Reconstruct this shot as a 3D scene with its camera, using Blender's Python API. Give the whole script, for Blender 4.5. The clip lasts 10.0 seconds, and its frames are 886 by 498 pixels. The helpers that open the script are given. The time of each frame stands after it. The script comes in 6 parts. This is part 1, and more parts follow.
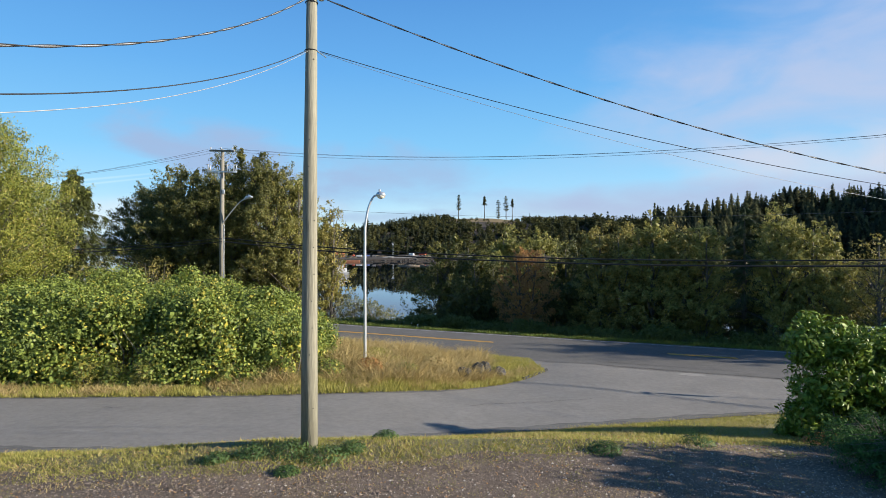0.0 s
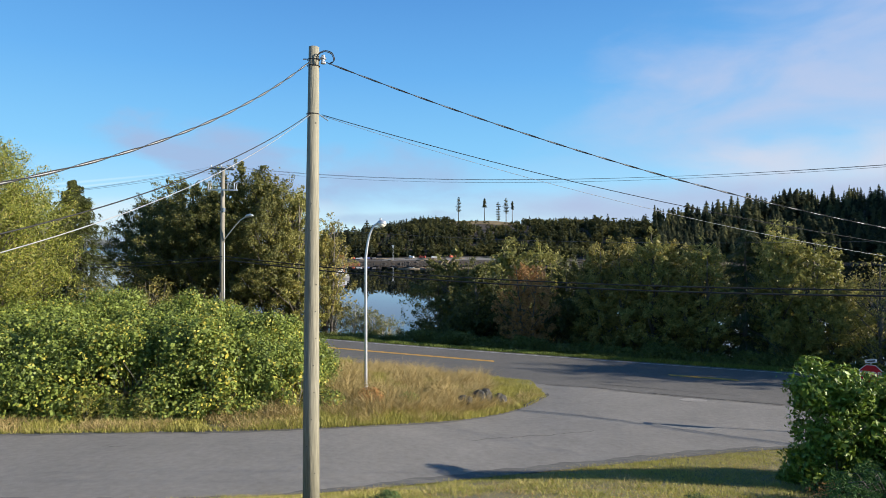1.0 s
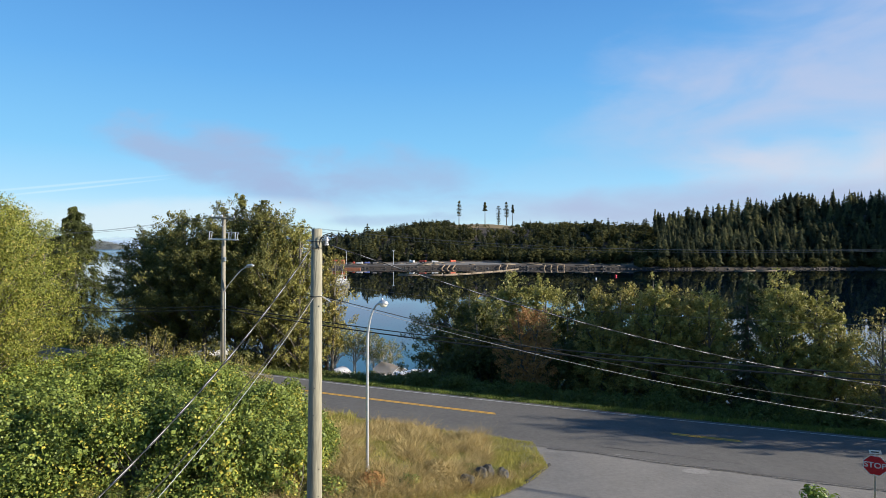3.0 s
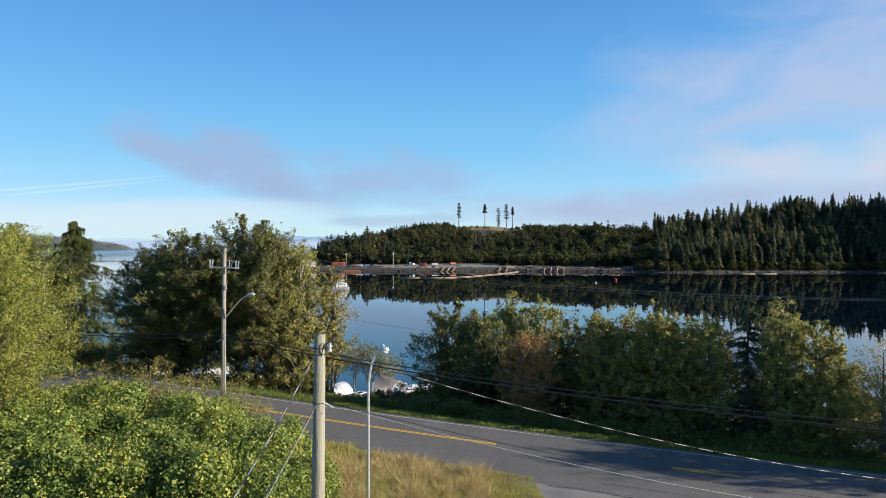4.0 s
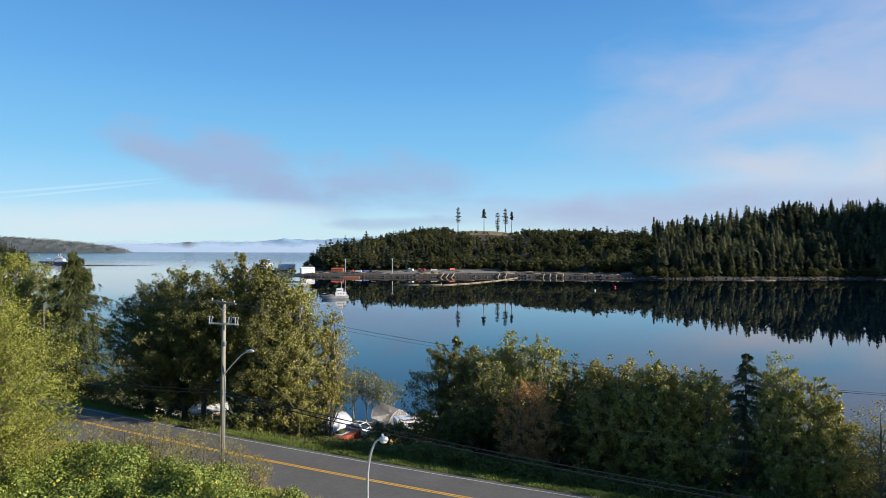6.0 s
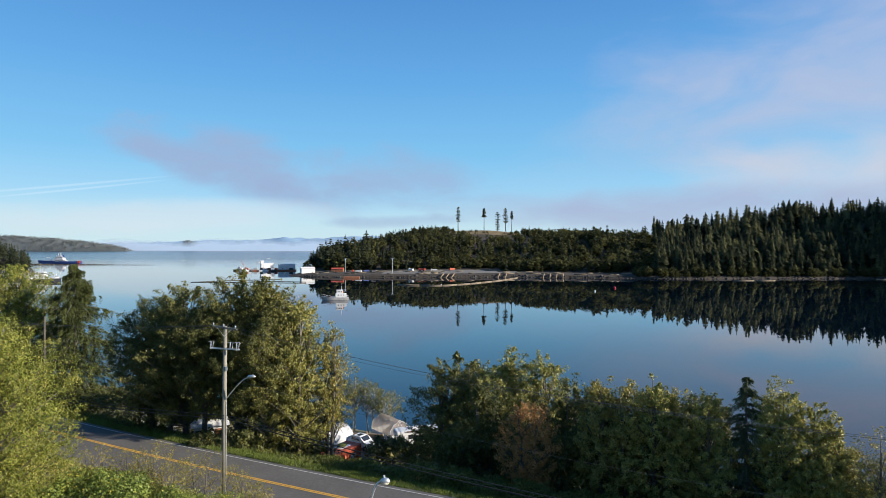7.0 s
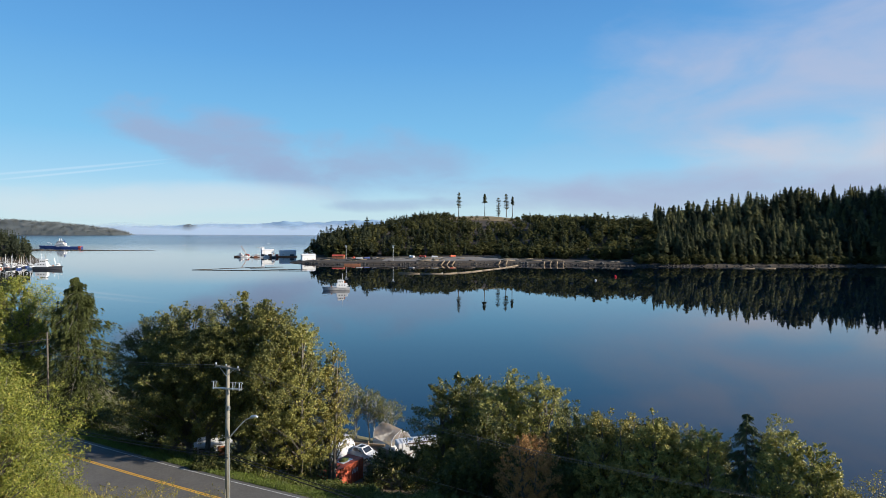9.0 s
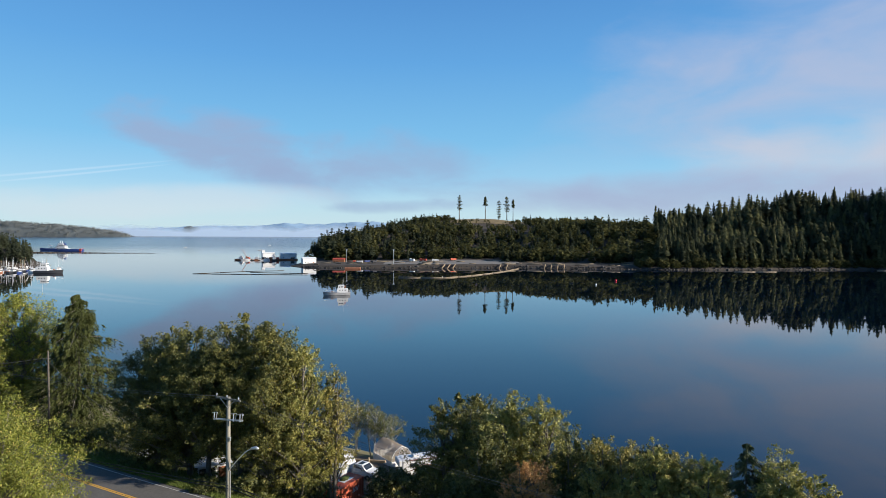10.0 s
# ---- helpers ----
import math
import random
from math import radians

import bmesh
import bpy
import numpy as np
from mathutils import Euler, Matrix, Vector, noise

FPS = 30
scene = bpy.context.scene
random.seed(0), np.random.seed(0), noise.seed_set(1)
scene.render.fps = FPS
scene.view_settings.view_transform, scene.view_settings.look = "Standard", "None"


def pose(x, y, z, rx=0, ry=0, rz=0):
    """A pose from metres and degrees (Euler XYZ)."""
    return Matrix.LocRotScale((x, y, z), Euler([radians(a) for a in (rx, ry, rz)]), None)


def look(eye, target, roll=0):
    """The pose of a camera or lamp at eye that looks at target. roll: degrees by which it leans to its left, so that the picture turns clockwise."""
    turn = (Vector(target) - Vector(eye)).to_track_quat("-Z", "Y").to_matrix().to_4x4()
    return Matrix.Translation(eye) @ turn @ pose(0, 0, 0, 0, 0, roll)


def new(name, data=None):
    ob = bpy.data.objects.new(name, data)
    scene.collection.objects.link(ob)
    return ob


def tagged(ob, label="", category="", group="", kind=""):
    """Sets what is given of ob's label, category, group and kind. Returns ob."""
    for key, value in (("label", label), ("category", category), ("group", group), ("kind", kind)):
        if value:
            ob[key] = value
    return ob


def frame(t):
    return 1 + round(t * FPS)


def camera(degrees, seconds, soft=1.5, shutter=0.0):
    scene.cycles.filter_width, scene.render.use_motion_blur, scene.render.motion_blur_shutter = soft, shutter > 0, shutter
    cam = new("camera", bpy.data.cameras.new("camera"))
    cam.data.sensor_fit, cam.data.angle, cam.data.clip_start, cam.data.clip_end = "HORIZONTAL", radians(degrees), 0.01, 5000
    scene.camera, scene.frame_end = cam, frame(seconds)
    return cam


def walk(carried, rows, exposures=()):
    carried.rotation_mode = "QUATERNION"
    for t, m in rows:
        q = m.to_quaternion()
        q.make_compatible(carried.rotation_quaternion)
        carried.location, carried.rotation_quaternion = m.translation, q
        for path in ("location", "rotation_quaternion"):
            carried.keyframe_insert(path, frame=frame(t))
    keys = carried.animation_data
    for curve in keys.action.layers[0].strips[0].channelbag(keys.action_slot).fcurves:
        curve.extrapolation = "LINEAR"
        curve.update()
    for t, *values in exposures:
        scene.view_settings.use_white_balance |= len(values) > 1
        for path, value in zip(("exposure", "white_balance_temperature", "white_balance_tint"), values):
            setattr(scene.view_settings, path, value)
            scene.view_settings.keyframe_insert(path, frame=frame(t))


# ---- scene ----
cam = camera(73.7, 10.0, soft=0.5)
METRES, EYE, TILT, LEAN, TURN = 19.0, 4.1, -0.45, 0.0, 0.0
ROWS = [
    (0.0, 0.0, 0.0, 0.0, 0.0, 0.0, -0.0),
    (0.5, -0.0003, 0.0006, 0.0298, -0.0, 0.09, 0.0),
    (1.0, -0.0023, 0.0018, 0.0637, 0.0, 0.15, 0.01),
    (1.5, -0.003, 0.0027, 0.0965, 0.02, 0.2, 0.01),
    (2.0, -0.0035, 0.0039, 0.1404, 0.04, 0.23, 0.02),
    (2.5, -0.0041, 0.0052, 0.193, 0.04, 0.27, 0.02),
    (4.0, -0.0097, 0.0059, 0.3548, 0.01, 0.39, -0.13),
    (4.5, -0.0098, 0.0046, 0.405, -0.01, 0.45, -0.1),
    (5.0, -0.0094, 0.0023, 0.457, -0.03, 0.51, -0.11),
    (5.5, -0.0099, -0.0001, 0.5074, -0.05, 0.58, -0.12),
    (6.0, -0.0097, -0.0031, 0.5608, -0.07, 0.64, -0.15),
    (7.5, -0.0153, -0.0073, 0.7168, -0.07, 0.08, -0.15),
    (8.0, -0.016, -0.0047, 0.7714, -0.06, -0.64, -0.14),
    (8.5, -0.0173, -0.0022, 0.8246, -0.04, -1.11, -0.15),
    (9.0, -0.0184, -0.0021, 0.8835, -0.01, -1.12, -0.19),
    (9.5, -0.0187, -0.003, 0.9426, 0.01, -1.05, -0.21),
    (10.0, -0.0185, -0.0041, 0.9991, 0.04, -0.97, -0.19),
]
walk(cam, [(t, pose(0, 0, EYE, TILT, LEAN, TURN) @ pose(METRES * x, METRES * y, METRES * z, 90 + pitch, roll, yaw)) for t, x, y, z, yaw, pitch, roll in ROWS],
     exposures=((0.0, 1.12), (2.5, 1.1), (5.5, 1.02), (10.0, 0.9)))

# ---- world, sun ----
SUN = Vector((0.98, -0.17, 0.0)).normalized()
ELEV = radians(19.0)


def node(tree, kind, **values):
    n = tree.nodes.new(kind)
    for key, value in values.items():
        if key in n.inputs:
            n.inputs[key].default_value = value
    return n


def link(tree, a, b):
    tree.links.new(a, b)


def maths(tree, op, a, b=None, clamp=False):
    n = tree.nodes.new("ShaderNodeMath")
    n.operation, n.use_clamp = op, clamp
    for socket, value in zip(n.inputs, (a, b)):
        if value is None:
            continue
        if isinstance(value, (int, float)):
            socket.default_value = value
        else:
            link(tree, value, socket)
    return n.outputs[0]


def build_world():
    world = bpy.data.worlds.new("sky")
    scene.world = world
    world.use_nodes = True
    t = world.node_tree
    t.nodes.clear()
    out = node(t, "ShaderNodeOutputWorld")
    sky = node(t, "ShaderNodeTexSky")
    sky.sky_type, sky.sun_disc = "NISHITA", False
    sky.sun_elevation = ELEV
    sky.sun_rotation = math.atan2(SUN.x, SUN.y)
    sky.air_density, sky.dust_density, sky.ozone_density, sky.altitude = 1.0, 0.6, 2.4, 0
    base = node(t, "ShaderNodeHueSaturation", Hue=0.503, Saturation=1.3, Value=1.0)
    link(t, sky.outputs[0], base.inputs["Color"])
    # thin morning cloud: soft banks drawn out sideways, broken up by noise
    coord = node(t, "ShaderNodeTexCoord")
    split = node(t, "ShaderNodeSeparateXYZ")
    link(t, coord.outputs["Generated"], split.inputs[0])
    az = maths(t, "ARCTAN2", split.outputs[0], split.outputs[1])
    el = maths(t, "ARCSINE", split.outputs[2])
    # clear morning air: pale at the horizon, deep blue above
    ramp = node(t, "ShaderNodeValToRGB")
    link(t, maths(t, "DIVIDE", el, 0.5, True), ramp.inputs[0])
    stops = ((0.0, (3.1, 4.1, 4.55)), (0.08, (2.75, 3.95, 4.6)), (0.17, (1.8, 3.35, 4.65)), (0.3, (1.14, 2.85, 4.5)), (0.56, (0.68, 2.08, 4.1)), (0.79, (0.48, 1.55, 3.5)), (1.0, (0.37, 1.22, 3.0)))
    while len(ramp.color_ramp.elements) < len(stops):
        ramp.color_ramp.elements.new(0.5)
    for element, (place, tint) in zip(ramp.color_ramp.elements, stops):
        element.position, element.color = place, (*[c / 5 for c in tint], 1)
    scaled = node(t, "ShaderNodeVectorMath")
    scaled.operation = "SCALE"
    scaled.inputs["Scale"].default_value = 5.0
    link(t, ramp.outputs[0], scaled.inputs[0])
    clear = maths(t, "MULTIPLY", maths(t, "SUBTRACT", 1.0, maths(t, "DIVIDE", maths(t, "SUBTRACT", el, 0.4), 0.4, True)), 0.92)

    def blend(fac, under, over):
        mix = node(t, "ShaderNodeMix")
        mix.data_type = "RGBA"
        link(t, fac, mix.inputs[0])
        link(t, under, mix.inputs[6])
        if isinstance(over, tuple):
            mix.inputs[7].default_value = (*over, 1)
        else:
            link(t, over, mix.inputs[7])
        return mix.outputs[2]

    air = blend(clear, base.outputs[0], scaled.outputs[0])
    flat = node(t, "ShaderNodeCombineXYZ")
    link(t, az, flat.inputs[0])
    link(t, maths(t, "MULTIPLY", el, 2.2), flat.inputs[1])
    rough = node(t, "ShaderNodeTexNoise", Scale=5.0, Detail=6.0, Roughness=0.5, Distortion=0.5)
    link(t, flat.outputs[0], rough.inputs["Vector"])
    wisp = node(t, "ShaderNodeTexNoise", Scale=15.0, Detail=6.0, Roughness=0.55)
    link(t, flat.outputs[0], wisp.inputs["Vector"])
    grain = maths(t, "ADD", maths(t, "MULTIPLY", rough.outputs["Fac"], 1.2), maths(t, "MULTIPLY", wisp.outputs["Fac"], 0.3))

    def bank(a0, e0, half_a, half_e, slope, strength, sharp=1.5, broken=1.2):
        """A soft-edged bank of cloud round an azimuth and an elevation."""
        da = maths(t, "SUBTRACT", az, a0)
        de = maths(t, "SUBTRACT", maths(t, "SUBTRACT", el, e0), maths(t, "MULTIPLY", da, slope))
        r = maths(t, "ADD", maths(t, "POWER", maths(t, "ABSOLUTE", maths(t, "DIVIDE", da, half_a)), 2.0),
                  maths(t, "POWER", maths(t, "ABSOLUTE", maths(t, "DIVIDE", de, half_e)), 2.0))
        body = maths(t, "SUBTRACT", maths(t, "ADD", 0.6, maths(t, "MULTIPLY", maths(t, "SUBTRACT", grain, 0.75), broken)), maths(t, "MULTIPLY", r, 0.6))
        body = maths(t, "MULTIPLY", body, sharp, True)
        body = maths(t, "MULTIPLY", maths(t, "MULTIPLY", body, body), maths(t, "SUBTRACT", 3.0, maths(t, "MULTIPLY", body, 2.0)))
        return maths(t, "MULTIPLY", body, strength, True)

    LILAC, PALE, BRIGHT = (1.75, 2.32, 3.45), (2.6, 2.85, 3.75), (3.15, 3.3, 3.85)
    for tint, values in ((PALE, (0.68, 0.27, 0.46, 0.2, 0.1, 0.85, 1.1, 0.8)), (PALE, (0.36, 0.19, 0.3, 0.085, 0.25, 0.36, 1.1, 0.9)), (BRIGHT, (0.68, 0.115, 0.37, 0.07, 0.02, 0.9, 1.3, 0.8)),
                         ((2.05, 2.42, 3.45), (0.42, 0.062, 0.5, 0.05, 0.0, 0.85, 1.5, 0.7)), (LILAC, (-0.33, 0.142, 0.2, 0.062, -0.16, 0.85, 1.5, 1.5)), (LILAC, (-0.14, 0.115, 0.26, 0.066, -0.03, 0.75, 1.3, 1.4)),
                         (LILAC, (-0.07, 0.047, 0.13, 0.014, 0.03, 0.6)), ((3.6, 4.0, 4.4), (-0.5, 0.048, 0.36, 0.03, 0.05, 0.5)),
                         (PALE, (2.2, 0.2, 0.8, 0.12, 0.0, 0.7)), (LILAC, (-2.4, 0.22, 0.9, 0.1, 0.0, 0.6))):
        air = blend(bank(*values), air, tint)
    # two lines of an old contrail
    for values in ((-0.56, 0.0905, 0.15, 0.0026, 0.16, 0.26, 1.5, 0.5), (-0.55, 0.0855, 0.13, 0.0022, 0.17, 0.26, 1.5, 0.5)):
        air = blend(bank(*values), air, (4.4, 5.0, 5.6))
    bg = node(t, "ShaderNodeBackground", Strength=0.1)
    link(t, air, bg.inputs[0])
    link(t, bg.outputs[0], out.inputs[0])
    lamp = bpy.data.lights.new("sun", "SUN")
    lamp.energy, lamp.angle, lamp.color = 5.0, radians(0.53), (1.0, 0.91, 0.78)
    ob = new("sun", lamp)
    toward = SUN * math.cos(ELEV) + Vector((0, 0, math.sin(ELEV)))
    ob.matrix_world = look(toward * 100, (0, 0, 0))


build_world()


# ---- materials ----
def material(name, low, high, scale=4.0, rough=0.8, metal=0.0, bump=0.0, bump_scale=30.0, second=0.5, spec=0.4, stretch=(1, 1, 1), island=0.0, through_light=0.0, accent=None, share=0.1):
    """Two-tone noise at two scales, with relief. island: how far single pieces differ. through_light: share of light a leaf lets through."""
    m = bpy.data.materials.new(name)
    m.use_nodes = True
    t = m.node_tree
    t.nodes.clear()
    out = node(t, "ShaderNodeOutputMaterial")
    body = node(t, "ShaderNodeBsdfPrincipled", Roughness=rough, Metallic=metal)
    body.inputs["Specular IOR Level"].default_value = spec
    coord = node(t, "ShaderNodeTexCoord")
    mapping = node(t, "ShaderNodeMapping")
    mapping.inputs["Scale"].default_value = stretch
    link(t, coord.outputs["Object"], mapping.inputs[0])
    n1 = node(t, "ShaderNodeTexNoise", Scale=scale, Detail=5.0, Roughness=0.6)
    n2 = node(t, "ShaderNodeTexNoise", Scale=scale * 9.0, Detail=3.0, Roughness=0.6)
    for n in (n1, n2):
        link(t, mapping.outputs[0], n.inputs["Vector"])
    f = maths(t, "ADD", maths(t, "MULTIPLY", n1.outputs["Fac"], 1.0 - second), maths(t, "MULTIPLY", n2.outputs["Fac"], second))
    f = maths(t, "MULTIPLY", maths(t, "SUBTRACT", f, 0.3), 2.5)
    if island:
        geo = node(t, "ShaderNodeNewGeometry")
        f = maths(t, "ADD", maths(t, "MULTIPLY", f, 1.0 - island), maths(t, "MULTIPLY", geo.outputs["Random Per Island"], island))
    f = maths(t, "ADD", f, 0.0, True)
    mix = node(t, "ShaderNodeMix")
    mix.data_type = "RGBA"
    mix.inputs[6].default_value, mix.inputs[7].default_value = (*low, 1), (*high, 1)
    link(t, f, mix.inputs[0])
    tint = mix.outputs[2]
    if accent:
        geo = node(t, "ShaderNodeNewGeometry")
        some = maths(t, "GREATER_THAN", maths(t, "FRACT", maths(t, "MULTIPLY", geo.outputs["Random Per Island"], 7.31)), maths(t, "SUBTRACT", 1.0, maths(t, "MULTIPLY", maths(t, "SUBTRACT", n1.outputs["Fac"], 0.42, True), share * 9.0)))
        extra = node(t, "ShaderNodeMix")
        extra.data_type = "RGBA"
        extra.inputs[7].default_value = (*accent, 1)
        link(t, some, extra.inputs[0])
        link(t, tint, extra.inputs[6])
        tint = extra.outputs[2]
    link(t, tint, body.inputs["Base Color"])
    if bump:
        n3 = node(t, "ShaderNodeTexNoise", Scale=bump_scale, Detail=4.0, Roughness=0.6)
        link(t, mapping.outputs[0], n3.inputs["Vector"])
        b = node(t, "ShaderNodeBump", Strength=bump, Distance=0.02)
        link(t, n3.outputs["Fac"], b.inputs["Height"])
        link(t, b.outputs[0], body.inputs["Normal"])
    if through_light:
        glow = node(t, "ShaderNodeBsdfTranslucent")
        link(t, tint, glow.inputs[0])
        both = node(t, "ShaderNodeMixShader")
        both.inputs[0].default_value = through_light
        link(t, body.outputs[0], both.inputs[1])
        link(t, glow.outputs[0], both.inputs[2])
        link(t, both.outputs[0], out.inputs[0])
    else:
        link(t, body.outputs[0], out.inputs[0])
    return m


def water_material():
    m = bpy.data.materials.new("sea_water")
    m.use_nodes = True
    t = m.node_tree
    t.nodes.clear()
    out = node(t, "ShaderNodeOutputMaterial")
    body = node(t, "ShaderNodeBsdfPrincipled", Roughness=0.0, IOR=1.46)
    body.inputs["Base Color"].default_value = (0.001, 0.0042, 0.0105, 1)
    body.inputs["Specular IOR Level"].default_value = 0.5
    coord = node(t, "ShaderNodeTexCoord")
    mapping = node(t, "ShaderNodeMapping")
    mapping.inputs["Scale"].default_value = (0.05, 0.16, 1)
    link(t, coord.outputs["Object"], mapping.inputs[0])
    n = node(t, "ShaderNodeTexNoise", Scale=1.0, Detail=3.0, Roughness=0.5)
    link(t, mapping.outputs[0], n.inputs["Vector"])
    b = node(t, "ShaderNodeBump", Strength=0.02, Distance=0.4)
    link(t, n.outputs["Fac"], b.inputs["Height"])
    link(t, b.outputs[0], body.inputs["Normal"])
    # glassy in the inlet, rippled by wind in the open bay
    split = node(t, "ShaderNodeSeparateXYZ")
    link(t, coord.outputs["Object"], split.inputs[0])
    wind = maths(t, "DIVIDE", maths(t, "SUBTRACT", split.outputs[1], 620.0), 1200.0, True)
    link(t, maths(t, "MULTIPLY", wind, 0.18), body.inputs["Roughness"])
    calm = maths(t, "DIVIDE", maths(t, "SUBTRACT", split.outputs[1], 180.0), 400.0, True)
    link(t, maths(t, "ADD", maths(t, "ADD", 1.44, maths(t, "MULTIPLY", calm, 0.85)), maths(t, "MULTIPLY", wind, 1.3)), body.inputs["IOR"])
    link(t, body.outputs[0], out.inputs[0])
    return m


LEAF = dict(rough=0.55, spec=0.35, island=0.62, through_light=0.32)
mat_asphalt = material("worn_asphalt", (0.136, 0.126, 0.112), (0.21, 0.195, 0.174), 0.5, 0.9, bump=0.8, bump_scale=45, second=0.55)
mat_asphalt_dark = material("main_road_asphalt", (0.074, 0.069, 0.063), (0.122, 0.115, 0.105), 0.4, 0.9, bump=0.5, bump_scale=45)
mat_soil = material("verge_soil", (0.07, 0.07, 0.028), (0.22, 0.18, 0.085), 0.9, 1.0, bump=0.6, bump_scale=14)
mat_gravel = material("gravel_bed", (0.055, 0.039, 0.028), (0.19, 0.14, 0.1), 1.6, 0.95, bump=1.0, bump_scale=45)
mat_stone = material("gravel_stone", (0.06, 0.044, 0.033), (0.33, 0.25, 0.185), 6, 0.85, island=0.85, accent=(0.44, 0.39, 0.33), share=0.09)
mat_patch = material("pale_gravel_patch", (0.17, 0.158, 0.142), (0.3, 0.28, 0.255), 5, 0.95, bump=0.6, bump_scale=40)
mat_rock = material("grey_rock", (0.018, 0.018, 0.018), (0.085, 0.08, 0.075), 3, 0.9, bump=0.8, bump_scale=9)
mat_yellow = material("yellow_road_paint", (0.45, 0.24, 0.03), (0.62, 0.36, 0.06), 3, 0.7)
mat_white = material("white_road_paint", (0.2, 0.2, 0.19), (0.6, 0.6, 0.58), 3, 0.7)
mat_pole = material("weathered_pole_wood", (0.105, 0.097, 0.07), (0.31, 0.29, 0.215), 5, 0.85, bump=0.7, bump_scale=22, stretch=(1, 1, 0.06))
mat_pole_dark = material("dark_pole_wood", (0.05, 0.042, 0.034), (0.14, 0.118, 0.09), 5, 0.9, bump=0.4, bump_scale=22, stretch=(1, 1, 0.1))
mat_pole_grey = material("grey_pole_wood", (0.12, 0.108, 0.085), (0.27, 0.25, 0.2), 5, 0.85, bump=0.4, bump_scale=22, stretch=(1, 1, 0.1))
mat_galv = material("galvanised_steel", (0.42, 0.43, 0.44), (0.6, 0.61, 0.62), 6, 0.42, metal=0.75)
mat_cable = material("black_cable", (0.018, 0.018, 0.019), (0.04, 0.04, 0.04), 8, 0.7, spec=0.2)
mat_wire = material("weathered_wire", (0.07, 0.07, 0.068), (0.16, 0.16, 0.155), 8, 0.6, metal=0.3)
mat_alu = material("bare_aluminium_strand", (0.3, 0.3, 0.3), (0.46, 0.46, 0.46), 8, 0.5, metal=0.5)
mat_bark = material("tree_bark", (0.045, 0.04, 0.032), (0.17, 0.15, 0.125), 5, 0.95, bump=0.6, stretch=(1, 1, 0.25))
mat_birch = material("pale_bark", (0.22, 0.21, 0.19), (0.5, 0.48, 0.44), 5, 0.9)
mat_alder = material("alder_leaf", (0.045, 0.056, 0.014), (0.22, 0.205, 0.052), 0.5, accent=(0.3, 0.23, 0.06), share=0.05, **LEAF)
mat_alder_gold = material("turning_alder_leaf", (0.085, 0.09, 0.022), (0.4, 0.335, 0.09), 0.5, accent=(0.44, 0.32, 0.08), share=0.08, **LEAF)
# Alder leaf brightened about twofold, to make the row look sunlit.
mat_alder_row = material("lit_alder_leaf", (0.085, 0.095, 0.024), (0.42, 0.385, 0.1), 0.5, accent=(0.45, 0.34, 0.09), share=0.05, **LEAF)
mat_willow = material("willow_leaf", (0.05, 0.07, 0.012), (0.29, 0.3, 0.045), 0.5, accent=(0.36, 0.3, 0.08), share=0.1, **LEAF)
mat_darkleaf = material("dark_maple_leaf", (0.026, 0.037, 0.011), (0.14, 0.142, 0.036), 0.5, accent=(0.2, 0.17, 0.04), share=0.06, **LEAF)
mat_rust = material("rusty_leaf", (0.22, 0.105, 0.035), (0.52, 0.29, 0.1), 0.5, **LEAF)
mat_bramble = material("bramble_leaf", (0.028, 0.05, 0.01), (0.31, 0.375, 0.07), 0.45, accent=(0.44, 0.38, 0.06), share=0.13, **LEAF)
mat_hedge = material("laurel_leaf", (0.022, 0.05, 0.007), (0.28, 0.38, 0.045), 1.0, rough=0.45, spec=0.35, island=0.5, through_light=0.2)
mat_juniper = material("juniper_spray", (0.02, 0.05, 0.015), (0.08, 0.17, 0.045), 1.5, rough=0.8, island=0.5, through_light=0.2, spec=0.15)
mat_cedar = material("cedar_spray", (0.01, 0.017, 0.008), (0.11, 0.122, 0.034), 0.6, rough=0.8, island=0.4, through_light=0.12, spec=0.1)
mat_spruce = material("spruce_needle", (0.02, 0.035, 0.014), (0.07, 0.09, 0.03), 0.6, rough=0.8, island=0.5, through_light=0.15)
mat_grass = material("green_grass_blade", (0.12, 0.13, 0.022), (0.52, 0.46, 0.12), 0.9, rough=0.7, island=0.5, through_light=0.35)
mat_dry = material("dry_grass_blade", (0.2, 0.145, 0.05), (0.58, 0.45, 0.2), 0.9, rough=0.8, island=0.5, through_light=0.35)
mat_weed = material("weed_leaf", (0.06, 0.10, 0.015), (0.2, 0.26, 0.04), 2, **LEAF)
mat_clover = material("clover_leaf", (0.035, 0.075, 0.02), (0.13, 0.2, 0.055), 2, **LEAF)
# Greener than the near grass, and darkened to stand for shade there.
mat_verge = material("fresh_shaded_verge_blade", (0.05, 0.075, 0.012), (0.22, 0.27, 0.05), 0.9, rough=0.7, island=0.5, through_light=0.35)
mat_shrub = material("verge_shrub_leaf", (0.04, 0.06, 0.015), (0.19, 0.2, 0.04), 0.7, **LEAF)
# Haze over the far conifers is put into the raised low tone.
mat_forest = material("conifer_forest", (0.014, 0.022, 0.019), (0.075, 0.082, 0.04), 0.05, rough=0.95, island=0.1, second=0.2, through_light=0.4, spec=0.1)
mat_fir = material("fir_forest", (0.022, 0.031, 0.022), (0.17, 0.165, 0.07), 0.05, rough=0.95, island=0.1, second=0.2, through_light=0.4, spec=0.1)
mat_fir_light = material("yellow_cedar_forest", (0.04, 0.048, 0.018), (0.22, 0.2, 0.065), 0.05, rough=0.9, island=0.3, second=0.25, through_light=0.15)
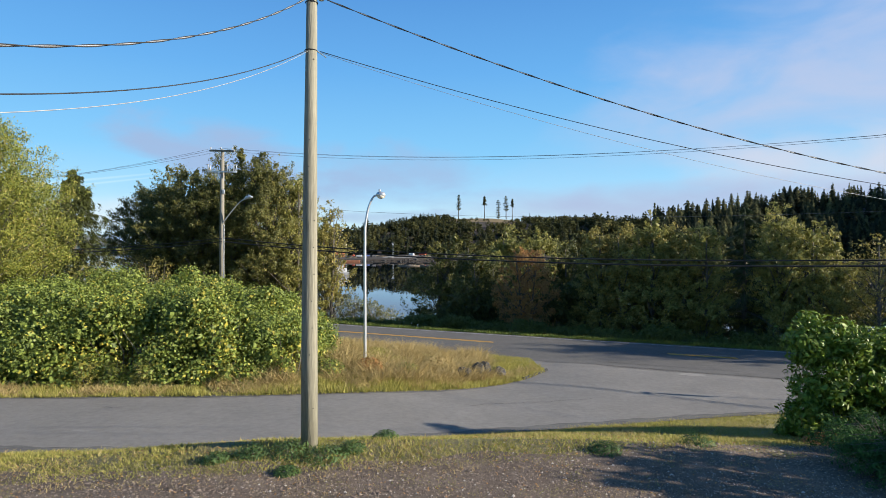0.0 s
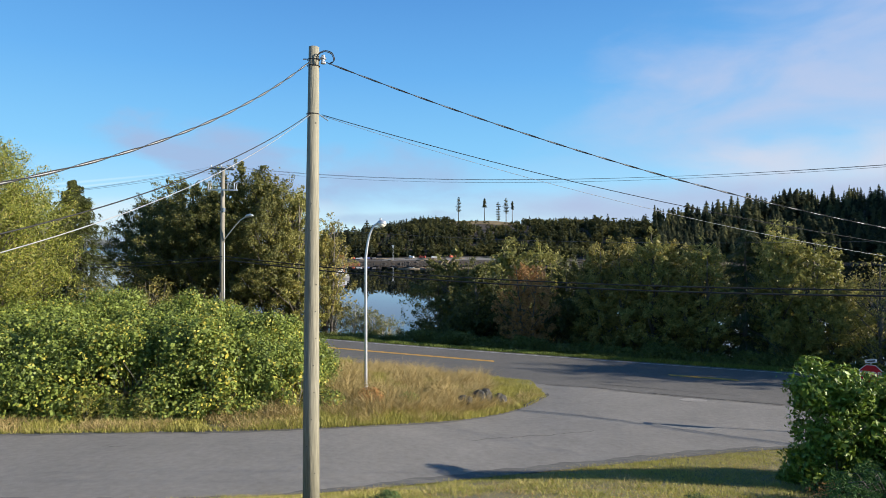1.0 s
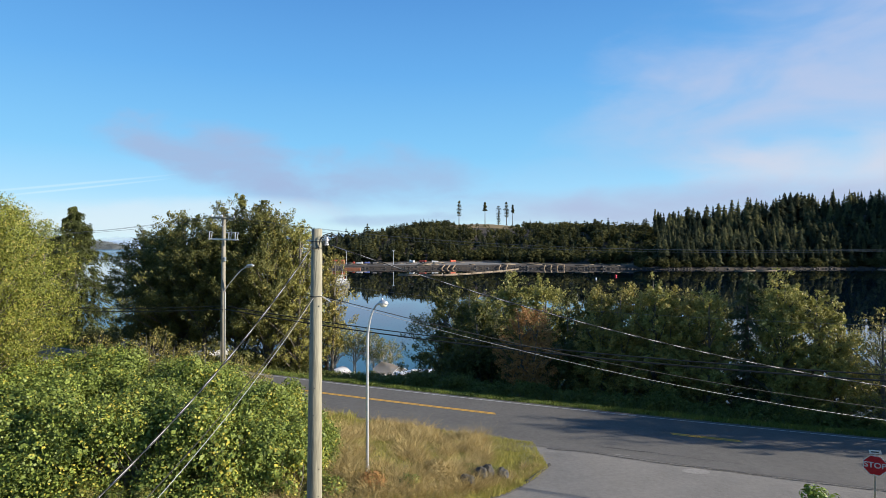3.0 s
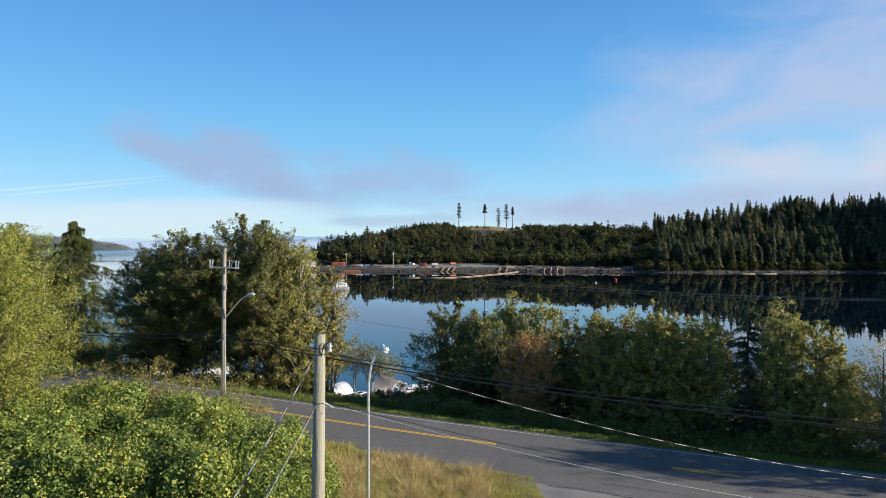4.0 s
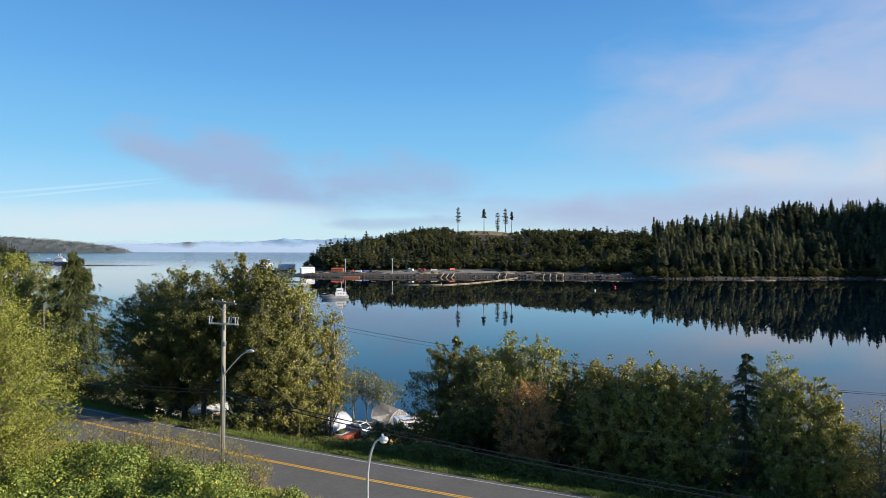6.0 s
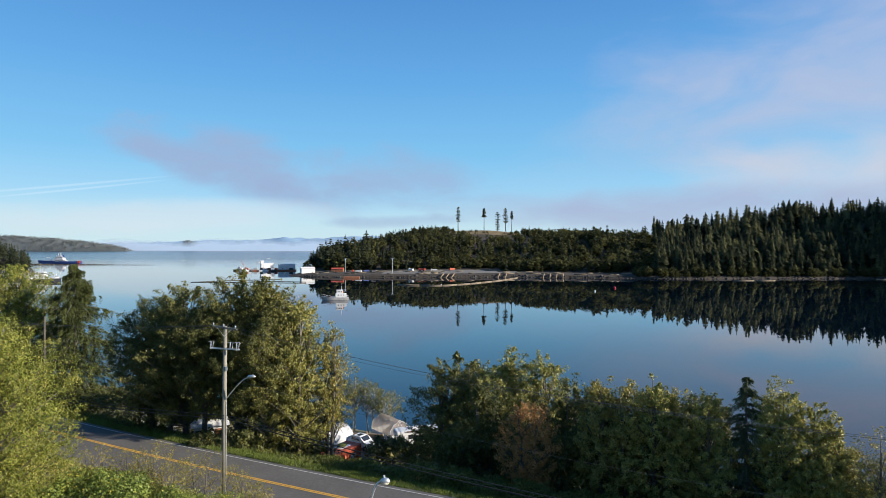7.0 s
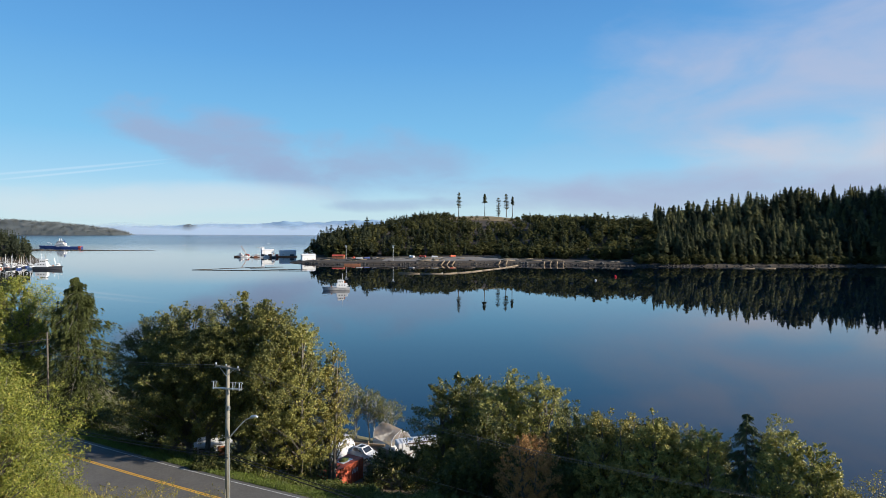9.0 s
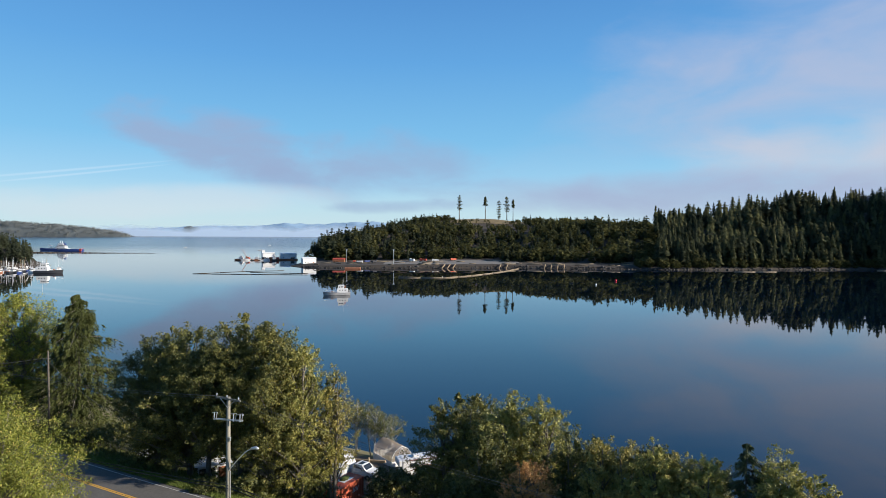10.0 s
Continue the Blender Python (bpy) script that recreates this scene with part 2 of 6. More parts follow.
# Mist over the back hilltop comes from this greyer, paler leaf colour.
mat_mist_tint = material("mist_tinted_conifers", (0.05, 0.065, 0.075), (0.13, 0.14, 0.14), 0.05, rough=1.0, second=0.3)
mat_woods = material("mixed_woods", (0.012, 0.019, 0.01), (0.125, 0.12, 0.042), 0.022, rough=0.95, island=0.12, second=0.12, through_light=0.4, spec=0.1)
mat_shore = material("shore_earth", (0.02, 0.016, 0.012), (0.068, 0.052, 0.038), 0.08, 1.0, bump=0.5, bump_scale=0.5)
mat_water = water_material()


# ---- mesh helpers ----
def mesh_of(name, verts, faces, mat, smooth=False):
    """verts: n x 3 array; faces: m x k array of one kind of polygon."""
    verts, faces = np.asarray(verts, dtype=np.float32), np.asarray(faces, dtype=np.int32)
    me = bpy.data.meshes.new(name)
    k = faces.shape[1]
    me.vertices.add(len(verts))
    me.vertices.foreach_set("co", verts.ravel())
    me.loops.add(faces.size)
    me.loops.foreach_set("vertex_index", faces.ravel())
    me.polygons.add(len(faces))
    me.polygons.foreach_set("loop_start", np.arange(0, faces.size, k, dtype=np.int32))
    me.materials.append(mat)
    me.update(calc_edges=True)
    me.validate()
    if smooth:
        me.polygons.foreach_set("use_smooth", np.ones(len(me.polygons), dtype=bool))
    return me


def bm_mesh(name, bm, mat, smooth=False):
    me = bpy.data.meshes.new(name)
    bmesh.ops.recalc_face_normals(bm, faces=bm.faces[:])
    bm.to_mesh(me)
    bm.free()
    me.materials.append(mat)
    if smooth:
        me.polygons.foreach_set("use_smooth", np.ones(len(me.polygons), dtype=bool))
    return me


def part(name, bm, mat, parent, label="", smooth=False):
    """Links a bmesh, or a ready mesh, as one object under a thing or a part."""
    me = bm if isinstance(bm, bpy.types.Mesh) else bm_mesh(name, bm, mat, smooth)
    ob = new(name, me)
    ob.parent = parent
    if label:
        tagged(ob, label)
    return ob


def thing(name, x, y, z, label, category, group="", kind="", turn=0.0):
    ob = new(name)
    ob.matrix_world = pose(x, y, z, 0, 0, turn)
    return tagged(ob, label, category, group, kind)


def add_box(bm, size, m=None, bevel=0.0):
    got = bmesh.ops.create_cube(bm, size=1.0, matrix=(m or Matrix()) @ Matrix.Diagonal((*size, 1)))
    if bevel:
        edges = {e for v in got["verts"] for e in v.link_edges}
        bmesh.ops.bevel(bm, geom=list(edges), offset=bevel, segments=2, affect="EDGES", profile=0.5)
    return bm


def box(size, m=None, bevel=0.0):
    return add_box(bmesh.new(), size, m, bevel)


def tube_arrays(points, radii, sides=8):
    """A tapered tube along points, with closed ends."""
    pts = [Vector(p) for p in points]
    verts, faces = [], []
    up = Vector((0.13, 0.99, 0.05)).normalized()
    for i, p in enumerate(pts):
        d = (pts[min(i + 1, len(pts) - 1)] - pts[max(i - 1, 0)]).normalized()
        a = d.cross(up)
        if a.length < 0.05:
            a = d.cross(Vector((1, 0, 0.1)))
        a.normalize()
        b = d.cross(a)
        for k in range(sides):
            w = 2 * math.pi * k / sides
            verts.append(p + (a * math.cos(w) + b * math.sin(w)) * radii[i])
    for i in range(len(pts) - 1):
        for k in range(sides):
            faces.append((i * sides + k, i * sides + (k + 1) % sides, (i + 1) * sides + (k + 1) % sides, (i + 1) * sides + k))
    return verts, faces


def add_tube(bm, points, radii, sides=8, caps=True):
    if isinstance(radii, (int, float)):
        radii = [radii] * len(points)
    verts, faces = tube_arrays(points, radii, sides)
    made = [bm.verts.new(v) for v in verts]
    for f in faces:
        bm.faces.new([made[i] for i in f])
    if caps:
        bm.faces.new(made[:sides])
        bm.faces.new(made[-sides:])
    return bm


def smooth(points, steps=5):
    """A soft curve through points."""
    p = [Vector(q) for q in points]
    out = []
    for i in range(len(p) - 1):
        a, b, d, e = p[max(i - 1, 0)], p[i], p[i + 1], p[min(i + 2, len(p) - 1)]
        for k in range(steps):
            t = k / steps
            out.append(0.5 * (2 * b + (d - a) * t + (2 * a - 5 * b + 4 * d - e) * t * t + (3 * b - a - 3 * d + e) * t ** 3))
    return out + [p[-1]]


def tube(points, radii, sides=8):
    return add_tube(bmesh.new(), points, radii, sides)


def unit(rng, n):
    v = rng.normal(size=(n, 3))
    return v / np.linalg.norm(v, axis=1, keepdims=True)


def leaves(rng, centres, size, outward=None, droop=0.0, slim=0.5, axis=None, plain=False):
    """Pointed leaf blades (four corners, creased; plain: three) round the centres. outward: the side to which they mostly face."""
    n = len(centres)
    normal = unit(rng, n)
    if outward is not None:
        normal = normal * 0.75 + outward
        normal /= np.linalg.norm(normal, axis=1, keepdims=True) + 1e-6
    along = np.cross(normal, unit(rng, n))
    along[:, 2] -= droop
    if axis is not None:
        along = along * 0.45 + axis
    along /= np.linalg.norm(along, axis=1, keepdims=True) + 1e-6
    side = np.cross(normal, along)
    s = (size * rng.uniform(0.6, 1.4, n))[:, None]
    base = centres - along * s * 0.5
    if plain:
        verts = np.stack([base + side * s * slim * 0.5, centres + along * s * 0.5, base - side * s * slim * 0.5], axis=1).reshape(-1, 3)
        return verts, np.arange(3 * n).reshape(n, 3)
    verts = np.stack([base, centres + side * s * slim * 0.5 + normal * s * 0.08, centres + along * s * 0.5, centres - side * s * slim * 0.5 + normal * s * 0.08], axis=1).reshape(-1, 3)
    return verts, np.arange(4 * n).reshape(n, 4)


def blades(rng, x, y, z, height, width, lean=0.35):
    """Grass blades: three corners each, rooted at x, y, z."""
    n = len(x)
    w = rng.uniform(0, 2 * math.pi, n)
    h = height * rng.uniform(0.5, 1.4, n)
    root = np.stack([x, y, z], axis=1)
    side = np.stack([np.cos(w), np.sin(w), np.zeros(n)], axis=1) * (width * rng.uniform(0.6, 1.4, n))[:, None]
    tip = root + np.stack([rng.normal(0, lean, n) * h, rng.normal(0, lean, n) * h, h], axis=1)
    return np.stack([root - side, root + side, tip], axis=1).reshape(-1, 3), np.arange(3 * n).reshape(n, 3)


def spread(values, x):
    """Soft curve through knots (x, value), for arrays."""
    ks, vs = zip(*values)
    fine = np.arange(ks[0], ks[-1] + 0.01, 0.5)
    flat = np.interp(fine, ks, vs)
    kernel = np.hanning(9) / np.hanning(9).sum()
    soft = np.convolve(np.pad(flat, 4, mode="edge"), kernel, mode="valid")
    return np.interp(x, fine, soft)


# ---- lie of the land ----
SEA = -15.0


def far_swell(y):
    """The sea's lift towards the horizon, which lies nearer here than in nature."""
    return 15.0 * np.clip((y - 2200) / 2400, 0, 1.1) ** 1.4


def white_line(x):
    x = np.clip(x, -150, 140)
    return np.where(x > 60, 46.1 - 0.437 * 60 + 0.0012 * 3600 - 0.293 * (x - 60), 46.1 - 0.437 * x + 0.0012 * x * x * np.where(x < -60, 60 / np.maximum(-x, 1), 1))


def near_edge(x):
    return spread([(-90, 11.5), (-30, 13.0), (-10.3, 13.8), (-4, 15.0), (-1.3, 16.2), (2, 17.8), (5.8, 19.3), (9.2, 20.7), (14, 22.0), (18, 24.6), (24, 27.0), (32, 24.8), (90, 3.0)], x)


def far_edge(x):
    return spread([(-90, 18.5), (-30, 20.6), (-8, 21.5), (-3.4, 22.4), (0.4, 24.6), (3, 26.9), (4.6, 29.2), (5.4, 31.0), (7, 33.0), (12, 32.5), (24, 28.0), (90, 4.0)], x)


def land(x, y):
    """Height of the ground."""
    x, y = np.broadcast_arrays(np.asarray(x, dtype=float), np.asarray(y, dtype=float))
    yn, yf, ym = near_edge(x), far_edge(x), white_line(x) - 8.4
    zn = spread([(-90, 0.5), (-30, -0.6), (-10.3, -0.82), (-4, -1.05), (2, -1.6), (9, -2.0), (14, -2.15), (20, -2.5), (90, -2.7)], x)
    zf = spread([(-90, 0.0), (-30, -1.4), (-8, -1.45), (-3.4, -1.55), (0.4, -2.0), (3, -2.3), (5.4, -2.52), (12, -2.7), (90, -2.75)], x)
    zg = spread([(-90, 0.9), (-30, -0.2), (-9, -0.35), (-4, 0.12), (3, 0.14), (6, -0.08), (10, -0.45), (20, -0.5), (90, -0.5)], x)
    ym = np.maximum(ym, yf + 0.5)
    far = white_line(x)
    yard = np.interp(y - far, [0, 1.2, 3, 9, 16, 22, 33, 42, 49, 55, 110, 150], [0, 0, -0.35, -2.6, -7.0, -8.2, -8.7, -9.6, -11.6, -14.4, -17.0, -18.0])
    out = np.where(y < 12, zg, 0.0)
    k = np.clip((y - 12) / np.maximum(yn - 12, 0.1), 0, 1)
    out = np.where((y >= 12) & (y < yn), zg + (zn - zg) * k, out)
    k = np.clip((y - yn) / (yf - yn), 0, 1)
    out = np.where((y >= yn) & (y < yf), zn + (zf - zn) * k, out)
    k = np.clip((y - yf) / np.maximum(ym - yf, 0.5), 0, 1)
    gap = np.clip((ym - yf) / 8, 0, 1)
    mound = 0.85 * np.exp(-((x + 4.5) / 4.5) ** 2) * np.sin(math.pi * np.clip(k * 1.25, 0, 1)) * gap
    out = np.where((y >= yf) & (y < ym), zf + (-2.75 - zf) * k + mound, out)
    out = np.where((y >= ym) & (y < far), -2.75, out)
    out = np.where(y >= far, -2.75 + yard, out)
    return out


def lands(x, y):
    return float(land(x, y))


def sheet(name, xs, ys, height, mat, kind_label, category):
    gx, gy = np.meshgrid(xs, ys)
    z = height(gx, gy)
    n, m = gx.shape
    idx = np.arange(n * m).reshape(n, m)
    faces = np.stack([idx[:-1, :-1], idx[:-1, 1:], idx[1:, 1:], idx[1:, :-1]], axis=-1).reshape(-1, 4)
    ob = new(name, mesh_of(name, np.stack([gx, gy, z], -1).reshape(-1, 3), faces, mat, True))
    return tagged(ob, kind_label, category, kind="structure")


def strip(name, xs, low, high, lift, mat, label, category, rows=10, parent=None):
    """A surface between two curves y = low(x), y = high(x), laid on the land."""
    k = np.linspace(0, 1, rows)[:, None]
    gx = np.broadcast_to(xs, (rows, len(xs)))
    a, b = low(xs), high(xs)
    gy = a + (b - a) * k
    z = land(gx, gy) + lift
    idx = np.arange(gx.size).reshape(gx.shape)
    faces = np.stack([idx[:-1, :-1], idx[:-1, 1:], idx[1:, 1:], idx[1:, :-1]], axis=-1).reshape(-1, 4)
    ob = new(name, mesh_of(name, np.stack([gx, gy, z], -1).reshape(-1, 3), faces, mat, True))
    if parent:
        ob.parent = parent
        return ob
    return tagged(ob, label, category, kind="structure")


# ---- ground, roads, water ----
fine_x = np.concatenate([np.arange(-160, -40, 4.0), np.arange(-40, 45, 0.5), np.arange(45, 161, 4.0)])
fine_y = np.concatenate([np.arange(-60, 4, 4.0), np.arange(4, 62, 0.5), np.arange(62, 140, 2.0)])


def sunk_land(x, y):
    """The land, sunk a little under the paved strips."""
    z = land(x, y)
    paved = ((y > near_edge(x) + 0.4) & (y < far_edge(x) - 0.4)) | ((y > white_line(x) - 7.8) & (y < white_line(x) + 0.4))
    return z - 0.10 * paved


sheet("ground", fine_x, fine_y, sunk_land, mat_soil, "sloping verge of soil, moss and short grass", "ground")
road_x = np.arange(-150, 150, 0.5)
strip("road_side", road_x[(road_x > -100) & (road_x < 60)], near_edge, far_edge, 0.02, mat_asphalt, "worn grey asphalt side street sloping to a junction", "road", 16)
strip("road_main", road_x, lambda x: np.maximum(white_line(x) - 8.4 - 1.2 * np.clip((x + 2) / 6, 0, 1), near_edge(x) + 0.2), lambda x: white_line(x) + 0.5, 0.035, mat_asphalt_dark, "two-lane asphalt road with painted lines", "road", 16)
strip("pavement", road_x[(road_x > 3.5) & (road_x < 40)], lambda x: far_edge(x) - 0.8, lambda x: np.maximum(white_line(x) - 8.8, far_edge(x)), 0.026, mat_asphalt, "worn asphalt of the junction mouth", "road", 10)
line_x = np.arange(-120, 130, 0.5)
strip("trim_white_line", line_x, lambda x: white_line(x) - 0.06, lambda x: white_line(x) + 0.05, 0.045, mat_white, "white painted edge line along the road", "road marking", 2)
for y0 in (-3.61, -3.37):
    strip("trim_yellow_line", np.arange(-120, 3.6, 0.5), lambda x: white_line(x) + y0 - 0.085, lambda x: white_line(x) + y0 + 0.085, 0.045, mat_yellow, "yellow painted centre line", "road marking", 2)
    strip("trim_yellow_line", np.arange(14, 17.8, 0.4), lambda x: white_line(x) + y0 - 0.085, lambda x: white_line(x) + y0 + 0.085, 0.045, mat_yellow, "short yellow painted centre line", "road marking", 2)
mat_seam = material("tar_seam", (0.025, 0.025, 0.026), (0.06, 0.058, 0.056), 2, 0.9)
mat_edge = material("broken_edge_asphalt", (0.05, 0.048, 0.045), (0.16, 0.15, 0.135), 1.2, 0.95, bump=0.8, bump_scale=30, stretch=(0.3, 1, 1))


def wobble(x, seed):
    return 0.05 * np.sin(x * 0.9 + seed) + 0.03 * np.sin(x * 4.3 + seed * 2.1) + 0.025 * np.sin(x * 11.1 + seed * 3.7)


for low, high, a, b, seed in ((-0.05, 0.04, 5.8, 24.0, 1), (1.9, 1.95, 9.0, 16.0, 4)):
    strip("trim_seam", np.arange(a, b, 0.15), lambda x: white_line(x) - 8.75 - 1.1 * np.clip((x + 2) / 6, 0, 1) + low + wobble(x, seed), lambda x: white_line(x) - 8.75 - 1.1 * np.clip((x + 2) / 6, 0, 1) + high + wobble(x, seed) * 0.9, 0.05, mat_seam, "dark cracked seam between two asphalt surfaces", "road seam", 2)
strip("trim_edge", np.arange(-40, 16, 0.25), lambda x: near_edge(x) - 0.1, lambda x: near_edge(x) + 0.45 + 2.2 * wobble(x * 0.6, 2) + 0.25 * np.sin(x * 0.35), 0.03, mat_edge, "broken dark edge of the side street", "road edge", 3)
strip("trim_edge", np.arange(-40, 4.6, 0.25), lambda x: far_edge(x) - 0.28 + 1.2 * wobble(x, 5), lambda x: far_edge(x) + 0.1, 0.03, mat_edge, "broken gritty edge of the side street", "road edge", 3)
for a, b, dy, seed in ((-11.2, -10.4, 5.6, 3), (1.0, 6.0, 4.2, 6)):
    strip("trim_crack", np.arange(a, b, 0.15), lambda x: near_edge(x) + dy + 2 * wobble(x, seed), lambda x: near_edge(x) + dy + 0.035 + 2 * wobble(x, seed), 0.03, mat_seam, "thin crack in worn asphalt", "crack", 2)
sea_x = np.array([-4900, -2000, -800, -300, -100, 0, 100, 300, 800, 2000, 4900.0])
sheet("water", sea_x, np.array([70, 100, 200, 400, 800, 1600, 2200, 2600, 3000, 3400, 3800, 4200, 4600, 4880.0]), lambda x, y: x * 0 + SEA + far_swell(y), mat_water, "calm blue sea inlet mirroring sky and trees", "water")


# ---- trees ----
def tree(name, x, y, top, radius, label, leaf, count, size, seed, bark=mat_bark, clear=0.12, trunks=1, slim=0.55, base=None, clumps=60, squash=1.0, group="", kind="", lean=0.0, open_crown=0.0):
    """A broad-leaved tree: tapered trunks, limbs to leaf clumps, and an uneven crown of single leaves."""
    rng = np.random.default_rng(seed)
    z = lands(x, y) if base is None else base
    height = top - z
    root = thing(name, x, y, z, label, "tree", group, kind, 0)
    low = height * clear
    # twig places in an egg-shaped, uneven crown
    n = clumps * 6
    reach = radius * 1.22
    k = rng.uniform(0, 1, n * 4)
    heights = [0, 0.1, 0.3, 0.55, 0.75, 0.9, 1.0]
    wide = np.interp(k, heights, [0.72, 0.9, 1.0, 0.98, 0.85, 0.6, 0.16])
    k = k[rng.uniform(0, 1, n * 4) < wide ** 1.3 + 0.06][:n]
    n = len(k)
    w = rng.uniform(0, 2 * math.pi, n)
    rr = np.sqrt(rng.uniform(0.04, 1.0, n))
    swell = np.array([noise.noise(Vector((math.cos(a) * 1.5 + seed, math.sin(a) * 1.5, b * 2.6))) + 0.5 * noise.noise(Vector((math.cos(a) * 4 + seed, math.sin(a) * 4, b * 7))) for a, b in zip(w, k)])
    wide = np.interp(k, heights, [0.72, 0.9, 1.0, 0.98, 0.85, 0.6, 0.16])
    out_r = reach * wide * (0.86 + 0.42 * swell) * rr
    crest = 1.0 - 0.07 * rng.uniform(0, 1, n) - 0.12 * np.clip(-swell, 0, 1) * (k > 0.6)
    c = np.stack([np.cos(w) * out_r + lean * k * height, np.sin(w) * out_r * squash, low + k * crest * (height - low)], 1)
    way = np.stack([np.cos(w) * (0.25 + 0.55 * rr), np.sin(w) * (0.25 + 0.55 * rr), 0.1 + 0.55 * k], 1) + rng.normal(0, 0.26, (n, 3))
    way /= np.linalg.norm(way, axis=1, keepdims=True)
    reach_t = radius * rng.uniform(0.16, 0.36, n) * (3.2 / max(radius, 3.2)) ** 0.4
    bm = bmesh.new()
    stems = []
    for i in range(trunks):
        w = 2 * math.pi * i / max(trunks, 1) + seed
        off = 0.0 if trunks == 1 else radius * 0.12
        foot = Vector((math.cos(w) * off, math.sin(w) * off, -0.4))
        head = Vector((math.cos(w) * radius * (0.05 if trunks == 1 else 0.45) + lean * height, math.sin(w) * radius * (0.05 if trunks == 1 else 0.4), height * 0.9))
        mid = foot.lerp(head, 0.5) + Vector((rng.normal(0, 0.04), rng.normal(0, 0.04), 0)) * radius
        thick = max(0.06, height * 0.017) / math.sqrt(trunks)
        pts = [foot, foot.lerp(mid, 0.5), mid, mid.lerp(head, 0.5), head]
        add_tube(bm, pts, [thick * 1.25, thick, thick * 0.75, thick * 0.5, thick * 0.15], 7)
        stems.append(pts)
    part("trunk", bm, bark, root, smooth=True)
    bm = bmesh.new()
    for q in c[::5]:
        pts = stems[int(rng.integers(len(stems)))]
        h = min(max((q[2] - radius * 0.6) / height, 0.1), 0.85)
        s = pts[0].lerp(pts[-1], h)
        m = s.lerp(Vector(q), 0.55) + Vector((0, 0, -0.05 * radius))
        t0 = max(0.018, height * 0.0034)
        add_tube(bm, [s, m, Vector(q)], [t0 * 1.6, t0, t0 * 0.35], 4, False)
    tagged(part("branchwork", bm, bark, root), kind="stuff")
    per = max(3, int(count * 1.75) // n)
    m = per * n
    s = rng.uniform(0, 1, m)
    span = np.repeat(reach_t, per)
    dirs = np.repeat(way, per, axis=0)
    off = rng.normal(0, 1, (m, 3)) * (span * (0.32 - 0.24 * s) * (1.0 + open_crown))[:, None]
    pos = np.repeat(c, per, axis=0) + dirs * ((s - 0.45) * span * 1.25)[:, None] + off
    pos[:, 2] = np.minimum(pos[:, 2], height + 0.03 * radius * rng.uniform(0, 1, m))
    axis = pos - np.array([0, 0, low + (height - low) * 0.4])
    axis /= np.linalg.norm(axis, axis=1, keepdims=True) + 1e-6
    face = off / (np.linalg.norm(off, axis=1, keepdims=True) + 1e-6)
    inner = np.repeat(rr, per) < (0.5 if open_crown == 0.0 else 0.0)
    v, f = leaves(rng, pos, size * 0.82 * np.where(inner, 1.9, 1.0), face * 0.55 + axis * 0.45, 0.3, slim * 1.15, plain=True)
    part("crown", mesh_of("crown", v, f, leaf), leaf, root)
    return root


def conifer(name, x, y, top, radius, label, seed, leaf=mat_spruce, base=None, tiers=26, droop=0.35, bare=0.05, size=0.4, dense=14, power=0.75, arms=7, frond=0.16, hang=0.05, tassels=0):
    """A needle tree: straight trunk, whorls of hanging branches set with sprays."""
    rng = np.random.default_rng(seed)
    z = lands(x, y) if base is None else base
    h = top - z
    root = thing(name, x, y, z, label, "tree")
    part("trunk", tube([(0, 0, -0.4), (0, 0, h * 0.5), (0, 0, h * 0.99)], [h * 0.02, h * 0.012, 0.02], 7), mat_bark, root, smooth=True)
    pos, way = [], []
    limbs = bmesh.new()
    for i in range(tiers):
        k = bare + (1 - bare) * (i + 0.3) / tiers
        reach = radius * (1 - k) ** power * rng.uniform(0.62, 1.25) + 0.15
        for j in range(arms):
            w = rng.uniform(0, 2 * math.pi)
            r = reach * rng.uniform(0.55, 1.1)
            tip = Vector((math.cos(w) * r, math.sin(w) * r, h * k - droop * r))
            add_tube(limbs, [(0, 0, h * k), (tip.x * 0.5, tip.y * 0.5, h * k - droop * r * 0.25), tip], [0.05, 0.035, 0.01], 4, False)
            s = rng.uniform(0.12, 1.0, dense)
            side = rng.normal(0, frond, dense) * r * s ** 0.7
            if tassels:
                which = rng.integers(tassels, size=dense)
                s = np.clip(rng.uniform(0.15, 1.0, tassels)[which] + rng.normal(0, 0.025, dense), 0.05, 1.05)
                side = rng.normal(0, frond, tassels)[which] * r * s ** 0.7 + rng.normal(0, 0.07, dense)
            p = np.stack([math.cos(w) * r * s - math.sin(w) * side, math.sin(w) * r * s + math.cos(w) * side, h * k - droop * r * s * s - rng.exponential(hang, dense) * radius * 0.6], 1)
            pos.append(p)
            way.append(np.tile([math.cos(w) * 0.8, math.sin(w) * 0.8, -0.5 - droop], (dense, 1)) + np.stack([-math.sin(w) * side, math.cos(w) * side, side * 0], 1))
    tagged(part("branchwork", limbs, mat_bark, root), kind="stuff")
    pos, way = np.concatenate(pos), np.concatenate(way)
    pos[:, 2] = np.minimum(pos[:, 2], h)
    v, f = leaves(rng, pos, size, np.tile(np.array([[0, 0, 0.6]]), (len(pos), 1)), 0.0, 0.3, way, plain=True)
    part("crown", mesh_of("crown", v, f, leaf), leaf, root)
    return root


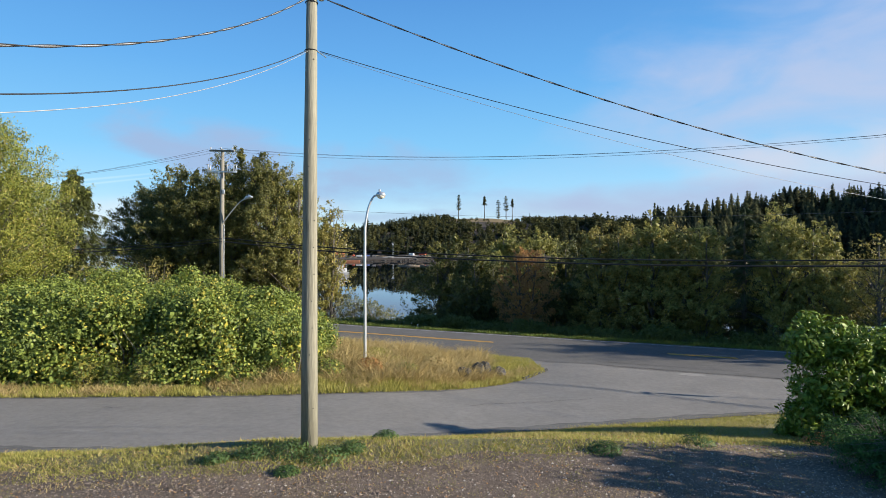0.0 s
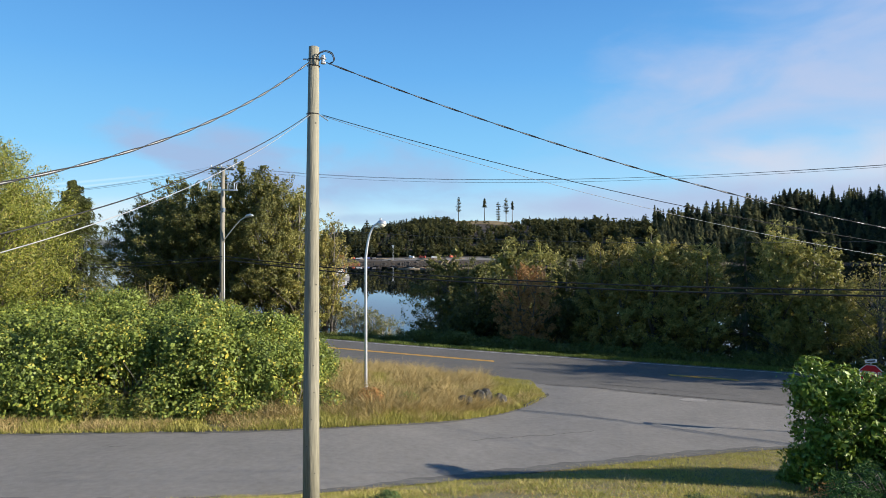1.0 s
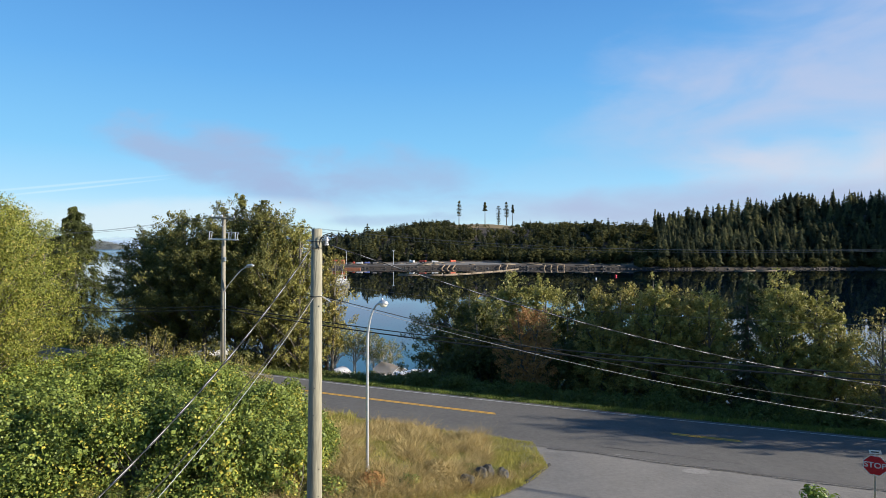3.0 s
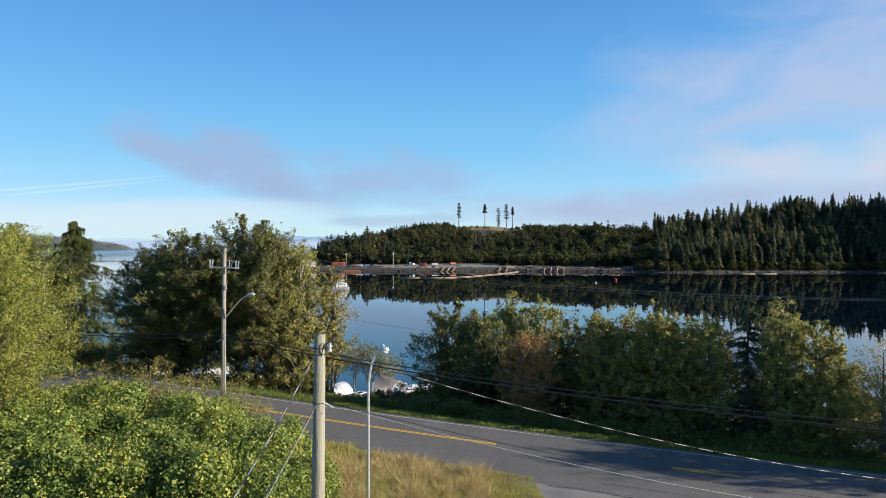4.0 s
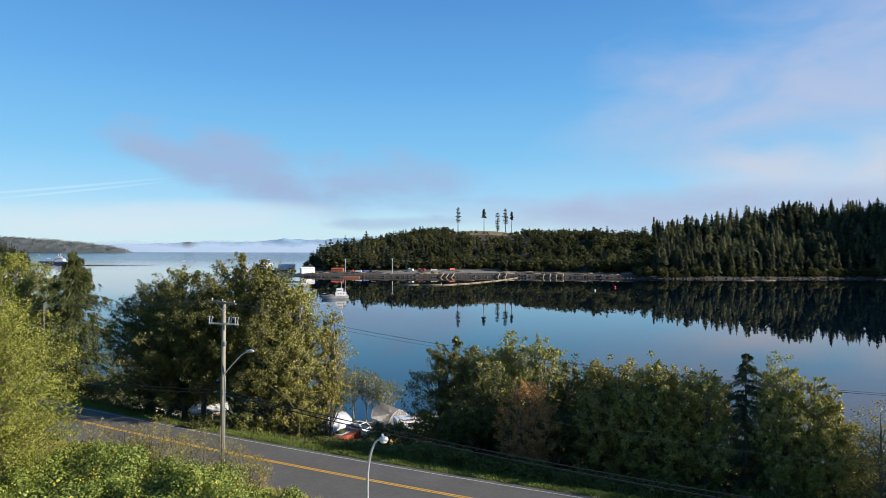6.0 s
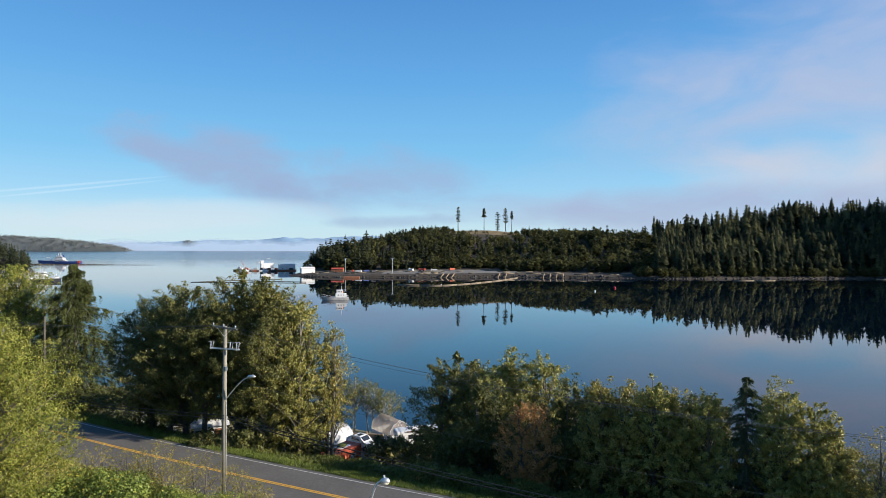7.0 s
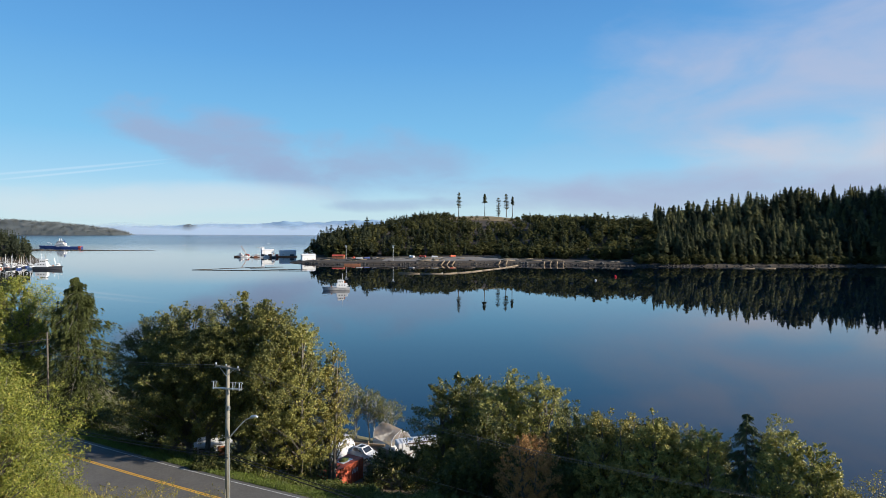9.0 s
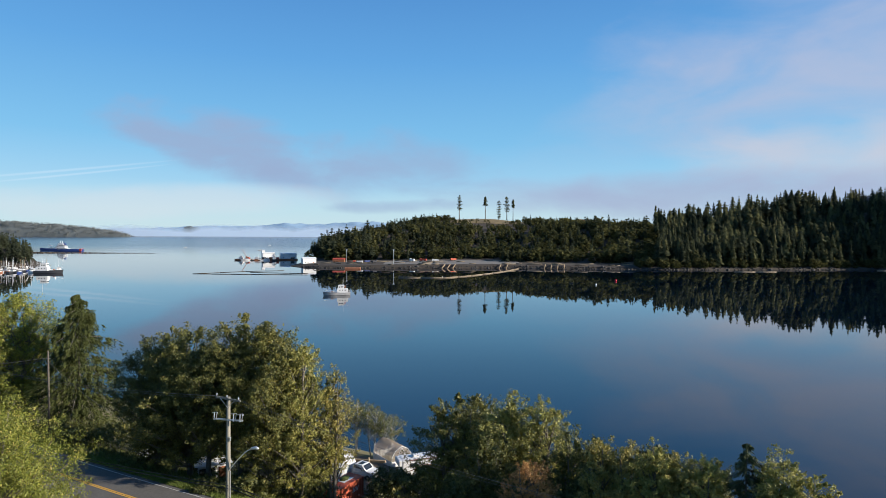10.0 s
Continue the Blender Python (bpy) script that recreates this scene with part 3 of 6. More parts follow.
def thicket(name, x0, x1, y0, y1, top, label, leaf, count, size, seed, category="bush", ragged=0.5, kind="", slim=0.7, lump=0.8, shoulder=0.3):
    """A bush mass on the land between two corners: mounds of leaves over a tangle of stems. shoulder: share of the width over which its sides round off."""
    rng = np.random.default_rng(seed)
    cx, cy, hx, hy = (x0 + x1) / 2, (y0 + y1) / 2, (x1 - x0) / 2, (y1 - y0) / 2
    z0 = lands(cx, cy)
    root = thing(name, cx, cy, z0, label, category, kind=kind)

    def profile(px, py):
        r = (np.abs(px) ** 5 + np.abs(py) ** 5) ** 0.2
        X, Y = cx + px * hx, cy + py * hy
        ground = land(X, Y)
        wave = np.array([noise.noise(Vector((a * 0.4 + seed, b * 0.4, 0.3))) + 0.5 * noise.noise(Vector((a * 1.1, b * 1.1 + seed, 1.7))) for a, b in zip(X, Y)])
        h = (top - ground) * np.clip((1 - r) / shoulder, 0.02, 1) ** 0.45
        return X, Y, ground, np.maximum(h + wave * ragged * np.clip(h, 0.2, 1), 0.15), r

    n = max(24, int(5.2 * (hx * hy * 4 + 2 * (hx + hy) * (top - z0)) / (lump * lump * 3.1)))
    px, py = rng.uniform(-1, 1, n), rng.uniform(-1, 1, n)
    X, Y, ground, h, r = profile(px, py)
    low = rng.uniform(0, 1, n) ** (2 if shoulder > 0.2 else 0.9) * np.where(r > 0.72, 0.95, 0.35 if shoulder > 0.2 else 0.8)
    rad = lump * rng.uniform(0.45, 1.1, n)
    rad = np.minimum(rad, h * 0.6 + 0.1)
    Z = ground + np.maximum(h * (1 - low) - rad * 0.75, rad * 0.3)
    cents = np.stack([X - cx, Y - cy, Z - z0], 1)
    per = count // n + 1
    fine = category in ("bush", "shrub")
    round_leaf = lump >= 1.0
    per = int(per * ((1.5 if round_leaf else 1.8) if fine else 1.05))
    size = size * (0.76 if fine else 0.96)
    m = per * n
    d = unit(rng, m)
    core = rng.uniform(0, 1, m) < 0.13
    k = np.where(core, rng.uniform(0.2, 0.65, m), rng.uniform(0.75, 1.08, m))
    pos = np.repeat(cents, per, axis=0) + d * (np.repeat(rad, per) * k)[:, None]
    floor = land(pos[:, 0] + cx, pos[:, 1] + cy) - z0
    pos[:, 2] = np.maximum(pos[:, 2], floor + 0.02)
    v, f = leaves(rng, pos, np.where(core, size * 1.9, size), d * 0.8 + np.array([0, 0, 0.35]), 0.25, slim * (1.2 if fine else 1.0), plain=fine and not round_leaf)
    part("foliage", mesh_of("foliage", v, f, leaf), leaf, root)
    stems = bmesh.new()
    for i in range(max(12, int(hx * hy * 3))):
        a, b = rng.uniform(-hx, hx) * 0.85, rng.uniform(-hy, hy) * 0.85
        g = lands(a + cx, b + cy) - z0
        hh = (top - z0 - g) * rng.uniform(0.45, 0.8)
        add_tube(stems, [(a, b, g - 0.1), (a + rng.normal(0, 0.15), b + rng.normal(0, 0.15), g + hh * 0.5), (a + rng.normal(0, 0.3), b + rng.normal(0, 0.3), g + hh)], [0.03, 0.02, 0.008], 4, False)
    tagged(part("stem_tangle", stems, mat_bark, root), kind="stuff")
    return root


# broad-leaved trees
TALL = "tall alder tree with yellowing crown beside the road"
DARK = "dark green alder tree behind others beside the road"
ROW = "slender alder tree with yellow-green crown beside the road"
for x, y, top, radius, leaf, count, size, seed, clumps, clear, trunks, label in (
        (-30.3, 36.0, 13.2, 6.2, mat_willow, 80000, 0.17, 11, 230, 0.12, 3, "broad yellow-green willow tree above the bramble thicket"),
        (-28.8, 66.0, 13.0, 5.8, mat_alder, 33750, 0.21, 21, 80, 0.16, 1, "tall green alder tree beside the road"),
        (-22.3, 64.0, 14.6, 4.6, mat_alder, 32400, 0.21, 22, 80, 0.2, 1, TALL),
        (-18.6, 62.6, 13.6, 4.4, mat_alder, 29700, 0.21, 20, 80, 0.2, 1, TALL),
        (-25.8, 63.4, 11.0, 3.8, mat_darkleaf, 20000, 0.21, 19, 60, 0.34, 1, TALL),
        (-34.0, 69.0, 11.6, 4.8, mat_darkleaf, 25650, 0.21, 23, 70, 0.08, 1, "dark green alder tree behind the road"),
        (-15.6, 62.6, 12.0, 3.5, mat_alder_row, 19000, 0.21, 24, 70, 0.08, 2, "golden green alder tree leaning to the water"),
        (-12.4, 64.0, 9.0, 2.6, mat_alder_gold, 7500, 0.19, 18, 50, 0.3, 2, "golden green alder tree leaning to the water"),
        (-30.8, 66.6, 10.4, 4.2, mat_darkleaf, 24300, 0.21, 30, 70, 0.25, 1, "dark green alder tree beside the road"),
        (-63.5, 86.0, 14.2, 8.0, mat_willow, 46000, 0.24, 25, 170, 0.1, 3, "yellow-green alder tree above the shore"),
        (1.0, 66.0, 5.3, 4.4, mat_alder, 22000, 0.23, 31, 80, 0.03, 2, "dense green alder tree below the road"),
        (6.4, 64.0, 6.3, 4.6, mat_alder_row, 22000, 0.23, 32, 80, 0.03, 1, "dense yellowing alder tree below the road"),
        (10.6, 62.0, 6.0, 3.9, mat_alder_row, 18000, 0.23, 17, 70, 0.03, 1, "dense yellowing alder tree below the road"),
        (4.6, 75.0, 2.6, 4.6, mat_alder, 17000, 0.24, 43, 60, 0.04, 2, "dense green alder tree below the road"),
        (4.0, 57.5, 3.4, 3.6, mat_darkleaf, 14000, 0.22, 26, 50, 0.03, 2, "green alder tree below the road"),
        (11.6, 55.5, 5.0, 3.0, mat_darkleaf, 14000, 0.21, 39, 50, 0.02, 2, DARK),
        (13.4, 50.0, 6.0, 2.7, mat_alder_gold, 15000, 0.18, 34, 60, 0.03, 1, ROW),
        (15.2, 48.4, 6.2, 2.2, mat_alder_gold, 12000, 0.18, 16, 50, 0.03, 2, "slender golden alder tree beside the road"),
        (16.9, 47.3, 6.8, 2.3, mat_alder_row, 13000, 0.18, 35, 50, 0.03, 1, ROW),
        (18.6, 46.8, 6.1, 2.2, mat_alder_gold, 12000, 0.18, 15, 50, 0.03, 2, "slender golden alder tree beside the road"),
        (20.3, 46.2, 6.1, 2.2, mat_alder_row, 12000, 0.18, 36, 50, 0.03, 2, "pale slender alder tree beside the road"),
        (14.0, 53.0, 5.0, 3.0, mat_darkleaf, 12000, 0.22, 27, 50, 0.02, 1, DARK),
        (18.0, 50.0, 5.2, 3.2, mat_darkleaf, 12000, 0.22, 28, 50, 0.02, 1, DARK),
        (22.0, 48.6, 4.8, 2.8, mat_darkleaf, 10000, 0.22, 14, 50, 0.02, 1, DARK),
        (25.0, 43.9, 7.2, 2.5, mat_alder_row, 17000, 0.18, 37, 70, 0.03, 1, "tall green alder tree beside the road"),
        (26.6, 42.6, 6.3, 2.2, mat_alder_row, 13000, 0.18, 13, 50, 0.03, 1, "tall green alder tree beside the road"),
        (27.6, 41.4, 4.4, 1.9, mat_alder_row, 9000, 0.18, 29, 50, 0.03, 1, "green alder tree beside the road")):
    tree("willow_tree" if seed == 11 else "alder_tree", x, y, top, radius, label, leaf, count, size, seed, clumps=clumps, clear=clear, trunks=trunks, slim=0.4 if seed == 11 else 0.55)
tree("alder_tree", 28.9, 39.3, 4.9, 2.3, "sparse pale alder tree beside the road", mat_alder_gold, 5500, 0.15, 38, clumps=45, clear=0.1, open_crown=0.3)
# Out of view along the row; placed for the shadows across the road.
for x, y, top, radius, seed in ((36.5, 34.0, 7.4, 2.8, 92), (42.5, 32.4, 10.8, 3.4, 93), (49.5, 34.4, 11.6, 2.4, 94)):
    tree("alder_tree", x, y, top, radius, "unseen green alder tree further along the road", mat_alder, 7000, 0.24, seed, clumps=40, clear=0.1, open_crown=0.3)
tree("rusty_shrub", 7.0, 50.2, 4.4, 2.3, "rust-brown withered shrub among green trees", mat_rust, 11000, 0.13, 33, clumps=50, clear=0.06, trunks=3)
conifer("cedar_tree", -51.4, 82.5, 14.8, 12.4, "dark cedar tree with drooping sprays above the road", 41, mat_cedar, tiers=32, droop=0.27, size=0.38, dense=460, power=0.66, arms=5, frond=0.2, hang=0.06, tassels=17)
conifer("spruce_tree", 23.2, 45.5, 7.1, 4.4, "dark spruce tree between alders beside the road", 42, mat_spruce, tiers=30, droop=0.24, size=0.24, dense=170, power=0.62, arms=4, frond=0.12, hang=0.05)

# bramble thicket on the bank beyond the side street
BRAMBLE = "dense green bramble thicket with yellow leaves on a bank"
thicket("bramble_thicket", -26.5, -17.5, 22.7, 40.5, 2.0, BRAMBLE, mat_bramble, 62000, 0.16, 51, ragged=1.1, lump=1.0)
thicket("bramble_thicket", -18.5, -11.5, 22.7, 39.0, 1.9, BRAMBLE, mat_bramble, 55000, 0.15, 52, ragged=1.1, lump=1.0)
thicket("bramble_thicket", -12.5, -7.4, 22.9, 35.5, 1.7, BRAMBLE, mat_bramble, 36000, 0.15, 54, ragged=1.1, lump=1.0)
thicket("bramble_thicket", -36, -26, 23.5, 38, 2.1, BRAMBLE, mat_bramble, 16000, 0.22, 56, ragged=0.7)
thicket("bramble_thicket", -46, -35, 23.5, 40, 2.1, BRAMBLE, mat_bramble, 16000, 0.22, 57, ragged=0.7)
thicket("bramble_thicket", -27.5, -19.5, 39.5, 42.6, 1.3, BRAMBLE, mat_bramble, 16000, 0.16, 58, ragged=0.6)
thicket("bramble_thicket", -8.8, -5.2, 23.6, 30.0, 0.75, "low bramble thicket at the edge of dry grass", mat_bramble, 14000, 0.14, 53, lump=0.6)


# ---- poles ----
def near_pole():
    z0 = lands(-2.62, 11.55)
    root = thing("utility_pole", -2.62, 11.55, z0, "weathered wooden utility pole on a grassy verge", "utility pole")
    h = 9.17 - z0
    part("shaft", tube([(0, 0, -0.3), (0.01, 0, 2.5), (0.03, 0, 5.5), (0.07, 0, h)], [0.165, 0.152, 0.132, 0.1], 24), mat_pole, root, smooth=True)
    return root


near_pole()


def curved_lamp():
    z0 = lands(-3.5, 26.5)
    root = thing("street_lamp", -3.5, 26.5, z0, "slender galvanised street lamp with curved top in dry grass", "street lamp")
    h = 7.55
    pts = [(0, 0, -0.2), (0, 0, 2.5), (0, 0, 5.6), (0.04, 0, 6.3), (0.16, 0, 6.95), (0.36, 0, 7.4), (0.52, 0, 7.5)]
    soft = smooth(pts, 4)
    part("pole", tube(soft, [0.075 - 0.035 * k / (len(soft) - 1) for k in range(len(soft))], 12), mat_galv, root, smooth=True)
    return root


curved_lamp()


def tall_pole():
    z0 = lands(-16.25, 43.35)
    root = thing("utility_pole", -16.25, 43.35, z0, "tall grey wooden utility pole with crossarms and a lamp arm", "utility pole")
    part("shaft", tube([(0, 0, -0.3), (0.03, 0, 7), (0.1, 0, 11.05 - z0)], [0.2, 0.17, 0.13], 16), mat_pole_grey, root, smooth=True)
    return root


tall_pole()


# ---- far shore ----
def far_shore(x):
    """Waterline of the far shore."""
    # Beyond x = 500 it bends nearer unseen, to carry the shading rise.
    return spread([(-400, 712), (-200, 704), (-178, 688), (-140, 660), (-50, 655), (80, 668), (250, 640), (480, 657), (560, 640), (640, 590), (900, 540), (1400, 600)], x)


def far_land(x, y):
    """Point of land across the water with its wooded hill."""
    shore = far_shore(x)
    d = y - shore
    yard = np.interp(d, [-30, 0, 8, 90, 140], [-8, -2.0, 2.8, 3.4, 4.0])
    xe = x * 680 / y
    hill = 50 * np.exp(-((x - 85) / 190) ** 2 - ((d - 420) / 200) ** 2) + 20 * np.clip((xe - 205) / 310, 0, 1) ** 0.42 * np.clip((d - 12) / 220, 0, 1) + (12 + 9 * np.clip((x - 60) / 120, 0, 1)) * np.clip((d - 110) / 120, 0, 1)
    hill = hill + 12 * np.interp(x / y, [0.1, 0.15, 0.34, 0.38], [0, 1, 1, 0]) * np.clip((d - 50) / 110, 0, 1) * np.clip((460 - d) / 280, 0, 1)
    hill = hill - 10 * np.exp(-((x / y - 0.15) / 0.06) ** 2) * np.clip((d - 110) / 120, 0, 1)
    hill = hill + 13 * np.exp(-((x + 75) / 90) ** 2) * np.clip((d - 100) / 120, 0, 1) + np.interp(x / y, [0.36, 0.46, 0.56, 0.75], [0, 12, 27, 27]) * np.clip((d - 12) / 220, 0, 1)
    # First term: an unseen rise right of view, added to shade the shore.
    hill = hill + 62 * np.clip((x / y - 0.8) / 0.12, 0, 1) * np.clip((d - 8) / 60, 0, 1) + 52 * np.clip((x / y - 0.65) / 0.12, 0, 1) * np.clip((y - 1020) / 180, 0, 1)
    tip = np.clip((x + 205) / 30, 0, 1)
    return SEA + np.where(d < 0, yard, yard + hill) * tip - 8 * (1 - tip)


sheet("ground_far_shore", np.arange(-400, 1400, 20.0), np.concatenate([np.arange(500, 800, 5.0), np.arange(800, 1700, 25.0)]), far_land, mat_shore, "far shore with log yard and wooded hill", "land")


def conifer_template(rng, spokes=60, thin=0.16):
    """Unit-height needle tree: ragged tiers of drooping boughs; some are spires, some old and broken, with a rounded head and gaps."""
    vs = []
    old = rng.uniform() < 0.55
    tiers = max(9, spokes // 6)
    head = rng.uniform(0.1, 0.3) if old else 0.0
    low = rng.uniform(0.1, 0.35) if old else 0.05
    swing = 1.0
    for i in range(tiers):
        k = 1.0 - (1.0 - low) * (1.0 - (i + rng.uniform(0, 0.8)) / tiers) ** 1.25
        swing = 0.55 * swing + 0.45 * rng.uniform(0.35, 1.6)
        shape = ((1.02 - k) ** 0.78 if not old else min((1.02 - k) ** 0.5 * 0.85 + head * (1 - k), 0.75))
        reach = thin * shape * swing + 0.004
        n = 6
        w = rng.uniform(0, 2 * math.pi) + np.arange(n) * 2 * math.pi / n + rng.normal(0, 0.3, n)
        r = reach * rng.uniform(0.4, 1.25, n)
        tip = np.stack([np.cos(w) * r, np.sin(w) * r, k - (0.25 if old else 0.45) * r - rng.uniform(0, 0.015, n)], 1)
        base = np.stack([np.cos(w) * r * 0.12, np.sin(w) * r * 0.12, np.full(n, min(k + 0.03 + 0.08 * (1 - k), 1.0))], 1)
        side = np.stack([-np.sin(w), np.cos(w), np.zeros(n)], 1) * (r * 0.42)[:, None]
        mid = base * 0.42 + tip * 0.58
        vs.append(np.stack([base, mid + side, tip, mid - side], 1).reshape(-1, 3))
    v = np.concatenate(vs)
    return v, np.arange(len(v)).reshape(-1, 4)


def round_template(rng, count=130):
    """Unit-height broad crown of leaf clumps."""
    d = unit(rng, count)
    d[:, 2] = d[:, 2] * 0.5 + 0.52
    d[:, :2] *= 0.34
    d *= rng.uniform(0.75, 1.05, (count, 1))
    return leaves(rng, d, 0.17, unit(rng, count) * 0.3 + d, 0.0, 0.95, plain=True)


def woods(name, places, heights, templates, mat, label, seed, wide=1.0):
    rng = np.random.default_rng(seed)
    vs, fs, base = [], [], 0
    for p, h in zip(places, heights):
        v, f = templates[int(rng.integers(len(templates)))]
        w = rng.uniform(0, 2 * math.pi)
        c, s = math.cos(w), math.sin(w)
        k = h * wide * rng.uniform(0.8, 1.25)
        vs.append(np.stack([(v[:, 0] * c - v[:, 1] * s) * k, (v[:, 0] * s + v[:, 1] * c) * k, v[:, 2] * h], 1) + p)
        fs.append(f + base)
        base += len(v)
    ob = new(name, mesh_of(name, np.concatenate(vs), np.concatenate(fs), mat))
    return tagged(ob, label, "woods", kind="stuff")


def plant_far_woods():
    rng = np.random.default_rng(77)
    needle = [conifer_template(rng, 104, rng.uniform(0.19, 0.31)) for _ in range(24)]
    young = [conifer_template(rng, 70, rng.uniform(0.17, 0.28)) for _ in range(18)]
    broad = [round_template(rng) for _ in range(8)]
    # right-hand headland: tall conifers from the shore upward
    def forest(name, n, mat, seed, low, high, label):
        d = rng.uniform(0, 1, n) ** 1.4 * 350 + 12
        # Past 0.75 these trees stand unseen, on the added shading rise.
        r = rng.uniform(0.352, 1.0, n)
        y = 660 + d
        x = r * y
        y = far_shore(x) + d
        h = rng.uniform(low, high, n) * np.clip(0.4 + d / 50, 0.4, 1)
        woods(name, np.stack([x, y, far_land(x, y) - 1], 1), h, needle, mat, label, seed)

    forest("conifer_forest", 820, mat_forest, 1, 19, 41, "dense dark conifer forest on the headland")
    forest("fir_forest", 520, mat_fir, 5, 21, 43, "paler green firs among dark conifers on the headland")
    forest("cedar_forest", 90, mat_fir_light, 6, 16, 36, "yellow-green cedars among dark conifers on the headland")
    n = 220
    y = rng.uniform(1100, 1400, n)
    x = rng.uniform(0.66, 0.95, n) * y
    woods("misty_forest", np.stack([x, y, far_land(x, y) - 1], 1), rng.uniform(18, 30, n), young, mat_mist_tint, "conifers on the hilltop behind, tinted pale for mist", 7)
    m = 420
    x = rng.uniform(215, 700, m)
    d = rng.uniform(7, 22, m)
    y = far_shore(x) + d
    woods("shore_scrub", np.stack([x, y, far_land(x, y) - 1], 1), rng.uniform(4, 11, m), broad, mat_woods, "light green scrub along the far waterline", 4, 1.2)
    # hill behind the log yard: mixed lower woods
    n = 2200
    x = rng.uniform(-182, 400, n)
    d = np.where(x > 75, 52, 95) + rng.uniform(0, 1, n) ** 1.2 * 360
    shore = far_shore(x)
    y = shore + d
    keep = ~(((x - 78) / 58) ** 2 + ((d - 430) / 75) ** 2 < 1)
    keep &= x / y < 0.37
    x, y, d = x[keep], y[keep], d[keep]
    z = far_land(x, y)
    h = rng.uniform(8, 19, len(x)) * np.interp(x / y, [0.07, 0.1, 0.19, 0.23, 0.27, 0.37], [1, 0.9, 1.0, 1.05, 1.2, 1.2]) * np.where(d > 250, 0.8, 1.0) * np.where((np.abs(x - 75) < 65) & (d > 290), 0.5, 1.0) + np.where((x < -95) & (d < 220), 9, 0)
    broadleaf = rng.uniform(0, 1, len(x)) < np.where(x < -60, 0.3, 0.68)
    woods("mixed_woods", np.stack([x, y, z - 1], 1)[broadleaf], h[broadleaf] * 0.85, broad, mat_woods, "low mixed woods on the hill across the water", 2, 1.25)
    woods("conifer_woods", np.stack([x, y, z - 1], 1)[~broadleaf], h[~broadleaf] * 1.1, young, mat_forest, "young conifers on the hill across the water", 3, 1.2)


plant_far_woods()


# ---- ground cover ----
def gravel_edge(x):
    return spread([(-60, 9.5), (-20, 10.6), (-8.3, 11.1), (-3.8, 10.5), (2.3, 11.2), (5.8, 12.9), (8.9, 14.6), (14, 15.5), (60, 15.5)], x)


strip("ground_gravel", np.arange(-40, 40, 0.4), lambda x: x * 0 - 40, lambda x: gravel_edge(x) + 0.25 * np.sin(x * 2.1) * np.sin(x * 0.7 + 1), 0.02, mat_gravel, "dark gravel lot with moss and weeds", "ground", 90)


def scatter_gravel():
    rng = np.random.default_rng(5)
    n = 48000
    y = 8.0 + rng.uniform(0, 1, n) ** 1.1 * 7.5
    x = rng.uniform(-0.8, 0.8, n) * y
    keep = (y < gravel_edge(x) + rng.normal(0, 0.35, n))
    x, y = x[keep], y[keep]
    n = len(x)
    z = land(x, y) + 0.02
    s = rng.lognormal(-4.25, 0.42, n)[:, None]
    corner = np.array([[1, 0, 0], [0, 1, 0], [-1, 0, 0], [0, -1, 0], [0, 0, 0.8], [0, 0, -0.6]])
    v = np.stack([x, y, z], 1)[:, None, :] + corner[None] * s[:, :, None] * rng.uniform(0.5, 1.2, (n, 6, 3))
    tri = np.array([[0, 1, 4], [1, 2, 4], [2, 3, 4], [3, 0, 4]])
    f = (np.arange(n)[:, None, None] * 6 + tri[None]).reshape(-1, 3)
    tagged(new("gravel", mesh_of("gravel", v.reshape(-1, 3), f, mat_stone)), "loose dark and pale gravel stones", "gravel", kind="stuff")


scatter_gravel()


def leaf_litter():
    rng = np.random.default_rng(6)
    n = 2600
    y = 8.2 + rng.uniform(0, 1, n) * 6
    x = rng.uniform(-0.78, 0.78, n) * y
    pos = np.stack([x, y, land(x, y) + 0.035], 1)
    v, f = leaves(rng, pos, 0.04, np.tile(np.array([[0, 0, 2.0]]), (n, 1)), 0.0, 0.7)
    tagged(new("leaf_litter", mesh_of("leaf_litter", v, f, mat_rust)), "small brown fallen leaves on gravel", "leaves", kind="stuff")


leaf_litter()


def patchy(x, y, scale, seed):
    return np.array([noise.noise(Vector((a * scale + seed, b * scale, seed * 0.37))) for a, b in zip(x, y)])


def sow(name, label, mat, n, xs, ylow, yhigh, height, width, seed, scale=0.8, limit=-0.1, lean=0.35, tall=0.6, category="grass"):
    """Grass blades between two curves, in patches."""
    rng = np.random.default_rng(seed)
    x = rng.uniform(xs[0], xs[1], n)
    a, b = ylow(x), yhigh(x)
    y = a + (b - a) * rng.uniform(0, 1, n)
    p = patchy(x, y, scale, seed)
    keep = p + rng.normal(0, 0.15, n) > limit
    x, y, p = x[keep], y[keep], p[keep]
    h = height * (1 + tall * p)
    v, f = blades(rng, x, y, land(x, y) - 0.02, h, width, lean)
    return tagged(new(name, mesh_of(name, v, f, mat)), label, category, kind="stuff")


sow("verge_grass", "short yellow-green grass on the verge", mat_grass, 125000, (-16, 18), lambda x: gravel_edge(x) - 0.45, lambda x: near_edge(x) + 0.15, 0.07, 0.013, 61, 0.9, -0.55, 0.6)
sow("dry_verge_grass", "short dry straw grass on the verge", mat_dry, 30000, (-16, 18), lambda x: gravel_edge(x) - 0.9, lambda x: near_edge(x) + 0.2, 0.08, 0.012, 62, 0.7, -0.1, 0.9)
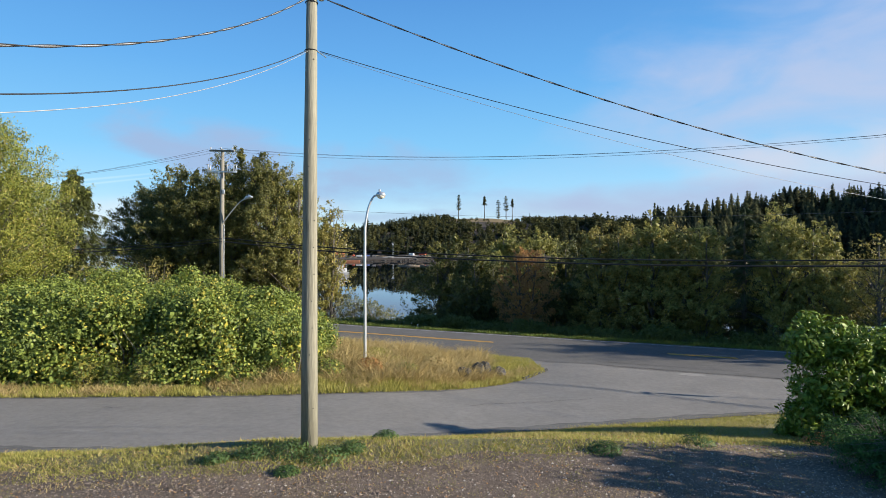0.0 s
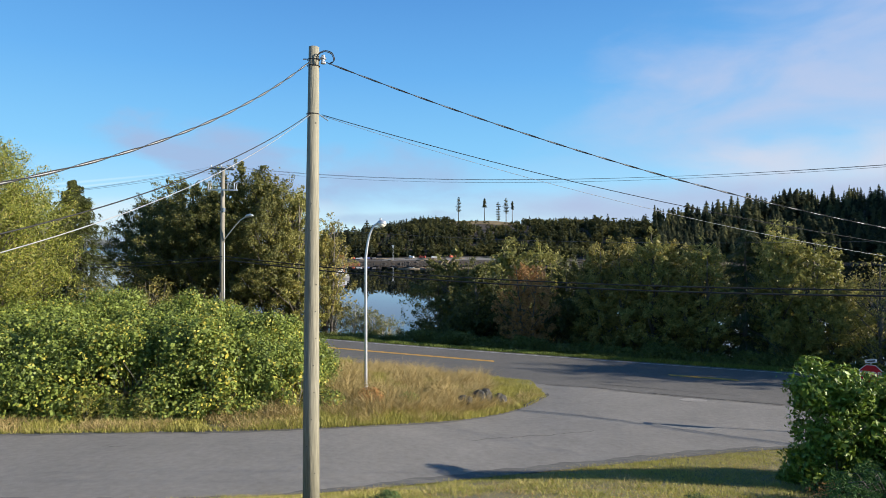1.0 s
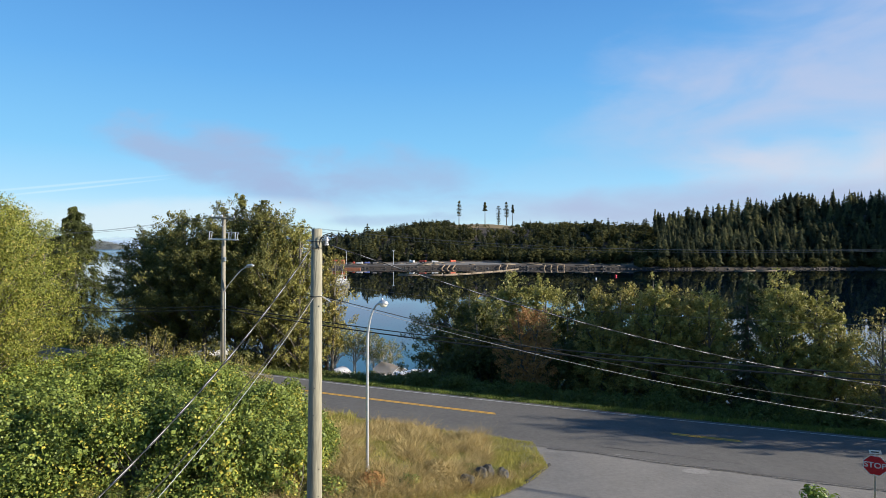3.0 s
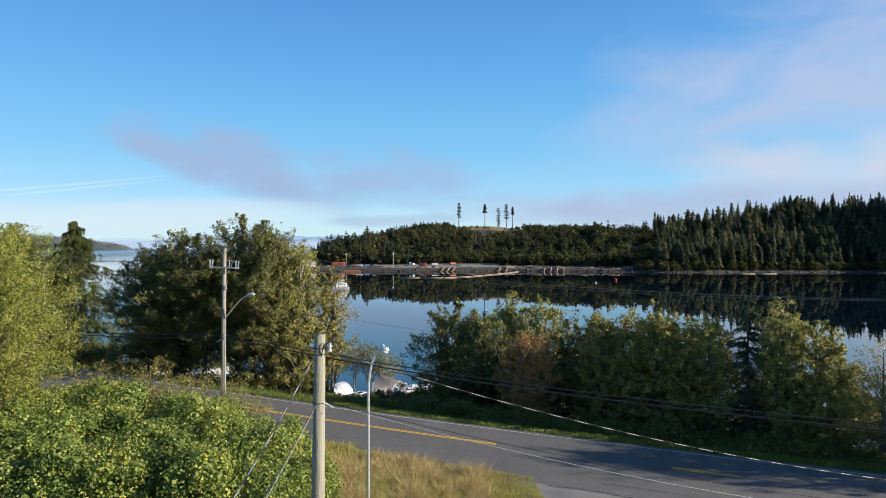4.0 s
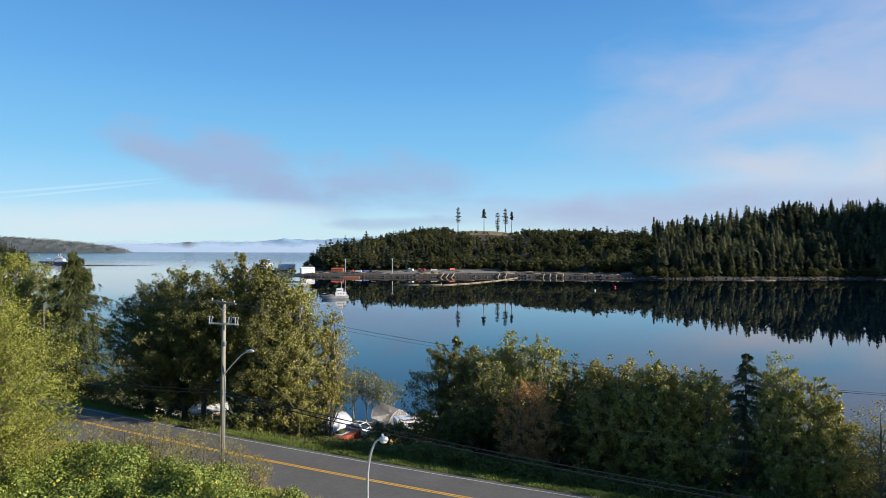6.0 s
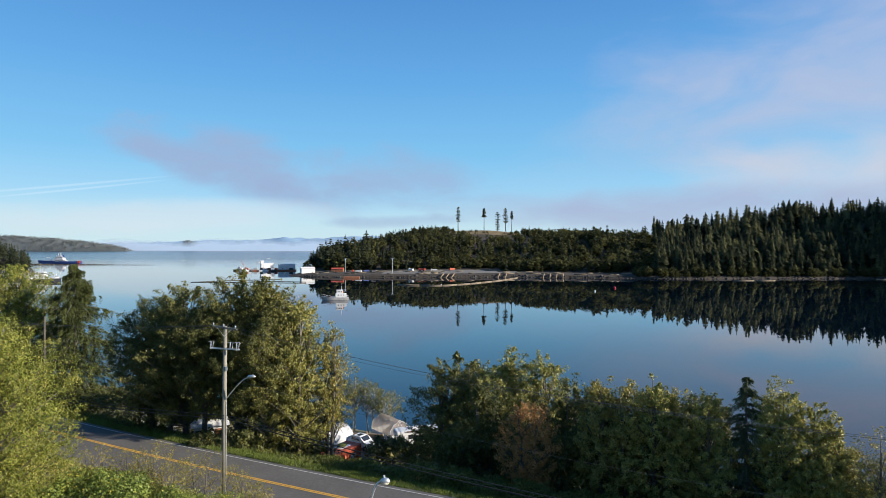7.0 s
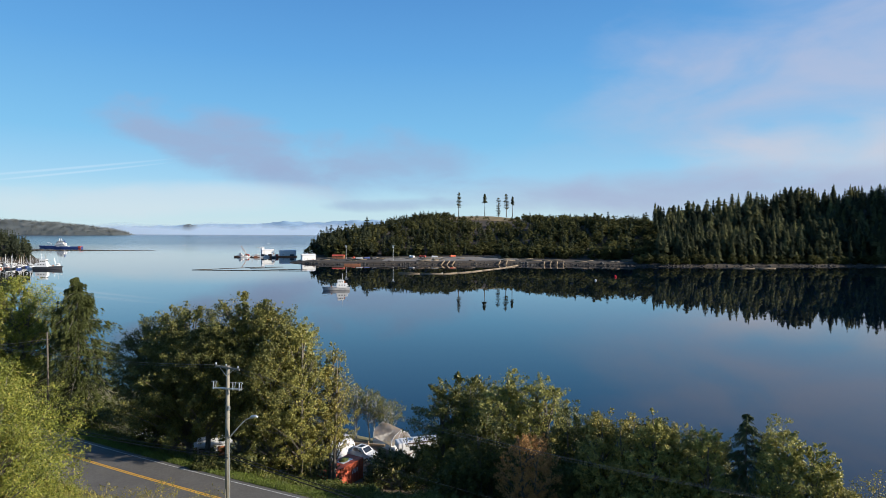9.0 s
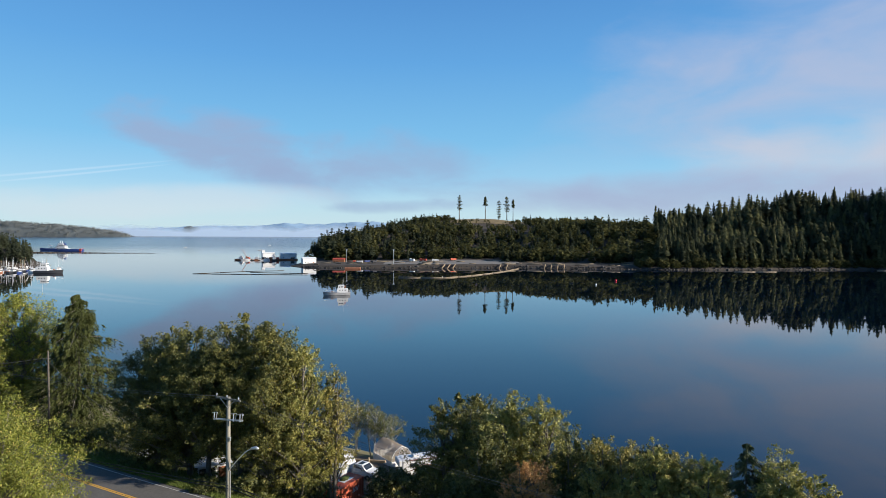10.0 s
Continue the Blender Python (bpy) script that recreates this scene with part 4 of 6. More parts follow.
sow("moss", "low green moss among gravel", mat_grass, 30000, (-9, 10), lambda x: x * 0 + 8.3, gravel_edge, 0.04, 0.014, 63, 1.1, 0.16, 0.9)
sow("dry_moss", "patches of dry brown moss and straw on gravel", mat_dry, 44000, (-9, 12), lambda x: x * 0 + 8.2, gravel_edge, 0.04, 0.012, 72, 0.8, 0.04, 1.2)
sow("roadside_grass", "yellow-green grass strip along the side street", mat_grass, 36000, (-32, 5.2), lambda x: far_edge(x) - 0.12, lambda x: far_edge(x) + 1.6, 0.2, 0.018, 64, 0.8, -0.4)
sow("roadside_dry_grass", "dry grass strip along the side street", mat_dry, 26000, (-32, 5.0), lambda x: far_edge(x) + 0.1, lambda x: far_edge(x) + 2.2, 0.26, 0.018, 65, 0.8, -0.1, 0.8)
sow("dry_grass", "tall dry golden grass on the island bank", mat_dry, 42000, (-8.5, 2.4), lambda x: far_edge(x) + 1.0, lambda x: np.maximum(white_line(x) - 9.6, far_edge(x) + 1), 0.42, 0.018, 66, 0.9, -0.05, 0.95, 1.0)
sow("island_grass", "green grass on the tip of the island", mat_grass, 60000, (-8, 5.2), lambda x: far_edge(x), lambda x: np.maximum(white_line(x) - 8.9, far_edge(x) + 0.2), 0.15, 0.016, 67, 0.5, -0.45)
strip("ground_island_gravel", np.arange(-2.6, 4.4, 0.2), lambda x: white_line(x) - 11.2 + 0.3 * np.sin(x * 1.3), lambda x: white_line(x) - 9.2 + 0.2 * np.sin(x * 2.1), 0.05, mat_gravel, "gravel strip at the back of the island", "ground", 6)
sow("rough_grass", "rough green and straw grass between thicket and road", mat_grass, 40000, (-48, -6), lambda x: np.maximum(far_edge(x) + 2, 30.0), lambda x: white_line(x) - 8.5, 0.4, 0.03, 73, 0.4, -0.5)
sow("far_verge_grass", "fresh green grass strip beyond the road, darkened for shade", mat_verge, 60000, (-60, 45), lambda x: white_line(x) + 0.55, lambda x: white_line(x) + 2.9, 0.2, 0.03, 68, 0.6, -0.6)
sow("bank_grass", "dark rough grass under the trees", mat_shrub, 46000, (-70, 45), lambda x: white_line(x) + 2.6, lambda x: white_line(x) + 22, 0.5, 0.06, 69, 0.3, -0.3, 0.5)


def weed(name, x, y, radius, height, leaf, count, size, seed, label, category="weed", slim=0.35, up=0.6):
    """A leafy rosette or low bush of single leaves."""
    rng = np.random.default_rng(seed)
    z = lands(x, y)
    root = thing(name, x, y, z, label, category)
    d = unit(rng, count)
    d[:, 2] = np.abs(d[:, 2])
    k = rng.uniform(0.3, 1, count) ** 0.5
    pos = d * k[:, None] * np.array([radius, radius, height])
    v, f = leaves(rng, pos, size, d + np.array([0, 0, up]), 0.1, slim)
    part("foliage", mesh_of("foliage", v, f, leaf), leaf, root)
    bm = bmesh.new()
    for i in range(6):
        w = i * 1.05 + seed
        add_tube(bm, [(0, 0, -0.03), (math.cos(w) * radius * 0.25, math.sin(w) * radius * 0.25, height * 0.45), (math.cos(w) * radius * 0.6, math.sin(w) * radius * 0.6, height * 0.75)], [0.008, 0.006, 0.003], 4, False)
    tagged(part("stem_tangle", bm, mat_bark, root), kind="stuff")
    return root


for i, (x, y, r, h) in enumerate(((-2.9, 11.15, 0.45, 0.3), (-2.2, 10.9, 0.5, 0.26), (-3.6, 11.1, 0.35, 0.22), (-1.75, 11.35, 0.3, 0.2), (-4.2, 10.9, 0.3, 0.18), (-2.7, 10.2, 0.25, 0.14), (3.1, 11.3, 0.35, 0.22), (5.3, 12.3, 0.4, 0.25), (-1.2, 12.3, 0.3, 0.2))):
    weed("weed", x, y, r, h, mat_clover, 900, 0.055, 300 + i, "leafy green weed at the foot of the verge")
for i, (x, y, r, h, m) in enumerate(((-13.9, 22.9, 0.55, 1.3, mat_grass), (-11.6, 22.8, 0.5, 1.2, mat_grass), (-8.6, 23.3, 0.5, 0.9, mat_grass), (-6.6, 24.3, 0.7, 0.8, mat_dry), (-12.8, 22.9, 0.6, 1.4, mat_willow), (-17.8, 22.7, 0.6, 1.0, mat_weed))):
    weed("broom_shrub", x, y, r, h, m, 900, 0.12, 320 + i, "feathery roadside shrub before the bramble thicket", "shrub", 0.16, 1.2)
for i, (x, y, r, h, m) in enumerate(((-3.2, 25.4, 0.7, 0.55, mat_rust), (-1.6, 26.0, 0.6, 0.5, mat_bramble), (1.2, 28.6, 0.7, 0.5, mat_weed), (2.2, 28.9, 0.6, 0.45, mat_weed), (-4.8, 24.6, 0.8, 0.6, mat_bramble), (-0.5, 27.6, 0.9, 0.7, mat_dry), (-5.8, 26.2, 0.9, 0.9, mat_bramble))):
    weed("bramble_bush", x, y, r, h, m, 700, 0.13, 340 + i, "low bramble and weed clump in dry grass", "bush", 0.5)
weed("fern_shrub", 9.6, 14.6, 0.6, 0.35, mat_rust, 420, 0.1, 361, "reddish low shrub at the foot of the hedge", "shrub", 0.5)
weed("fern_shrub", 10.9, 14.9, 0.7, 0.4, mat_weed, 420, 0.1, 362, "green low shrub at the foot of the hedge", "shrub", 0.5)

# laurel hedge and juniper beside the gravel lot
HEDGE = "clipped glossy green laurel hedge beside the junction"
thicket("laurel_hedge", 9.45, 13.0, 14.9, 16.6, 2.2, HEDGE, mat_hedge, 26000, 0.14, 71, "hedge", ragged=0.4, slim=0.42, lump=0.4, shoulder=0.06)
thicket("laurel_hedge", 12.4, 18.5, 14.8, 16.6, 2.2, HEDGE, mat_hedge, 30000, 0.14, 73, "hedge", ragged=0.4, slim=0.42, lump=0.4, shoulder=0.06)
# Out of view; this hedge is added only to shade the gravel.
thicket("laurel_hedge", 12.8, 16.5, 2.0, 10.4, 4.3, "unseen laurel hedge added to shade the gravel", mat_hedge, 24000, 0.24, 72, "hedge", ragged=0.25, slim=0.42, lump=0.5, shoulder=0.15)

# Second unseen hedge, taller and farther right, added for the same shade.
thicket("laurel_hedge", 19.6, 23.5, 5.0, 12.4, 4.4, "tall unseen laurel hedge added to shade the gravel lot", mat_hedge, 20000, 0.3, 74, "hedge", ragged=0.3, slim=0.5, lump=0.6, shoulder=0.1)


def juniper(x, y, seed):
    rng = np.random.default_rng(seed)
    z = lands(x, y)
    root = thing("juniper_shrub", x, y, z, "low spreading dark green juniper shrub on gravel", "shrub")
    pos = []
    bm = bmesh.new()
    for i in range(150):
        w = rng.uniform(0, 2 * math.pi)
        r = rng.uniform(0.4, 1.7)
        h = rng.uniform(0.25, 0.8)
        pts = [Vector((0, 0, 0)), Vector((math.cos(w) * r * 0.5, math.sin(w) * r * 0.5, h)), Vector((math.cos(w) * r, math.sin(w) * r, h * 0.85))]
        add_tube(bm, pts, [0.008, 0.005, 0.002], 4, False)
        s = rng.uniform(0.12, 1.0, 190)
        a, b, c = (np.array(p) for p in pts)
        p = np.outer((1 - s) ** 2, a) + np.outer(2 * s * (1 - s), b) + np.outer(s ** 2, c)
        pos.append(p + rng.normal(0, 0.05, p.shape))
    pos = np.concatenate(pos)
    out = pos / (np.linalg.norm(pos, axis=1, keepdims=True) + 0.01)
    v, f = leaves(rng, pos, 0.085, out * 0.3 + np.array([0, 0, 0.7]), -0.3, 0.3)
    part("foliage", mesh_of("foliage", v, f, mat_juniper), mat_juniper, root)
    tagged(part("stem_tangle", bm, mat_bark, root), kind="stuff")


juniper(8.9, 10.8, 81)
juniper(9.6, 12.6, 82)

# shrubs and undergrowth beyond the road
for i in range(17):
    x = -11 + i * 3.0
    y = float(white_line(x)) + 4.3
    thicket("verge_shrub", x - 1.9, x + 1.9, y - 1.3, y + 1.6, lands(x, y) + 1.25 + 0.25 * math.sin(i * 2.3) + (0.2 if 2 < i < 6 else 0.0) - (0.6 if i < 2 else 0.0), "leafy green shrub along the far road verge", mat_shrub, 3300, 0.16, 400 + i, "shrub", ragged=0.4, lump=0.5)
for i, (x, y, w, d, top) in enumerate(((12, 52, 6, 5, 0.6), (19, 48.5, 6, 5, 0.4), (26, 46, 6, 5, 0.2), (31, 43, 5, 5, -0.2), (3, 58, 8, 6, -1.2), (8, 56, 6, 6, -0.6), (-18, 66, 12, 8, -2.6), (-30, 72, 12, 8, -2.4), (-22, 60, 8, 4, -2.0), (-45, 76, 14, 7, -1.4), (36, 40, 6, 6, 0.6), (-7.0, 75.5, 6, 6, -7.6), (-1.5, 76, 6, 6, -7.0), (-17.5, 72.5, 6, 5, -5.5), (-19.5, 78.0, 5, 6, -5.6), (-22.0, 84.0, 6, 8, -5.4))):
    thicket("undergrowth_bush", x - w / 2, x + w / 2, y - d / 2, y + d / 2, top, "dark tangled undergrowth between the trees", mat_darkleaf, 3600, 0.3, 440 + i, "bush", ragged=0.7, lump=0.9)
tree("alder_sapling", -17.6, 42.6, 2.6, 1.6, "thin yellowing sapling at the foot of the pole", mat_alder_gold, 1100, 0.13, 460, clumps=30, clear=0.15, trunks=3, open_crown=0.4)
tree("alder_sapling", -20.4, 41.6, 3.4, 1.8, "thin yellowing sapling behind the thicket", mat_alder_gold, 1300, 0.13, 461, clumps=30, clear=0.15, trunks=3, open_crown=0.4)
tree("alder_sapling", -14.8, 41.5, 1.6, 1.4, "thin yellowing sapling at the foot of the pole", mat_alder_gold, 900, 0.13, 462, clumps=26, clear=0.15, trunks=2, open_crown=0.4)
for i, (x, y, top, r) in enumerate(((-22.6, 42.4, 2.6, 1.6), (-19.0, 40.8, 2.4, 1.5), (-12.9, 40.2, 0.9, 1.3), (-24.6, 41.6, 3.0, 1.6))):
    tree("alder_sapling", x, y, top, r, "thin yellowing sapling behind the thicket", mat_alder_gold, 1200, 0.13, 480 + i, clumps=26, clear=0.15, trunks=3, open_crown=0.4)
for i, (x, y, top, r) in enumerate(((-14.5, 96.0, -3.9, 2.4), (-11.8, 95.2, -4.6, 2.2), (-9.0, 94.0, -5.6, 2.4), (-17.5, 95.0, -3.6, 2.8))):
    tree("birch_tree", x, y, top, r, "thin pale-barked tree leaning over the shore", mat_alder, 2300, 0.2, 470 + i, bark=mat_birch, clumps=34, clear=0.45, trunks=2, open_crown=0.2)

# ---- rocks and kerb on the island ----
def boulder(x, y, size, seed, label="grey boulder at the tip of the grass island"):
    rng = np.random.default_rng(seed)
    bm = bmesh.new()
    bmesh.ops.create_icosphere(bm, subdivisions=3, radius=1.0)
    for v in bm.verts:
        k = 1 + 0.35 * noise.noise(v.co * 1.3 + Vector((seed, 0, 0))) + 0.12 * noise.noise(v.co * 4 + Vector((0, seed, 0)))
        v.co = Vector((v.co.x * size[0], v.co.y * size[1], v.co.z * size[2])) * k
    ob = new("boulder", bm_mesh("boulder", bm, mat_rock))
    ob.matrix_world = pose(x, y, lands(x, y) + size[2] * 0.45, 0, 0, seed * 47)
    return tagged(ob, label, "rock", "boulders on the island")


boulder(0.95, 27.1, (0.42, 0.36, 0.36), 3)
boulder(1.65, 27.9, (0.38, 0.32, 0.46), 4)
boulder(2.0, 28.25, (0.3, 0.34, 0.5), 5)
boulder(2.75, 28.7, (0.4, 0.3, 0.3), 6)
kerb = bmesh.new()
add_tube(kerb, [(x, float(far_edge(x)) + 0.05, lands(x, float(far_edge(x))) + 0.05) for x in np.arange(3.8, 5.5, 0.2)], 0.09, 6)
tagged(new("trim_kerb", bm_mesh("trim_kerb", kerb, mat_cable, True)), "low black asphalt kerb round the island tip", "kerb", kind="structure")
strip("trim_patch", np.arange(12.0, 13.4, 0.1), lambda x: 30.1 - 0.35 * np.sqrt(np.clip(1 - ((x - 12.7) / 0.7) ** 2, 0.01, 1)), lambda x: 30.1 + 0.45 * np.sqrt(np.clip(1 - ((x - 12.7) / 0.7) ** 2, 0.01, 1)), 0.032, mat_patch, "pale gravel-filled pothole", "road patch", 4)

# ---- metal, plastic, paint ----
mat_red = material("red_sign_paint", (0.45, 0.01, 0.02), (0.55, 0.02, 0.03), 6, 0.4)
mat_paint_white = material("white_paint", (0.5, 0.5, 0.5), (0.66, 0.66, 0.66), 2, 0.5)
mat_glass_dark = material("dark_window_glass", (0.012, 0.014, 0.017), (0.03, 0.034, 0.04), 2, 0.08, spec=0.8)
mat_rubber = material("black_rubber", (0.015, 0.015, 0.015), (0.035, 0.035, 0.035), 9, 0.85)
mat_chrome = material("bright_metal", (0.55, 0.55, 0.56), (0.7, 0.7, 0.7), 4, 0.2, metal=0.9)
mat_orange = material("faded_orange_steel", (0.3, 0.05, 0.022), (0.48, 0.1, 0.045), 1.2, 0.7)
mat_timber = material("weathered_timber", (0.16, 0.11, 0.06), (0.36, 0.27, 0.17), 3, 0.9, stretch=(1, 1, 0.2))
mat_boom = material("wet_boom_log", (0.02, 0.017, 0.014), (0.07, 0.056, 0.042), 0.4, 0.95, spec=0.1)
mat_log = material("floating_log", (0.08, 0.06, 0.04), (0.25, 0.2, 0.14), 0.4, 0.9)
mat_porcelain = material("grey_porcelain", (0.35, 0.36, 0.38), (0.6, 0.61, 0.62), 4, 0.3)
mat_lens = material("lamp_glass", (0.6, 0.55, 0.42), (0.75, 0.7, 0.58), 3, 0.2)
mat_hull_blue = material("blue_hull_paint", (0.015, 0.035, 0.14), (0.03, 0.06, 0.2), 0.4, 0.5)
mat_hull_black = material("black_hull_paint", (0.015, 0.016, 0.02), (0.04, 0.042, 0.05), 0.5, 0.5)
mat_hull_grey = material("grey_hull_paint", (0.14, 0.14, 0.145), (0.36, 0.36, 0.36), 0.5, 0.6)
mat_rust_steel = material("rusty_steel", (0.16, 0.06, 0.03), (0.34, 0.14, 0.07), 0.5, 0.8)
mat_roof = material("red_metal_roof", (0.35, 0.05, 0.03), (0.5, 0.09, 0.05), 0.4, 0.6)
mat_slab = material("pale_concrete_slab", (0.11, 0.098, 0.085), (0.2, 0.182, 0.16), 0.05, 0.95)
mat_tarp = material("white_tarpaulin", (0.3, 0.3, 0.31), (0.52, 0.52, 0.52), 1.5, 0.6, bump=0.4, bump_scale=3)
mat_brown_stripe = material("brown_stripe_paint", (0.12, 0.07, 0.06), (0.2, 0.12, 0.1), 3, 0.5)


def film_material():
    m = bpy.data.materials.new("cloudy_plastic_film")
    m.use_nodes = True
    t = m.node_tree
    t.nodes.clear()
    out = node(t, "ShaderNodeOutputMaterial")
    a = node(t, "ShaderNodeBsdfTranslucent", Color=(0.6, 0.52, 0.44, 1))
    b = node(t, "ShaderNodeBsdfPrincipled", Roughness=0.35)
    b.inputs["Base Color"].default_value = (0.5, 0.42, 0.36, 1)
    c = node(t, "ShaderNodeBsdfTransparent")
    m1, m2 = node(t, "ShaderNodeMixShader"), node(t, "ShaderNodeMixShader")
    m1.inputs[0].default_value, m2.inputs[0].default_value = 0.5, 0.58
    link(t, a.outputs[0], m1.inputs[1])
    link(t, b.outputs[0], m1.inputs[2])
    link(t, m1.outputs[0], m2.inputs[1])
    link(t, c.outputs[0], m2.inputs[2])
    link(t, m2.outputs[0], out.inputs[0])
    return m


mat_film = film_material()


# ---- pole fittings ----
def sphere(r, m=None, u=12, v=8):
    bm = bmesh.new()
    bmesh.ops.create_uvsphere(bm, u_segments=u, v_segments=v, radius=r, matrix=m or Matrix())
    return bm


def fit_near_pole(root):
    z0 = root.location.z
    top = 8.92 - z0
    for w in (0.0, 0.12):
        part("strap", tube([(0.06 + 0.118 * math.cos(a), 0.118 * math.sin(a), top - w) for a in np.linspace(0, 2 * math.pi, 17)], 0.008, 5), mat_cable, root)
    part("bolt", tube([(-0.14, 0, top + 0.02), (0.3, 0, top + 0.02)], 0.012, 8), mat_galv, root)
    bm = bmesh.new()
    for r, z in ((0.05, -0.07), (0.035, -0.03), (0.055, 0.02), (0.035, 0.06)):
        add_tube(bm, [(0.25, 0, top + z), (0.25, 0, top + z + 0.035)], r, 12)
    part("insulator", bm, mat_porcelain, root, "white porcelain spool insulator")
    loop = [(0.12, -0.1, top - 0.12), (0.17, -0.12, top + 0.07), (0.3, -0.1, top + 0.15), (0.43, -0.06, top + 0.12), (0.47, -0.02, top + 0.0), (0.38, 0, top - 0.06)]
    part("wire_loop", tube(smooth(loop), 0.009, 6), mat_cable, root, "black drip loop of cable")
    loop2 = [(x * 0.96 + 0.01, y - 0.03, z - 0.03) for x, y, z in loop]
    part("wire_loop", tube(smooth(loop2), 0.008, 6), mat_cable, root, "black drip loop of cable")
    low = 7.87 - z0
    part("strap", tube([(0.05 + 0.122 * math.cos(a), 0.122 * math.sin(a), low) for a in np.linspace(0, 2 * math.pi, 17)], 0.008, 5), mat_cable, root)
    part("hook", tube([(0.13, 0, low + 0.1), (0.16, -0.02, low), (0.22, 0, low - 0.04), (0.34, 0.03, low - 0.12)], 0.01, 6), mat_galv, root)
    rng = np.random.default_rng(9)
    for i in range(14):
        z = 0.8 + i * 0.52
        w = -math.pi / 2 + rng.uniform(-0.9, 0.9)
        r = 0.16 - 0.006 * z
        x = 0.008 * z + math.cos(w) * r
        part("nail_plug", sphere(0.012, Matrix.Translation((x, math.sin(w) * r, z)), 6, 4), mat_cable, root)


def fit_lamp(root):
    h = 7.5
    part("base_plate", tube([(0, 0, -0.05), (0, 0, 0.35)], [0.11, 0.085], 12), mat_galv, root)
    bm = bmesh.new()
    add_tube(bm, [(0.5, 0, h + 0.0), (0.56, 0, h + 0.02), (0.68, 0, h + 0.03), (0.85, 0, h + 0.0), (0.92, 0, h - 0.03)], [0.05, 0.1, 0.15, 0.13, 0.04], 14)
    part("head", bm, mat_galv, root, "grey metal lamp head", True)
    part("lens", sphere(0.15, Matrix.Translation((0.72, 0, h - 0.05)) @ Matrix.Diagonal((1.2, 1, 0.75, 1)), 14, 8), mat_lens, root, "round frosted glass bowl", True)
    part("sensor", tube([(0.66, 0, h + 0.15), (0.66, 0, h + 0.26)], 0.045, 10), mat_porcelain, root, "small light sensor cap")


def fit_tall_pole(root):
    z0 = root.location.z
    t = 11.05 - z0
    # top crossarm, nearly across the line of sight
    arm = pose(0.1, -0.12, t - 0.12, 0, 4, -20)
    part("crossarm", box((2.2, 0.1, 0.13), arm, 0.012), mat_pole_grey, root)
    for s in (-1, 1):
        a, b = arm @ Vector((s * 0.62, -0.06, -0.05)), Vector((0.06, -0.14, t - 0.75))
        part("arm_brace", tube([a, b], 0.02, 6), mat_galv, root)
    for s in (-1.02, -0.1, 0.95):
        p = arm @ Vector((s, 0, 0.06))
        bm = bmesh.new()
        for r, z in ((0.02, 0.0), (0.05, 0.06), (0.035, 0.1), (0.055, 0.13), (0.03, 0.17)):
            add_tube(bm, [p + Vector((0, 0, z)), p + Vector((0, 0, z + 0.04))], r, 10)
        part("insulator", bm, mat_porcelain, root)
    low = pose(0.12, -0.16, t - 1.65, 0, 1.5, -8)
    part("crossarm", box((2.3, 0.09, 0.11), low, 0.01), mat_galv, root, "pale lower crossarm with fuses")
    for s in (-1.05, 0.45, 0.95):
        p = low @ Vector((s, -0.06, 0.0))
        fuse = part("fuse_cutout", tube([p + Vector((0.0, -0.03, -0.05)), p + Vector((0.03, -0.06, 0.52))], [0.05, 0.04], 8), mat_porcelain, root, "white porcelain fuse cutout")
        part("fuse_clip", tube([p + Vector((-0.16, -0.04, 0.5)), p + Vector((0.22, -0.08, 0.54)), p + Vector((0.3, -0.08, 0.44))], 0.022, 6), mat_galv, fuse)
        part("fuse_tube", tube([p + Vector((0.22, -0.08, 0.45)), p + Vector((0.16, -0.08, 0.02))], 0.028, 6), mat_galv, fuse)
    part("lamp_arm", tube(smooth([(0.1, -0.1, 5.6 - z0), (0.6, -0.23, 6.2 - z0), (1.1, -0.37, 6.75 - z0), (1.55, -0.5, 7.18 - z0), (2.0, -0.62, 7.42 - z0)]), 0.04, 8), mat_galv, root, smooth=True)
    bm = bmesh.new()
    add_tube(bm, [(1.9, -0.6, 7.38 - z0), (2.05, -0.64, 7.46 - z0), (2.35, -0.72, 7.52 - z0), (2.55, -0.78, 7.5 - z0)], [0.05, 0.12, 0.13, 0.05], 10)
    part("lamp_head", bm, mat_galv, root, "grey cobra-head street light", True)
    part("conduit", tube([(0.19, -0.1, -0.1), (0.2, -0.1, 5.5), (0.22, -0.08, 8.2)], 0.035, 8), mat_galv, root)
    part("conduit", tube([(-0.1, -0.2, -0.1), (-0.07, -0.17, 4.6)], 0.025, 6), mat_pole_grey, root)
    part("meter_box", box((0.16, 0.12, 0.3), Matrix.Translation((0.22, -0.14, t - 3.1)), 0.02), mat_galv, root)


for ob in [o for o in scene.objects if o.name.startswith("utility_pole") or o.name.startswith("street_lamp")]:
    if ob.name == "utility_pole":
        fit_near_pole(ob)
    elif ob.name == "street_lamp":
        fit_lamp(ob)
    else:
        fit_tall_pole(ob)

small_pole = thing("utility_pole", -51.0, 75.5, lands(-51.0, 75.5), "brown wooden service pole beside the cedar", "utility pole")
part("shaft", tube([(0, 0, -0.3), (0, 0, 8.0 - small_pole.location.z)], [0.14, 0.1], 12), mat_pole_dark, small_pole, smooth=True)
part("bracket", tube([(-0.25, 0, 7.0 - small_pole.location.z), (0.25, 0, 7.0 - small_pole.location.z)], 0.03, 6), mat_galv, small_pole)


